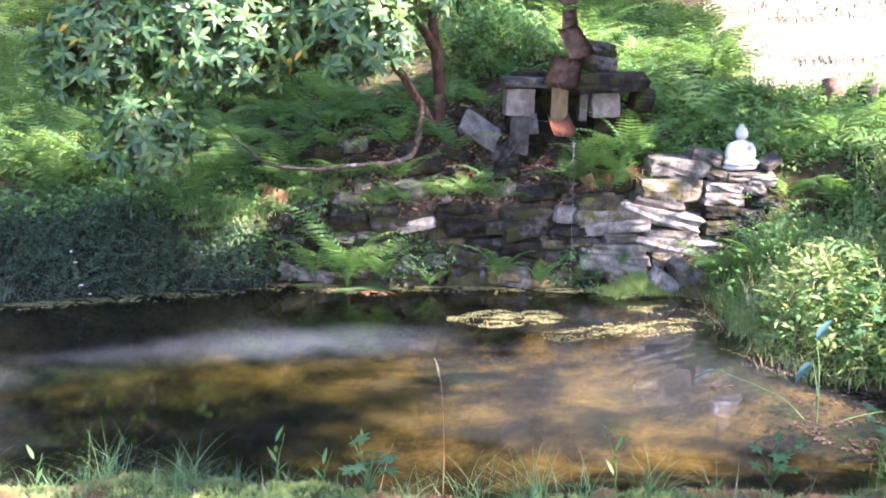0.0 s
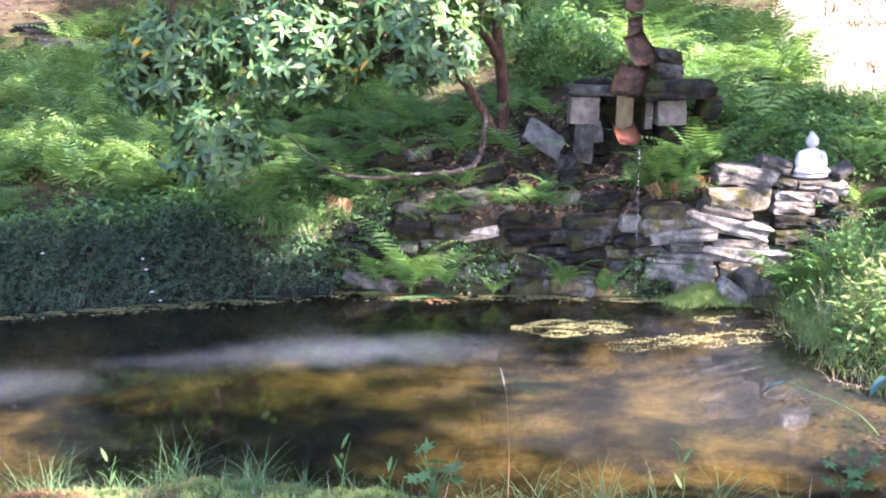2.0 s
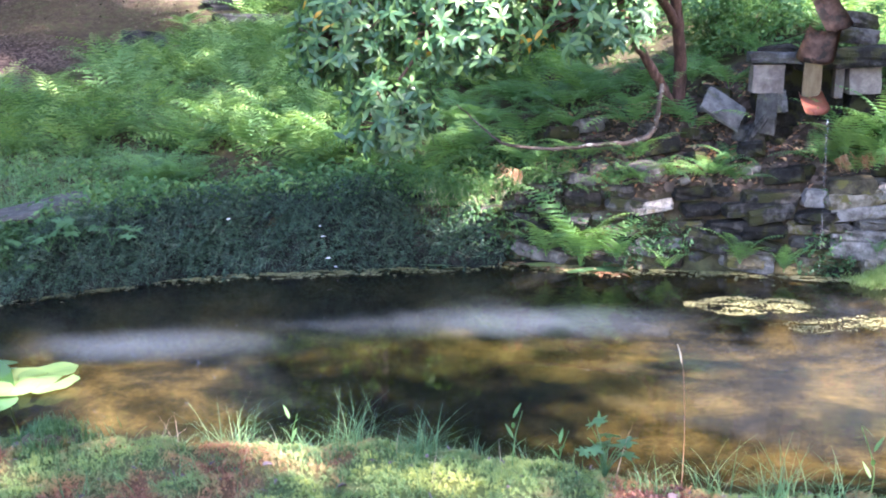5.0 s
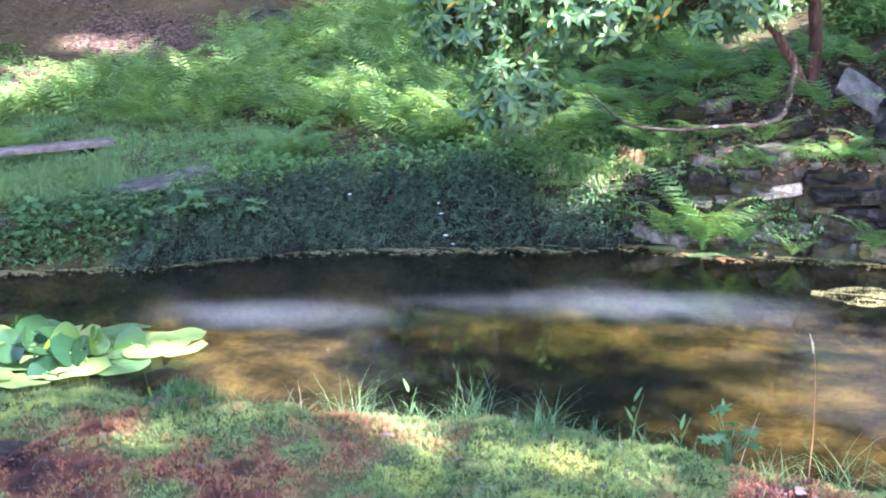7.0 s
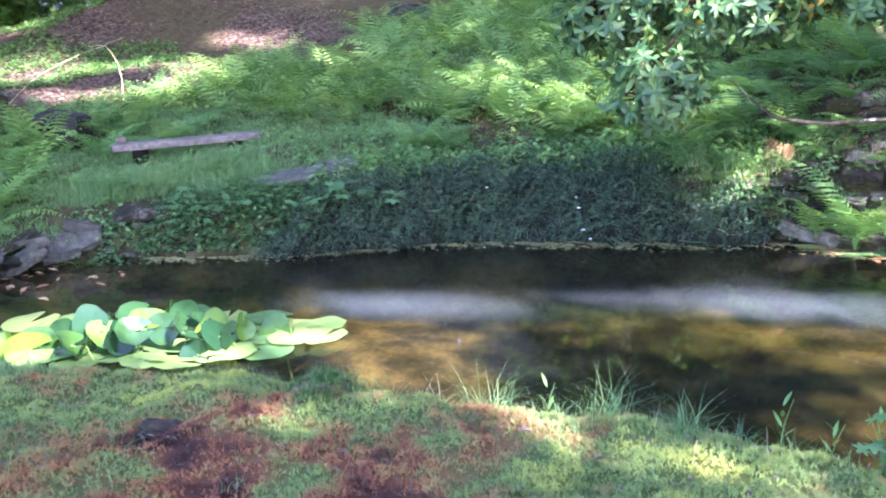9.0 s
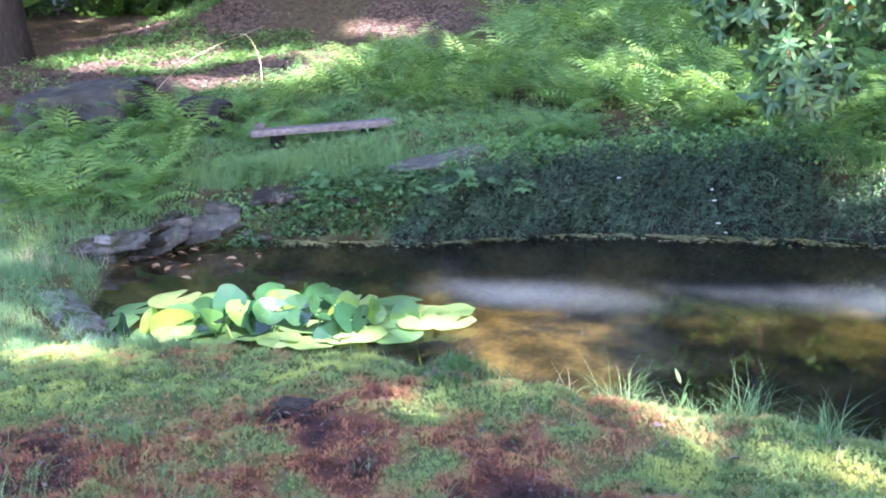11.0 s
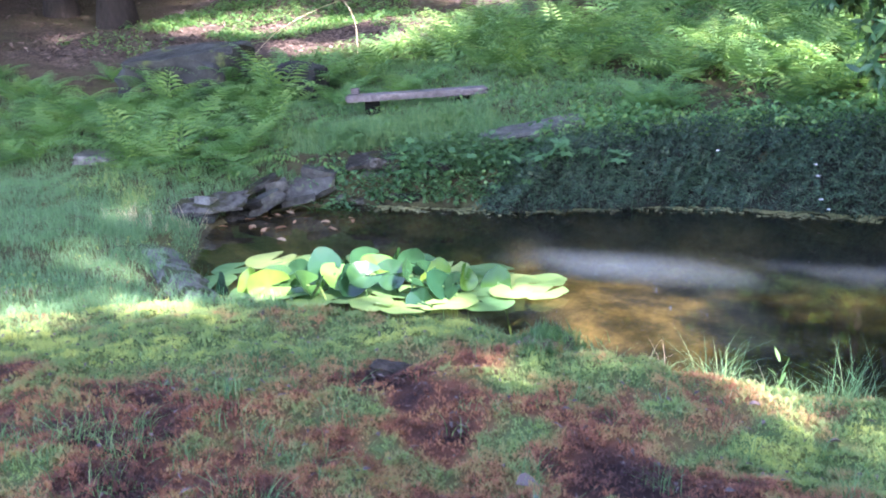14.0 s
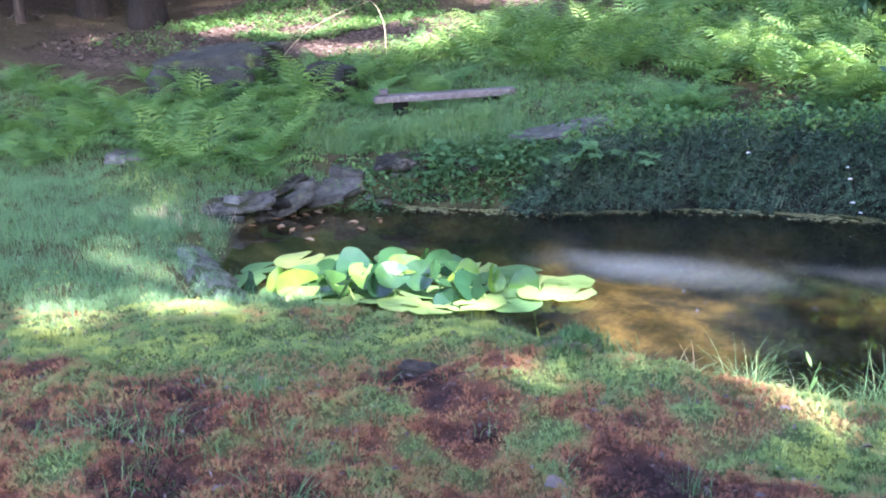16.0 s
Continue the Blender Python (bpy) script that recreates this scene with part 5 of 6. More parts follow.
sm.iterations, sm.factor = 4, 0.5

# low bush on the mound behind the arch
bush = new("leafy_bush")
bush.location = (0.45, 8.75, on_ground(0.45, 8.75))
tagged(bush, "dense low green bush on the mound behind the stone arch", "shrub")
u = rng.normal(size=(1500, 3))
u = u / np.linalg.norm(u, axis=1)[:, None] * rng.random((1500, 1)) ** 0.4 * [0.55, 0.5, 0.42]
u = u[u[:, 2] > -0.25] + [0, 0, 0.12]
u = u[rng.random(len(u)) < 0.25 + 0.9 * vnoise(u[:, 0] * 2, u[:, 2] * 2 + u[:, 1], 3.0)]
tw = [plant_template(9, 0.05, 0.018, 0.10) for _ in range(3)]
part("foliage", mesh_from("foliage", *join([lay(tw[k], turns(rng.random(len(u[k::3])) * 6.28, rng.uniform(-0.9, 0.9, len(u[k::3])), rng.uniform(-0.9, 0.9, len(u[k::3])), rng.uniform(0.8, 1.5, len(u[k::3]))), u[k::3]) for k in range(3)]), M_WEED), bush, kind="stuff")
for k in range(7):
    a = k * 0.9
    ln = bend([(0, 0, -0.15), (0.15 * math.cos(a), 0.15 * math.sin(a), 0.1), (0.38 * math.cos(a), 0.34 * math.sin(a), 0.35)], 4, 0.01)
    part("stem", mesh_from("stem", *tube(ln, np.linspace(0.009, 0.003, len(ln)), 5), M_RHODO_BARK, True), bush)
# clay pots and posts on the slope
for nm, x, y, s, me, lab in [("clay_pot", 3.62, 9.0, (0.22, 0.22, 0.26), M_TERRA, "old terracotta block half sunk in the slope"), ("dark_stump", 3.85, 8.8, (0.18, 0.18, 0.24), M_BARK, "dark short wooden post in the slope")]:
    b2 = bmesh.new()
    bmesh.ops.create_cone(b2, cap_ends=True, segments=14, radius1=0.45, radius2=0.5, depth=1.0)
    bmesh.ops.bevel(b2, geom=[e for e in b2.edges if abs(e.verts[0].co.z - e.verts[1].co.z) < 0.01], offset=0.05, segments=2, affect="EDGES")
    thing(nm, bm_mesh(nm, b2, me), lab, "pot" if nm == "clay_pot" else "post", at=box_at(x, y, float(height(np.array([x]), np.array([y]))[0]) + s[2] * 0.4, *s, 4, -3, 10))

# ---- bench, boulder, slabs at the far end ----
bench = new("bench")
bench.location = (-6.29, 6.5, float(height(np.array([-6.29]), np.array([6.5]))[0]))
bench.rotation_euler = (0, 0, math.atan2(6.65 - 5.84, -5.62 + 6.49))
tagged(bench, "low weathered grey plank bench on short supports", "bench")
seat_z = 0.712 - bench.location.z
part("seat", stone_mesh("seat", M_PLANK, 91, 0.1, 0.012), bench, at=box_at(0, 0, seat_z, 1.32, 0.18, 0.06, 0, -1, 0))
for s in (-0.42, 0.42):
    part("support", stone_mesh("support", M_INNER_SHADE, 92 + s, 0.15, 0.03), bench, at=box_at(s, 0.05, (seat_z - 0.04) / 2 - 0.03, 0.14, 0.07, seat_z + 0.02))
part("end_block", stone_mesh("end_block", M_PLANK, 95, 0.15, 0.03), bench, at=box_at(-0.57, 0.04, seat_z + 0.05, 0.08, 0.08, 0.05))


thing("boulder", stone_mesh("boulder", M_BOULDER, 101, 0.35, 0.12, 7), "large grey boulder among the ferns", "boulder", at=box_at(-8.98, 5.9, on_ground(-9.1, 5.85) + 0.03, 1.25, 0.9, 0.78, 4, -3, 35))
thing("boulder", stone_mesh("boulder", M_BOULDER, 103, 0.35, 0.12, 5), "dark rock behind the ferns on the forest edge", "boulder", at=box_at(-7.9, 6.5, on_ground(-7.9, 6.5) + 0.12, 0.5, 0.4, 0.4, 0, 8, 20))
thing("rock_ledge", stone_mesh("rock_ledge", M_BOULDER, 105, 0.4, 0.06, 4), "broad layered rock ledge high on the slope", "rock", at=box_at(-5.9, 13.4, on_ground(-5.9, 13.4) - 0.05, 1.5, 0.7, 0.2, 0, 3, 15))
thing("rock_ledge", stone_mesh("rock_ledge", M_BOULDER, 107, 0.4, 0.06, 4), "flat upper rock of the ledge on the slope", "rock", at=box_at(-6.1, 14.0, on_ground(-6.1, 14.0) - 0.05, 1.9, 0.8, 0.22, 0, -2, 12))
thing("rock_ledge", stone_mesh("rock_ledge", M_BOULDER, 109, 0.35, 0.12, 5), "small dark rock below the ledge", "rock", at=box_at(-7.2, 12.2, on_ground(-7.2, 12.2) + 0.08, 0.5, 0.45, 0.42, 0, 3, 50))
for x, y, z, sx, sy, sz, rx, ry, rz, dark in [(-6.36, 4.16, 0.17, 0.66, 0.34, 0.045, 5, -2, 52, 1), (-6.4, 4.06, 0.10, 0.36, 0.26, 0.07, 3, 4, 40, 0), (-6.38, 3.98, 0.03, 0.26, 0.24, 0.12, 8, 0, 25, 1),
                                            (-6.22, 4.55, 0.11, 0.42, 0.28, 0.13, -6, -14, 60, 0), (-6.42, 4.66, 0.2, 0.46, 0.3, 0.05, -4, -16, 55, 1), (-6.12, 4.95, 0.17, 0.5, 0.3, 0.09, 22, -12, 62, 0),
                                            (-6.05, 5.12, 0.07, 0.2, 0.16, 0.09, 0, 10, 40, 0), (-6.0, 5.3, 0.17, 0.28, 0.2, 0.16, 14, 8, 30, 1), (-5.76, 5.42, 0.36, 0.62, 0.34, 0.05, 4, -4, 44, 1),
                                            (-5.76, 5.4, 0.22, 0.28, 0.2, 0.13, 0, 5, 40, 0), (-5.5, 5.6, 0.27, 0.44, 0.26, 0.07, 6, 8, 36, 1), (-5.2, 5.72, 0.2, 0.34, 0.24, 0.09, 0, -6, 30, 1),
                                            (-6.3, 4.35, 0.03, 0.3, 0.2, 0.08, 6, 5, 80, 1), (-6.22, 4.75, 0.03, 0.3, 0.2, 0.08, 4, 0, 62, 1), (-5.85, 5.2, 0.05, 0.34, 0.25, 0.1, 0, 4, 45, 1), (-5.5, 5.42, 0.08, 0.4, 0.24, 0.1, 0, 0, 30, 1)]:
    thing("edging_stone", stone_mesh("edging_stone", M_STONE_DARK if dark else M_SLATE, x * 7 + y * 3, 0.2, 0.10, 3), "dark split slab stacked at the water's edge" if dark else "grey tilted split stone edging the pond", "stone", "edging stones", at=box_at(x, y, z - 0.02, sx * 0.84, sy * 0.75, sz * 0.8, rx * 1.8 + 5, ry * 1.4, rz + 9 * math.sin(x * 31)))
thing("stone_slab", stone_mesh("stone_slab", M_SLATE, 121, 0.15, 0.06, 5), "long rough stone slab jutting over the bank", "stone", at=box_at(-4.85, 6.3, 0.5, 0.85, 0.4, 0.08, 3, -9, 38))
for x, y, sx, sy, rz in [(-8.2, 4.4, 0.6, 0.3, 30), (-7.6, 4.9, 0.45, 0.25, 60)]:
    thing("flat_stone", stone_mesh("flat_stone", M_SLATE, x + 9, 0.2, 0.06), "flat stone lying in the grass", "stone", "stones in the grass", at=box_at(x, y, on_ground(x, y) + 0.02, sx, sy, 0.09, 3, 2, rz))


# ---- thin stems at the forest edge ----
for pts in ([(-8.2, 7.6, 0.8), (-8.5, 7.9, 1.25), (-9.0, 8.2, 1.5), (-9.6, 8.5, 1.5)], [(-9.6, 7.0, 0.75), (-9.4, 7.6, 1.25), (-9.1, 8.6, 1.6)]):
    ln = bend(pts, 7, 0.01)
    thing("bent_sapling", mesh_from("bent_sapling", *tube(ln, np.linspace(0.004, 0.0016, len(ln)), 6), M_STRAW, True), "thin bare bent stem at the forest edge", "sapling", "bent stems")

# ---- water plants ----


def pad_mesh(seed, cup, material):
    """A round lily leaf with a cleft and a wavy rim."""
    g = np.random.default_rng(seed)
    n, rings = 26, 4
    ang = np.linspace(0.22, 6.283 - 0.22, n)
    V, F = [(0.0, 0.0, 0.0)], []
    ph = g.random(3) * 6.28
    for k in range(1, rings + 1):
        r = k / rings
        for a in ang:
            rim = 0.5 * (1 + 0.05 * math.sin(3 * a + ph[0]) + 0.02 * math.sin(7 * a + ph[1]))
            V.append((rim * r * math.cos(a) * 1.12, rim * r * math.sin(a) * 0.92, cup * r * r * (1 + 0.5 * math.sin(2 * a + ph[2])) + 0.012 * r * math.sin(5 * a + ph[1]) + 0.1 * cup / 0.05 * abs(rim * r * math.sin(a)) * 0.3))
    for k in range(n - 1):
        F.append((0, 1 + k, 2 + k, 2 + k))
    for q in range(rings - 1):
        for k in range(n - 1):
            a = 1 + q * n + k
            F.append((a, a + n, a + n + 1, a + 1))
    bm = bmesh.new()
    vs = [bm.verts.new(v) for v in V]
    for f in F:
        bm.faces.new([vs[i] for i in dict.fromkeys(f)])
    return bm_mesh("leaf", bm, material)


PAD_FLAT, PAD_CUP = [pad_mesh(k, 0.015, M_LILY) for k in range(3)], [pad_mesh(10 + k, 0.03 + 0.04 * k, M_LILY_UP) for k in range(4)]
lily = new("water_lily")
lily.location = (-4.0, 3.65, 0.0)
tagged(lily, "clump of water lily with floating pads and raised round leaves", "water lily")
lg = np.random.default_rng(3)
spots, tries = [], 0
while len(spots) < 38 and tries < 4000:
    tries += 1
    u, v = lg.uniform(-1, 1), lg.uniform(-1, 1)
    if u * u + v * v > 1:
        continue
    x, y = -4.25 + 1.08 * u + 0.2 * v, 3.74 + 0.28 * u + 0.55 * v
    if float(shore(np.array([x]), np.array([y]))[0]) > -0.12 or min([9] + [math.hypot(x - a, y - b) for a, b in spots]) < 0.19:
        continue
    spots.append((x, y))
for k, (x, y) in enumerate(spots):
    s = lg.uniform(0.24, 0.33)
    part("leaf", PAD_FLAT[k % 3], lily, at=pose(x + 4.0, y - 3.65, 0.012 + 0.006 * (k % 4), lg.uniform(-3, 3), lg.uniform(-3, 3), lg.uniform(0, 360)) @ Matrix.Scale(s, 4))
for k in range(30):
    u = -1 + 2 * (k + lg.random()) / 30
    x = -4.12 + 0.62 * u
    y = 3.6 + 0.3 * u + 0.5 * ((k * 0.618) % 1 - 0.5)
    z, s = lg.uniform(0.04, 0.2) * (1 - 0.45 * abs(u)), lg.uniform(0.14, 0.23)
    part("leaf", PAD_CUP[k % 4], lily, "raised cupped leaf",
         at=pose(x + 4.0, y - 3.65, z, lg.uniform(15, 80), lg.uniform(-40, 40), 46 + lg.uniform(-80, 80)) @ Matrix.Scale(s, 4))
    ln = bend([(x + 4.0 + lg.normal(0, 0.06), y - 3.65 + 0.05, -0.3), (x + 4.0, y - 3.65 + 0.03, z * 0.5), (x + 4.0, y - 3.65, z)], 4)
    part("stem", mesh_from("stem", *tube(ln, [0.006] * len(ln), 6), M_LILY, True), lily)

BIT = [(np.array([(0.007, 0.001, 0), (0.002, 0.007, 0.001), (-0.006, 0.003, 0), (-0.004, -0.006, 0.001), (0.003, -0.006, 0)]), np.array([(0, 1, 2), (0, 2, 3), (0, 3, 4)]))]
n = 52000
x, y = rng.uniform(0.0, 2.1, n), rng.uniform(5.5, 6.8, n)
wob = vnoise(x, y, 5) * 0.9 + vnoise(x, y, 14) * 0.5
m1 = ((x - 0.45) / 0.4) ** 2 + ((y - 6.2) / 0.2) ** 2 < wob * 1.3
m2 = ((x - 1.3) / 0.75) ** 2 + ((y - 5.95 - 0.25 * (x - 1.2)) / 0.16) ** 2 < wob * 1.3
m3 = (x > 1.2) & (y > 6.3) & (wob > 0.85)
keep = (m1 | m2 | m3) & (rng.random(n) < 0.05 + np.where(m1, 0.7, 0.42) * ss(0.3, 0.75, vnoise(x + 3.3, y * 2.2, 12)))
strew("duckweed", BIT, x[keep], y[keep], M_DUCK, "pale yellow-green duckweed floating in a mat", "duckweed", 0.5, 1.1, 0.15, z=np.full(keep.sum(), 0.006))
# scum and fallen bits along the far shore
s = rng.random(13000)
ex = -5.6 + s * 6.9
ey = np.interp(ex, POND[:10][::-1, 0], POND[:10][::-1, 1]) - np.abs(rng.normal(0, 0.085, len(s))) - 0.02 - 0.06 * vnoise(ex, ex * 0, 3) - 0.13 * ss(-4.7, -4.3, ex) * (1 - ss(-1.7, -1.3, ex))
keep = (rng.random(len(s)) < 0.3 + 0.6 * ss(0.45, 0.85, vnoise(ex, 0 * ex + 3, 3))) & (vnoise(ex, ey * 3, 9) > 0.4)
strew("shore_scum", [(t[0] * [1.8, 1.1, 1], t[1]) for t in BIT], ex[keep], ey[keep], M_DUCK, "thin yellowish algae and plant bits along the waterline", "algae", 0.6, 2.0, 0.15, z=np.full(keep.sum(), 0.007))
LEAF_BIT = [leaf_shape(0.075, 0.04, 0.3, 0.1, 2), leaf_shape(0.06, 0.026, 0.2, -0.2, 2), leaf_shape(0.09, 0.036, 0.3, 0.25, 2)]
ex = np.concatenate([rng.uniform(-2.2, -1.2, 40), rng.uniform(-0.95, -0.35, 30), rng.uniform(-6.2, -5.4, 26)])
ey = np.concatenate([np.interp(ex[:40], [-2.3, -1.2], [6.98, 7.15]) - rng.random(40) * 0.07, rng.uniform(6.85, 7.05, 30), rng.uniform(4.0, 4.9, 26)])
strew("floating_leaves", LEAF_BIT, ex, ey, M_DRY, "orange and tan fallen leaves floating at the edge", "leaves", 0.6, 1.4, 0.08, z=np.full(len(ex), 0.01))
for x, y, a, s in [(-0.52, 7.0, 10, 0.2), (-0.72, 6.92, 40, 0.13), (-1.85, 7.0, 0, 0.2), (-1.0, 7.08, 5, 0.16)]:
    thing("floating_pad", PAD_FLAT[1], "yellowing lily pad floating by the stone wall", "lily pad", "stray pads", at=pose(x, y, 0.014, 2, 1, a) @ Matrix.Diagonal((s * 1.5, s * 0.7, s, 1)))


def lobed(size, lobes=5, deep=0.5):
    """A lobed leaf, fan of triangles, gently cupped."""
    V, F = [(0, 0, 0)], []
    n = lobes * 4
    for k in range(n + 1):
        a = -2.5 + 5.0 * k / n
        r = size * (1 - deep * (0.5 - 0.5 * math.cos(a / 5.0 * lobes * 2 * math.pi + math.pi * lobes))) * (0.75 + 0.35 * math.cos(a / 1.6))
        V.append((r * math.cos(a), r * math.sin(a), -0.12 * r))
    F = [(0, k, k + 1) for k in range(1, n + 1)]
    return np.array(V, float), np.array(F)


def broad_weed(name, x, y, z, stems, label, size=0.06, material=None, seed=1, reach=0.12):
    g = np.random.default_rng(seed)
    root = new(name)
    root.location = (x, y, z)
    tagged(root, label, "plant")
    lm_ = mesh_from("leaf", *lobed(size), material or M_WEED, True)
    for k in range(stems):
        a = g.random() * 6.28
        top = (reach * g.uniform(0.2, 1) * math.cos(a), reach * g.uniform(0.2, 1) * math.sin(a), g.uniform(0.35, 1) * 0.24)
        ln = bend([(0, 0, 0), (top[0] * 0.4, top[1] * 0.4, top[2] * 0.6), top], 4)
        st_ = part("stem", mesh_from("stem", *tube(ln, np.linspace(0.003, 0.0018, len(ln)), 5), material or M_WEED, True), root)
        part("leaf", lm_, st_, at=pose(*top, g.uniform(-30, 30), g.uniform(-20, 30), g.uniform(0, 360)) @ Matrix.Scale(g.uniform(0.7, 1.2), 4))
    return root


M_BRIGHT = leaf_mat("bright_leaf", [(0.15, (0.05, 0.135, 0.06)), (0.9, (0.10, 0.22, 0.10))], 0.45, 0.4, 0.35)
broad_weed("leafy_weed", -0.27, 3.22, 0.2, 9, "bright green lobed weed at the water's edge", 0.048, M_BRIGHT, 2, 0.1)
broad_weed("leafy_weed", 1.25, 3.4, 0.15, 12, "broad-leaved weed on the near bank", 0.04, M_DARKWEED, 3, 0.16)
broad_weed("leafy_weed", 1.75, 3.5, 0.2, 12, "green leafy weed beside the pond end", 0.042, M_BRIGHT, 4, 0.15)
for k, (x, y) in enumerate([(2.3, 4.95), (2.5, 5.1), (2.45, 4.8), (2.62, 5.3), (2.7, 4.9), (2.55, 5.45), (2.75, 5.2)]):
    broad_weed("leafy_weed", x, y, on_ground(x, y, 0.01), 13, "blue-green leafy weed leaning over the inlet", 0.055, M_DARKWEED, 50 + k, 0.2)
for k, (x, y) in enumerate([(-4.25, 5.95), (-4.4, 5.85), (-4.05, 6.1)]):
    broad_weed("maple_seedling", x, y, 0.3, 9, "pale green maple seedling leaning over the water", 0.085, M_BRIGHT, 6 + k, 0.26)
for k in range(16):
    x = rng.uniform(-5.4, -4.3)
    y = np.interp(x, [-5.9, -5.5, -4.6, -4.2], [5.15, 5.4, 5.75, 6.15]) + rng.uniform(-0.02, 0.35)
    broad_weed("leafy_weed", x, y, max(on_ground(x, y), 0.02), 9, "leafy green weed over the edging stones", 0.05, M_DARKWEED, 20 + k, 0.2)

# drifted leaves and debris in the shallow inlet
x, y = rng.uniform(1.35, 2.5, 2600), rng.uniform(3.7, 4.9, 2600)
keep = (shore(x, y) < 0.1) & (x + 0.35 * (y - 4.2) + 0.5 * (vnoise(x, y, 4) - 0.5) > 1.8) & (vnoise(x, y, 9) > 0.45)
strew("drifted_leaves", [(t[0] * [1, 1, 0.4], t[1]) for t in LEAF_BIT], x[keep], y[keep], M_SODDEN, "dark sodden leaves and bits adrift in the shallow inlet", "leaves", 0.15, 0.6, 0.12, z=np.full(keep.sum(), 0.006))
# pickerel weed at the shallow end
pk = new("pickerel_weed")
pk.location = (1.82, 4.4, -0.05)
tagged(pk, "pickerel weed with a few blue-green lance leaves on bare stalks", "water plant")
LANCE = mesh_from("leaf", *leaf_shape(0.14, 0.05, 0.35, 0.2, 4), M_ARROW, True)
for end, rot, lean in [((0.06, 0.22, 0.40), (0, -50, 35), 0.0), ((0.03, 0.18, 0.30), (0, 35, 200), 0.02), ((-0.42, 0.3, 0.22), (0, 25, 165), -0.05), ((0.55, 0.1, 0.10), (0, 10, 10), 0.1)]:
    ln = bend([(lean * 0.2, 0, 0), (end[0] * 0.35, end[1] * 0.3, end[2] * 0.65), end], 6)
    sk_ = part("stalk", mesh_from("stalk", *tube(ln, np.linspace(0.0035, 0.0022, len(ln)), 7), M_DARKWEED, True), pk)
    part("leaf", LANCE, sk_, "blue-green lance-shaped leaf", at=pose(*end, *rot))

# ---- near bank details ----
stalk = new("seed_stalk")
stalk.location = (0.0, 3.26, 0.18)
tagged(stalk, "single dry grass stalk with a pale seed head", "grass stalk")
ln = bend([(0, 0, 0), (0.004, 0, 0.2), (-0.004, 0, 0.4), (-0.016, 0, 0.5)], 6)
part("stem", mesh_from("stem", *tube(ln, np.linspace(0.0016, 0.001, len(ln)), 5), M_DRY, True), stalk)
part("seed_head", mesh_from("seed_head", *tube(bend([(-0.014, 0, 0.46), (-0.02, 0, 0.5), (-0.03, 0, 0.53)], 5), [0.001, 0.0022, 0.0032, 0.0036, 0.0036, 0.0034, 0.003, 0.0026, 0.002, 0.001], 6), M_STRAW, True), stalk)
TUFT_BIG = [mesh_from("grass_tuft", *tuft(34, 0.24, 0.03, 0.65, 5, (0.25, 1.25)), M_GRASS) for _ in range(3)]
for k, (x, y, s) in enumerate([(-0.95, 3.28, 0.9), (-0.75, 3.3, 0.55), (-1.25, 3.35, 0.8), (-1.72, 3.25, 0.7), (0.12, 3.18, 1.0), (0.3, 3.12, 1.0), (0.5, 3.15, 0.9), (-0.12, 3.15, 0.7), (0.75, 3.2, 0.9), (-1.4, 2.75, 0.7), (-1.2, 2.9, 0.6),
                               (-3.1, 2.3, 0.6), (-2.9, 2.05, 0.6), (-3.5, 1.8, 0.5), (-2.5, 1.7, 0.5), (-3.8, 2.55, 0.5), (-1.0, 2.6, 0.6), (1.0, 3.3, 0.8), (-5.15, 3.2, 0.7), (-5.6, 3.35, 0.8), (-6.0, 3.3, 0.9), (-6.3, 3.2, 0.9), (-2.45, 3.12, 0.5), (-2.3, 3.1, 0.4)] + [(-4.4 + 0.27 * q + 0.1 * math.sin(q * 5.1), 1.75 + 0.75 * ((q * 0.618) % 1), 0.5 + 0.35 * ((q * 0.377) % 1)) for q in range(30)]):
    thing("grass_tuft", TUFT_BIG[k % 3], "tuft of thin arching grass on the mossy bank", "grass tuft", "grass tufts", at=pose(x, y, on_ground(x, y, 0.01), 0, 0, k * 77) @ Matrix.Scale(s, 4))
for k, (x, y, h) in enumerate([(-0.62, 3.3, 0.24), (-0.3, 3.3, 0.26), (-1.55, 3.38, 0.2), (0.62, 3.25, 0.3), (-0.45, 3.32, 0.18)]):
    b2 = bend([(0, 0, 0), (0.01, 0, h * 0.5), (0.04 * (-1) ** k, 0, h)], 5)
    s2 = new("dock_shoot")
    s2.location = (x, y, on_ground(x, y, 0.01))
    tagged(s2, "slim green shoot with narrow leaves at the water's edge", "plant", "green shoots")
    part("stem", mesh_from("stem", *tube(b2, np.linspace(0.003, 0.0015, len(b2)), 5), M_WEED, True), s2)
    for q in range(4):
        part("leaf", mesh_from("leaf", *leaf_shape(0.07, 0.016, 0.2, 0.1), M_WEED, True), s2, at=pose(0.005, 0, h * (0.35 + 0.17 * q), 0, -50, q * 140 + k * 40))
AIRY = mesh_from("airy_grass", *tuft(46, 0.28, 0.035, 0.4, 6, (0.2, 1.4)), M_GRASS)
for k, (x, y, s) in enumerate([(-1.78, 3.34, 0.95), (-1.25, 3.36, 0.95), (-0.95, 3.36, 0.6), (0.35, 3.2, 0.8), (-5.55, 3.35, 0.7)]):
    thing("airy_grass", AIRY, "airy clump of hair-fine grass leaning over the water", "grass tuft", "airy grass", at=pose(x, y, on_ground(x, y, 0.01), 0, 0, k * 61) @ Matrix.Scale(s, 4))
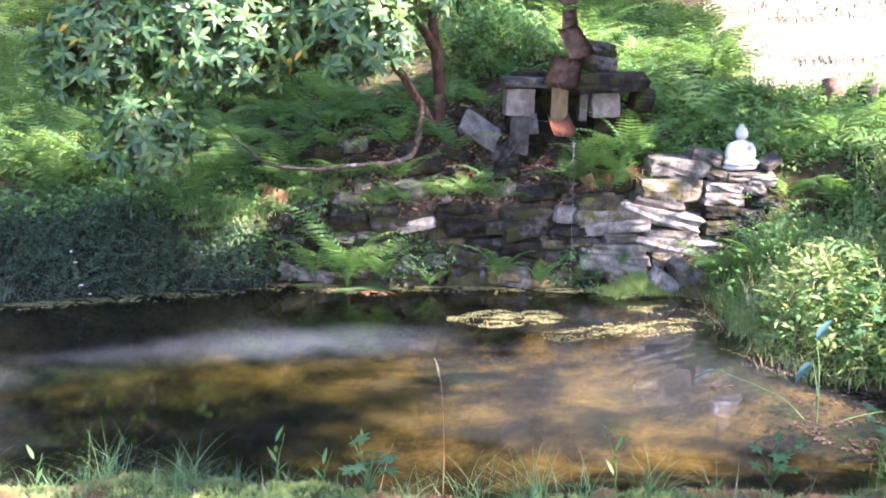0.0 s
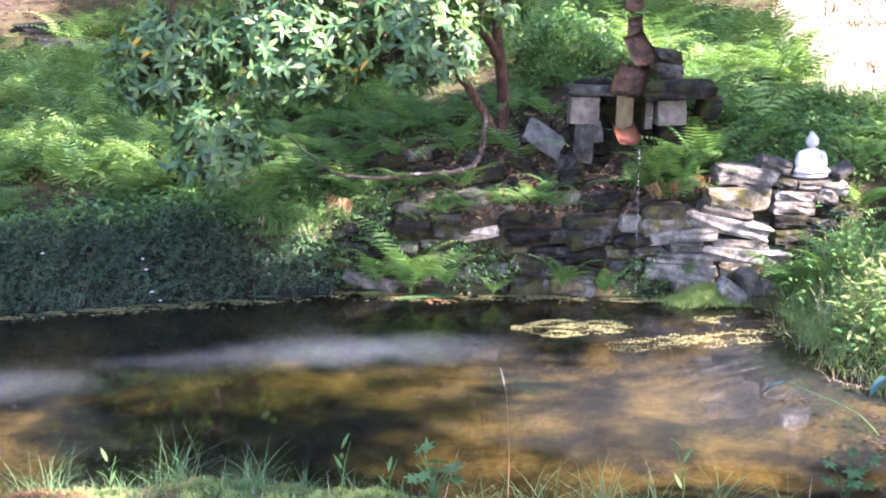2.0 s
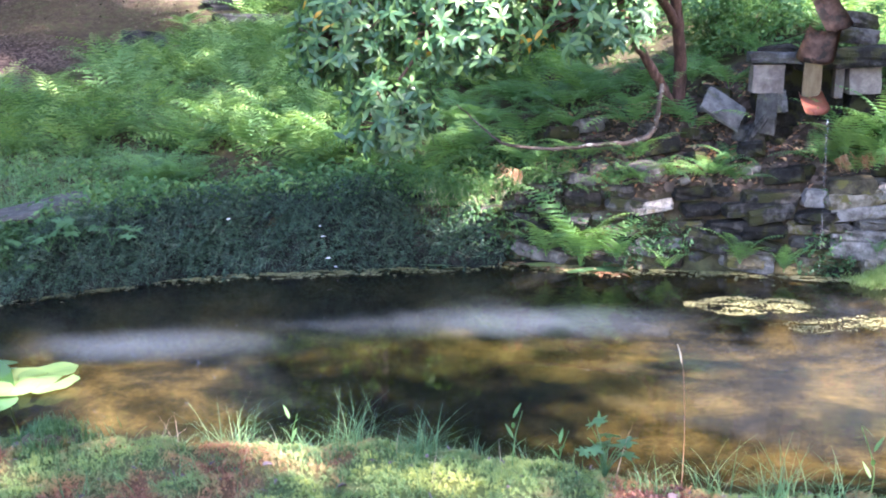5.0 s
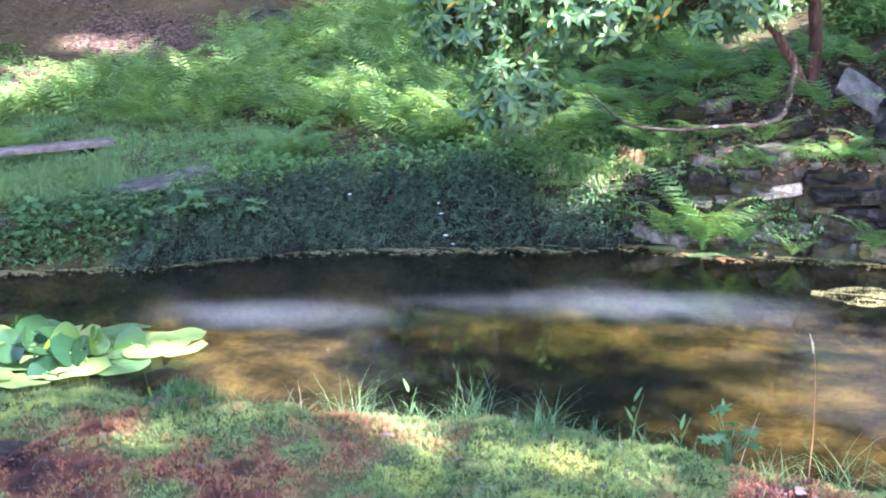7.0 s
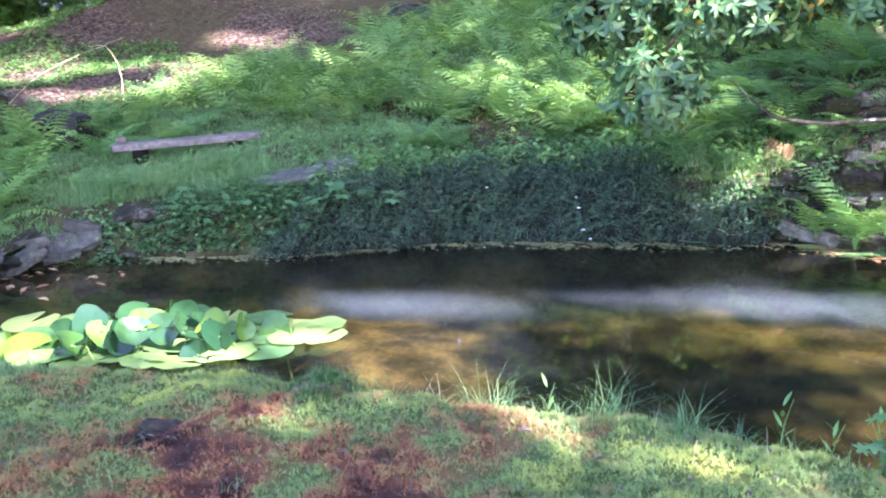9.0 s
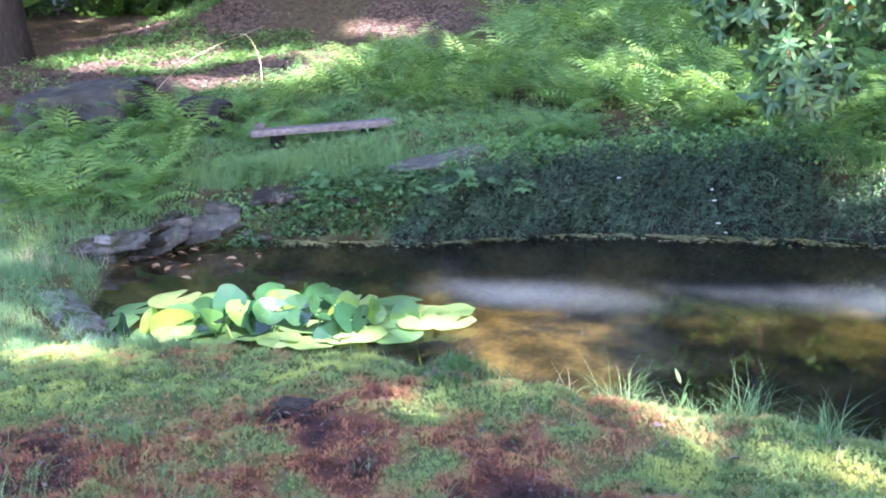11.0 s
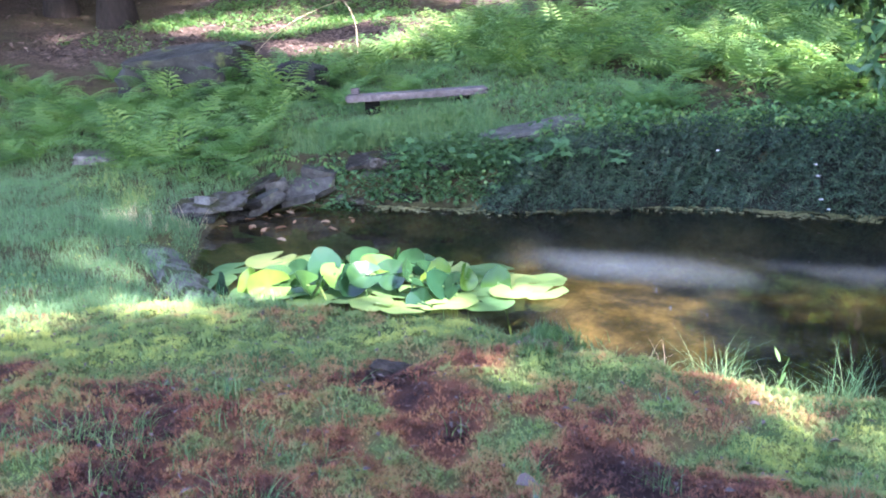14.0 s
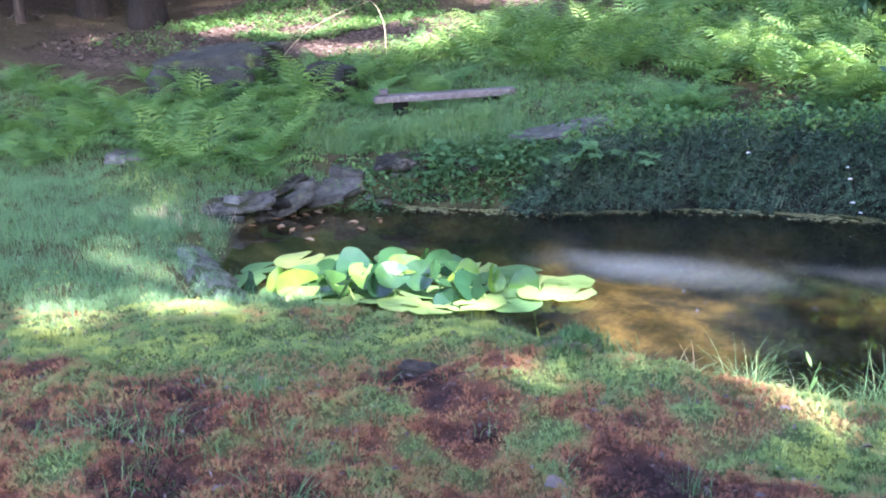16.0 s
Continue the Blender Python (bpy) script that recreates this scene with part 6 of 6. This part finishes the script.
thing("mossy_lump", stone_mesh("mossy_lump", M_BARK, 131, 0.6, 0.2, 7), "small dark weathered stump sunk in the moss", "stump", at=box_at(-2.77, 2.45, 0.262, 0.15, 0.09, 0.05, 0, 10, 30))
thing("mossy_lump", stone_mesh("mossy_lump", M_MOSSY, 133, 0.45, 0.12, 5), "rounded mossy hummock at the water's edge", "hummock", at=box_at(-2.42, 3.06, 0.23, 0.2, 0.15, 0.12, 0, 0, 10))
x, y = rng.normal(-2.42, 0.08, 260), rng.normal(3.06, 0.065, 260)
strew("hummock_moss", [tuft(7, 0.045, 0.014, 0.5) for _ in range(3)], x, y, M_DARKWEED, "short green tuft growing on the hummock", "grass", 0.8, 1.5, 0.4, z=0.21 + 0.09 * np.exp(-((x + 2.42) ** 2 + (y - 3.06) ** 2) / 0.012))
x, y = rng.uniform(-4.6, 1.2, 30), rng.uniform(1.5, 3.1, 30)
x, y = x[shore(x, y) > 0.2], y[shore(x, y) > 0.2]
n = len(x)
dl = [mesh_from("dead_leaf", *leaf_shape(0.06, 0.05, 0.6, 0.4), M_GREYLEAF, True), mesh_from("dead_leaf", *leaf_shape(0.075, 0.045, 0.5, 0.3), M_GREYLEAF, True), mesh_from("dead_leaf", *lobed(0.036, 3, 0.3), M_GREYLEAF, True)]
for k in range(n):
    thing("dead_leaf", dl[k % 3], "curled grey-brown dead leaf lying on moss", "leaf", "dead leaves", at=pose(x[k], y[k], on_ground(x[k], y[k]) + 0.03, rng.uniform(-25, 25), rng.uniform(-25, 25), rng.uniform(0, 360)) @ Matrix.Scale(rng.uniform(0.4, 0.8), 4))
thing("dead_leaf", dl[0], "large pale dead leaf lying on dark moss", "leaf", "dead leaves", at=pose(-1.88, 2.1, on_ground(-1.88, 2.1) + 0.035, 12, -10, 40) @ Matrix.Scale(1.3, 4))
# worn mortar edge at the grassy end
eu = np.linspace(0, 1, 30)
ecx, ecy = np.interp(eu, [0, 0.3, 0.65, 1], [-6.55, -5.9, -5.3, -4.45]), np.interp(eu, [0, 0.3, 0.65, 1], [3.56, 3.36, 3.14, 2.82])
EV = []
for k in range(30):
    wv = 0.02 * math.sin(k * 1.9) + 0.015 * math.sin(k * 0.7)
    EV.append([(ecx[k] + 0.11, ecy[k] + 0.15, -0.12), (ecx[k] + 0.08, ecy[k] + 0.10 + wv, 0.01), (ecx[k] + 0.03, ecy[k] + 0.05 + wv, 0.06 + wv * 0.5), (ecx[k] - 0.02, ecy[k] - 0.02 + wv * 0.6, 0.1 + wv * 0.3), (ecx[k] - 0.06 - wv, ecy[k] - 0.08, 0.115 + wv * 0.6), (ecx[k] - 0.1, ecy[k] - 0.14, 0.02)])
EV = np.array(EV)
i6, j6 = np.meshgrid(np.arange(29), np.arange(5), indexing="ij")
e0 = (i6 * 6 + j6).ravel()
thing("pond_curb", mesh_from("pond_curb", EV.reshape(-1, 3), np.stack([e0, e0 + 1, e0 + 7, e0 + 6], -1), M_MORTAR, True), "worn grey mortar edge sloping from grass to water", "curb")
n = 90
u = rng.random(n)
x, y = np.interp(u, eu, ecx) + rng.normal(-0.09, 0.05, n), np.interp(u, eu, ecy) + rng.normal(-0.1, 0.05, n)
strew("curb_grass", [tuft(9, 0.09, 0.03, 0.7, 3, (0.3, 1.3)) for _ in range(3)], x, y, M_LAWN, "short grass creeping over the mortar edge", "grass", 0.6, 1.3, 0.5, z=np.maximum(height(x, y), 0.09))
# white petals caught on the shrub
for x, y, z in [(-3.35, 6.72, 0.42), (-2.66, 6.86, 0.36), (-2.64, 6.83, 0.28), (-2.6, 6.8, 0.12), (-2.55, 6.84, 0.05)]:
    thing("petal", mesh_from("petal", *leaf_shape(0.1, 0.045, 0.3, 0.2), M_PLASTER, True), "white fallen petal caught on the dark shrub", "petal", "white petals", at=pose(x, y - 0.16, z, 30, -10, rng.uniform(-60, 60)) @ Matrix.Scale(rng.uniform(0.25, 0.55), 4))
# dry fern skirts and straw on the wall
DRYT = [mesh_from("dry_fronds", *tuft(40, 0.24, 0.05, 1.6), M_DRY) for _ in range(2)]
for k, (x, y, z, s, ry) in enumerate([(1.08, 7.14, 0.85, 0.9, 150), (1.22, 7.12, 0.86, 0.8, 165), (1.4, 7.1, 0.9, 0.8, 170), (-1.32, 7.2, 0.74, 0.7, 140), (-1.22, 7.2, 0.72, 0.7, 165), (-0.7, 7.06, 0.16, 0.6, 160)]):
    thing("dry_fronds", DRYT[k % 2], "withered tan fern fronds hanging over the stones", "dead fern", "dry fern skirts", at=pose(x, y, z, 12, ry, k * 50) @ Matrix.Scale(s * 0.7, 4))
x, y = np.append(rng.normal(1.45, 0.12, 1100), rng.uniform(1.9, 2.3, 500)), np.append(rng.normal(6.88, 0.06, 1100), rng.uniform(6.0, 6.8, 500))
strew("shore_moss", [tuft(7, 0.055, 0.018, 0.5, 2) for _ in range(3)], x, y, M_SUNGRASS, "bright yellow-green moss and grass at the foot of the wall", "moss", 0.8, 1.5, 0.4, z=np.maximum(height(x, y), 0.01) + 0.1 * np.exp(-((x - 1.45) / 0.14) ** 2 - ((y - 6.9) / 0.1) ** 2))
# leaf litter on the forest floor and behind the spring
n = 16000
x, y = rng.uniform(-17, -4, n), rng.uniform(5.5, 16, n)
d = shore(x, y)
keep = (d > 3.2) & (rng.random(n) < ss(3.2, 4.8, d + (vnoise(x, y, 0.7) - 0.5) * 2)) & (x + 0.12 * y < -4.6) & (rng.random(n) < 1 - 0.8 * ss(0.5, 0.7, vnoise(x, y, 0.9)))
strew("leaf_litter", LEAF_BIT, x[keep], y[keep], M_LITTER, "brown fallen leaves covering the forest floor", "leaf litter", 0.5, 1.15, 0.4, lift=0.015)
x, y = rng.uniform(-0.9, 1.1, 900), rng.uniform(7.2, 8.1, 900)
strew("spring_litter", LEAF_BIT, x, y, M_DRY, "dry leaves and bits of earth below the spring", "leaf litter", 0.4, 1.0, 0.6, lift=0.015)
n = 1500
x = rng.uniform(-5.75, -4.1, n)
y = np.interp(x, [-6.1, -5.5, -4.6, -4.1], [5.0, 5.3, 5.7, 6.15]) + rng.uniform(0.0, 0.55, n)
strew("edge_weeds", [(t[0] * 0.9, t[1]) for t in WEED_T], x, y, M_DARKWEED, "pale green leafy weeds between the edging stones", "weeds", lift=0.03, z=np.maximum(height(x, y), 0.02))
n = 1100
x, y = rng.uniform(-7.2, -5.2, n), rng.uniform(5.3, 6.3, n)
keep = (shore(x, y) > 0.55) & (y < 6.1 + 0.9 * (x + 6.05))
u, v = rng.uniform(-0.65, 0.65, 140), rng.uniform(0.08, 0.35, 140)
x, y = np.append(x[keep], -6.05 + 0.73 * u + 0.68 * v), np.append(y[keep], 6.25 + 0.68 * u - 0.73 * v)
strew("bench_grass", LONG_T, x, y, M_GRASS, "longer grass in front of the bench", "grass", 0.6, 1.05)
n = 6500
x, y = rng.uniform(3.1, 8.0, n), rng.uniform(9.2, 15, n)
x = np.maximum(x, 3.0 + 0.16 * (y - 9.3) + 0.4 * rng.random(n))
strew("dry_grass", [tuft(6, 0.11, 0.08, 2.8, 2) for _ in range(3)], x, y, M_PALE_GRASS, "dry grass on the open slope, paled to glare in the sun", "grass", 0.7, 1.3)
n = 42
x = rng.uniform(-2.1, 1.5, n)
y = np.interp(x, [-2.1, -1.2, 0.1, 0.8, 1.5], [3.3, 3.42, 3.25, 3.35, 3.6]) - np.abs(rng.normal(0, 0.12, n))
strew("crest_grass", [tuft(9, 0.2, 0.03, 0.55, 5, (0.3, 1.3)) for _ in range(4)], x, y, M_GRASS, "thin arching grass along the crest of the near bank", "grass", 0.35, 0.8)
n = 3200
x, y = rng.uniform(-4.2, 1.9, n), rng.uniform(2.4, 3.5, n)
d = shore(x, y)
keep = (d > 0.01) & (d < 0.5) & (rng.random(n) < 0.2 + 0.8 * vnoise(x, y, 2.6))
strew("crest_turf", [tuft(9, 0.055, 0.022, 0.45, 2) for _ in range(4)], x[keep], y[keep], M_GRASS, "fine soft grass growing through the moss at the crest", "grass", 0.6, 1.2)
x, y = rng.uniform(-6.9, -6.1, 26), rng.uniform(3.5, 4.0, 26)
strew("edge_stems", [tuft(5, 0.3, 0.03, 0.8) for _ in range(3)], x, y, M_STRAW, "pale dry stems and weeds beside the edging stones", "weeds", 0.35, 0.8)
x2, y2 = rng.uniform(-2.0, 1.5, 30), rng.uniform(2.9, 3.35, 30)
strew("dry_stems", [tuft(2, 0.24, 0.03, 0.5) for _ in range(4)], x2, y2, M_STRAW, "thin dry grass stems on the near bank", "grass", 0.5, 1.1)
n = 2800
x, y = rng.uniform(1.4, 4.4, n), rng.uniform(6.75, 9.4, n)
near_wall = (y > 7.3) | (x > 2.6) | ((x > 2.3) & (y > 7.05))
x, y = x[near_wall], y[near_wall]
strew("slope_weeds", WEED_T, x, y, M_WEED, "leafy weeds on the slope behind the stone ledge", "weeds")
n = 1500
x, y = rng.uniform(-5.5, 1.8, n), rng.uniform(1.1, 3.3, n)
x, y = x[shore(x, y) > 0.08], y[shore(x, y) > 0.08]
strew("bank_bits", [leaf_shape(0.03, 0.006, 0.1, 0.3, 1), leaf_shape(0.022, 0.012, 0.3, 0.2, 1)], x, y, M_GREYLEAF, "tiny dry twigs and leaf bits strewn over the moss", "litter", 0.6, 1.6, 0.5, lift=0.03)
n = 260
x, y = rng.uniform(1.8, 3.6, n), rng.uniform(4.6, 6.9, n)
keep = (shore(x, y) > 0.03) & ~((y > 6.2) & (x < 2.2))
strew("pale_stems", [tuft(8, 0.3, 0.05, 0.7) for _ in range(3)], x[keep], y[keep], M_STRAW, "pale dry stems among the long grass", "grass", 0.6, 1.2)
n = 5000
ang, rad = np.radians(rng.uniform(-75, 120, n)), rng.uniform(19, 23, n)
ux, uy = -2 - rad * np.sin(ang), 4 + rad * np.cos(ang)
strew("undergrowth", [spray(22, 0.13, 0.07, 0.8) for _ in range(3)], ux, uy, M_CANOPY, "dark undergrowth at the edge of the woods", "undergrowth", 0.8, 1.6, 0.6, z=height(ux, uy) + rng.random(n) ** 1.3 * 3.5)
# woods beyond
n = 10500
ang, rad = np.radians(rng.uniform(-75, 120, n)), rng.uniform(19, 27, n)
wx_, wy_ = -2 - rad * np.sin(ang), 4 + rad * np.cos(ang)
wz_ = height(wx_, wy_) + 0.3 + rng.random(n) * 19
BIG = [spray(12, 0.6, 0.36, 1.3) for _ in range(3)]
strew("far_woods", BIG, wx_, wy_, M_CANOPY, "dark leafy woods closing the view uphill", "woods", 0.8, 1.5, 0.6, z=wz_)

# mossy ground and seedlings at the forest edge
n = 900
x, y = rng.uniform(-12.5, -7.0, n), rng.uniform(6.3, 10.0, n)
keep = (shore(x, y) > 2.6) & (vnoise(x, y, 1.1) > 0.62)
strew("forest_seedlings", [(t[0] * 0.9, t[1]) for t in WEED_T], x[keep], y[keep], M_WEED, "yellow-green moss and seedlings on the forest floor", "seedlings", 0.7, 1.5)
n = 5200
x, y = rng.uniform(-13.2, -8.6, n), rng.uniform(7.7, 11.6, n)
keep = (shore(x, y) > 2.8) & (vnoise(x, y, 1.3) > 0.52) & (rng.random(n) < 0.7)
strew("forest_moss", [plant_template(9, 0.06, 0.02, 0.07) for _ in range(3)], x[keep], y[keep], M_WEED, "bright moss and small ferns on the forest mound", "moss", 0.7, 1.5)
# weeds between the edging stones and the hedge, clumps coloured as sunlit on the grassy end
n = 90
x, y = rng.normal(-5.95, 0.16, n), rng.normal(5.15, 0.12, n)
strew("edge_weeds", WEED_T, x, y, M_DARKWEED, "small leafy weeds between the edging stones", "weeds", 0.6, 1.2, 0.5)
n = 26
x, y = np.concatenate([rng.normal(-6.95, 0.16, n), rng.normal(-7.5, 0.2, n)]), np.concatenate([rng.normal(3.85, 0.1, n), rng.normal(3.95, 0.12, n)])
strew("rank_grass", [tuft(10, 0.2, 0.04, 0.6, 4, (0.2, 1.0)) for _ in range(2)] + [plant_template(14, 0.05, 0.016, 0.18)], x, y, M_SUNGRASS, "taller weeds standing in the lawn by the pond, in a painted sunlit green", "weeds", 0.6, 1.2)
# tangle of broad weeds at the sunny end of the pond
n = 1500
x, y = rng.uniform(1.75, 3.2, n), rng.uniform(4.6, 6.6, n)
d = shore(x, y)
keep = (d > 0.03) & (d < 1.1) & ~((y > 6.0) & (x < 2.3)) & (rng.random(n) < 0.25 + 0.8 * vnoise(x, y, 2.2))
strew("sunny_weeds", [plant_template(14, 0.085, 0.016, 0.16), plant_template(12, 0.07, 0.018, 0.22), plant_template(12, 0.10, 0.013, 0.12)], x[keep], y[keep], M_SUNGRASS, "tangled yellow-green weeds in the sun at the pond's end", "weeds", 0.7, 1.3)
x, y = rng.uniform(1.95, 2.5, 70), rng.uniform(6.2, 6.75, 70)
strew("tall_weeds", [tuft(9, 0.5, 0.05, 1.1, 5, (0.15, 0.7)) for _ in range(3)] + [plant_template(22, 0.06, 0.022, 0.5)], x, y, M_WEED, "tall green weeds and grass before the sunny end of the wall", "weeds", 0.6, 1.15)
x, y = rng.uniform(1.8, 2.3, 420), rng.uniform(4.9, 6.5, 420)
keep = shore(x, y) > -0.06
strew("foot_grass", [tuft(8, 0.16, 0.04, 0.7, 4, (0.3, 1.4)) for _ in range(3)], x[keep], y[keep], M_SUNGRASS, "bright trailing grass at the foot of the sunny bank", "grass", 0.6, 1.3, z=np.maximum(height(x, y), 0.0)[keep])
x, y = rng.uniform(1.85, 2.3, 40), rng.uniform(5.0, 6.4, 40)
strew("sunwashed_stems", [tuft(6, 0.2, 0.06, 0.4, 4, (0.8, 1.8)) for _ in range(3)], x, y, M_STRAW, "dry stems trailing over the water, coloured pale as if sun-washed", "grass", 0.6, 1.2, z=np.maximum(height(x, y), 0.0))
n = 260
x = rng.uniform(-2.0, -0.75, n)
y = np.interp(x, [-2.0, -1.35, -0.75], [7.12, 7.26, 7.18]) + rng.uniform(-0.05, 0.4, n)
strew("ledge_grass", [tuft(9, 0.13, 0.04, 0.7, 4, (0.4, 1.5)) for _ in range(2)] + [plant_template(12, 0.045, 0.018, 0.1)], x, y, M_WEED, "grass and small plants over the end of the stone wall", "grass", 0.6, 1.3, z=np.maximum(height(x, y), 0.3 + 0.3 * rng.random(n)))
x = rng.uniform(-1.9, -0.8, 46)
y = np.interp(x, [-2.0, -1.35, -0.75], [7.1, 7.2, 7.12]) + rng.uniform(-0.05, 0.3, 46)
strew("ledge_straw", [tuft(8, 0.16, 0.05, 0.6, 4, (0.6, 1.6)) for _ in range(3)], x, y, M_STRAW, "dry straw hanging over the end of the wall", "dry grass", 0.5, 1.1, z=np.maximum(height(x, y), 0.25 + 0.35 * rng.random(46)))
# small plants rooted in the wall face and more flat stones at the far end
n = 620
x = rng.uniform(-1.8, 1.2, n)
zz = rng.random(n) * np.interp(x, [-1.8, -0.9, 0.9, 1.3, 2.5], [0.4, 0.6, 0.5, 0.7, 0.8])
keep = vnoise(x, zz * 3, 2.5) > 0.52
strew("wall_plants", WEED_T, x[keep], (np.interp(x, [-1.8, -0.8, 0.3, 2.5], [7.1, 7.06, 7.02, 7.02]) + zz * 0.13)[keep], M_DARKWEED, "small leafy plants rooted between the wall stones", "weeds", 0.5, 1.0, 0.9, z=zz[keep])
ge = np.random.default_rng(31)
for k in range(9):
    u = 0.3 + 0.7 * ge.random()
    x = float(np.interp(u, [0, 0.25, 0.5, 0.75, 1], [-6.12, -6.38, -6.3, -5.95, -5.0])) + ge.normal(0, 0.09)
    y = float(np.interp(u, [0, 0.25, 0.5, 0.75, 1], [3.6, 4.1, 4.7, 5.25, 5.65])) + ge.normal(0, 0.09)
    s = ge.uniform(0.12, 0.36)
    thing("edging_stone", ST_SLATE[k % 4] if k % 3 else ST_DARK[k % 7], "flat dark split stone stacked at the water's edge", "stone", "edging stones", at=box_at(x, y, max(on_ground(x, y), 0.02) + 0.03 + 0.07 * ge.random(), s, s * 0.65, ge.uniform(0.045, 0.1), ge.uniform(-12, 12), ge.uniform(-14, 14), ge.uniform(0, 180)))

# loose stones on the rubble bank
g2 = np.random.default_rng(12)
for k in range(34):
    x = g2.uniform(-1.2, 0.95)
    y = 7.25 + g2.random() ** 1.5 * 0.7
    s = g2.uniform(0.07, 0.2)
    thing("loose_stone", (ST_DARK + ST_LIGHT)[int(g2.integers(0, 10))], "loose rough stone on the rubble bank", "stone", "rubble stones", at=box_at(x, y, on_ground(x, y) + s * 0.12, s * 1.4, s, s * 0.6, g2.uniform(-15, 15), g2.uniform(-15, 15), g2.uniform(0, 180)))
for x, y, z, sx, sz, ry in [(1.62, 6.88, 0.1, 0.2, 0.12, 35), (1.75, 6.9, 0.16, 0.12, 0.2, -20), (1.95, 6.92, 0.1, 0.25, 0.16, 5), (3.9, 5.6, 0.75, 0.5, 0.3, 10)]:
    thing("loose_stone", ST_LIGHT[int(g2.integers(0, 7))], "loose stone leaning at the foot of the wall", "stone", "rubble stones", at=box_at(x, y, z, sx, 0.18, sz, 5, ry, 10))

# ---- dry-stone wall at the spring, stone by stone ----
wall = tagged(new("wall_north"), "low dry-stone retaining wall of split slabs with moss", "wall", kind="structure")
wall.location = (0.5, 7.1, 0)
WI = Matrix.Translation((-0.5, -7.1, 0))
g3 = np.random.default_rng(5)


def wall_line(x):
    return float(np.interp(x, [-1.8, -1.35, -0.8, 0.3, 1.27, 2.6], [7.14, 7.2, 7.12, 7.08, 7.06, 7.08]))


def wall_top(x):
    return float(np.interp(x, [-1.8, -1.3, -0.9, -0.4, 0.9, 1.05, 1.3, 1.5, 2.6], [0.3, 0.5, 0.68, 0.6, 0.57, 0.68, 0.78, 0.87, 0.86]))


for x0, x1, back in ((-1.85, -1.05, 0), (-1.05, -0.3, 0), (-0.3, 0.4, 0), (0.4, 1.0, 0), (1.0, 1.65, 0.13), (1.65, 2.6, 0.13)):
    z = -0.1 + g3.random() * 0.03
    while z < 0.86:
        t_row = g3.uniform(0.05, 0.14) if x0 < 0.9 else g3.uniform(0.07, 0.15)
        x = x0 + g3.uniform(-0.12, 0.05)
        while x < x1 - 0.05:
            L = g3.uniform(0.16, 0.42) if x < 0.9 else g3.uniform(0.24, 0.6)
            c = x + L / 2
            if z + t_row * 0.6 < wall_top(c) and g3.random() > 0.07:
                r = g3.random()
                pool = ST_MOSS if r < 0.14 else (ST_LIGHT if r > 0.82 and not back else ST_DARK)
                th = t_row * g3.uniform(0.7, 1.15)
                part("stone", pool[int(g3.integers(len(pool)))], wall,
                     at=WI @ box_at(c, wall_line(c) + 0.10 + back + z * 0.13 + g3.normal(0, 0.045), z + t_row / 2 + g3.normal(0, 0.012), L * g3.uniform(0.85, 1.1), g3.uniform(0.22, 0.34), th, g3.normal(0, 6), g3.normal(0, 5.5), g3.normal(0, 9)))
            x += L + g3.uniform(0.0, 0.03)
        z += t_row
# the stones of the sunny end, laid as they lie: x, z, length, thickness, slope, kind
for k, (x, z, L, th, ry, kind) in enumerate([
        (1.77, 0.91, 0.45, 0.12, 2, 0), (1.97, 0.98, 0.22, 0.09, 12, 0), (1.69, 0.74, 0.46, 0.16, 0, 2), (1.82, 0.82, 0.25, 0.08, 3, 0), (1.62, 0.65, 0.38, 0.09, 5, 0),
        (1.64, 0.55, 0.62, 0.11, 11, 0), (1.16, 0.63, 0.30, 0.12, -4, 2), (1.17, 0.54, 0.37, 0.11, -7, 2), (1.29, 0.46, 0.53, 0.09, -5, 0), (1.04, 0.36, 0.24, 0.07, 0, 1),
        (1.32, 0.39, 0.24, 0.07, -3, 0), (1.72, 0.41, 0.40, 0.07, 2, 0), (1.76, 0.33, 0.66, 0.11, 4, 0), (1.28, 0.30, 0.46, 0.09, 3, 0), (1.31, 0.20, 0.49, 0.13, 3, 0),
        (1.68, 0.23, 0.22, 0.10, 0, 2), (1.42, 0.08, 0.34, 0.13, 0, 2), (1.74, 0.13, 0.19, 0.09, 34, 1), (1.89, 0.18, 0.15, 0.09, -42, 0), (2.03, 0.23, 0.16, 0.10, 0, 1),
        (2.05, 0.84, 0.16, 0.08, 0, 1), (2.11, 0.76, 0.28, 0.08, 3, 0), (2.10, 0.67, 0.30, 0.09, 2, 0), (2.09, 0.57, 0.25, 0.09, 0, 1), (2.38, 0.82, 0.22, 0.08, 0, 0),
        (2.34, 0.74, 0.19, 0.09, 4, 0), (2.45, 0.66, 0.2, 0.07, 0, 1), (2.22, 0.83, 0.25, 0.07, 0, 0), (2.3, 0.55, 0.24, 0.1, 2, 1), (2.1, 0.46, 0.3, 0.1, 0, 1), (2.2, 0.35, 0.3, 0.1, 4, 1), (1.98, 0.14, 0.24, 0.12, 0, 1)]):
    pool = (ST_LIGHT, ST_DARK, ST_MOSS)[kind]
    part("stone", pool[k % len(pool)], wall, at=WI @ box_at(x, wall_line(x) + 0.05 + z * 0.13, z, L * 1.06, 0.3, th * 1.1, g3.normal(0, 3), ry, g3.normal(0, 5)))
thing("loose_stone", ST_LIGHT[2], "pale flat stone leaning beside the statue", "stone", "rubble stones", at=box_at(2.46, 7.2, 0.94, 0.15, 0.12, 0.06, 20, -28, 20))
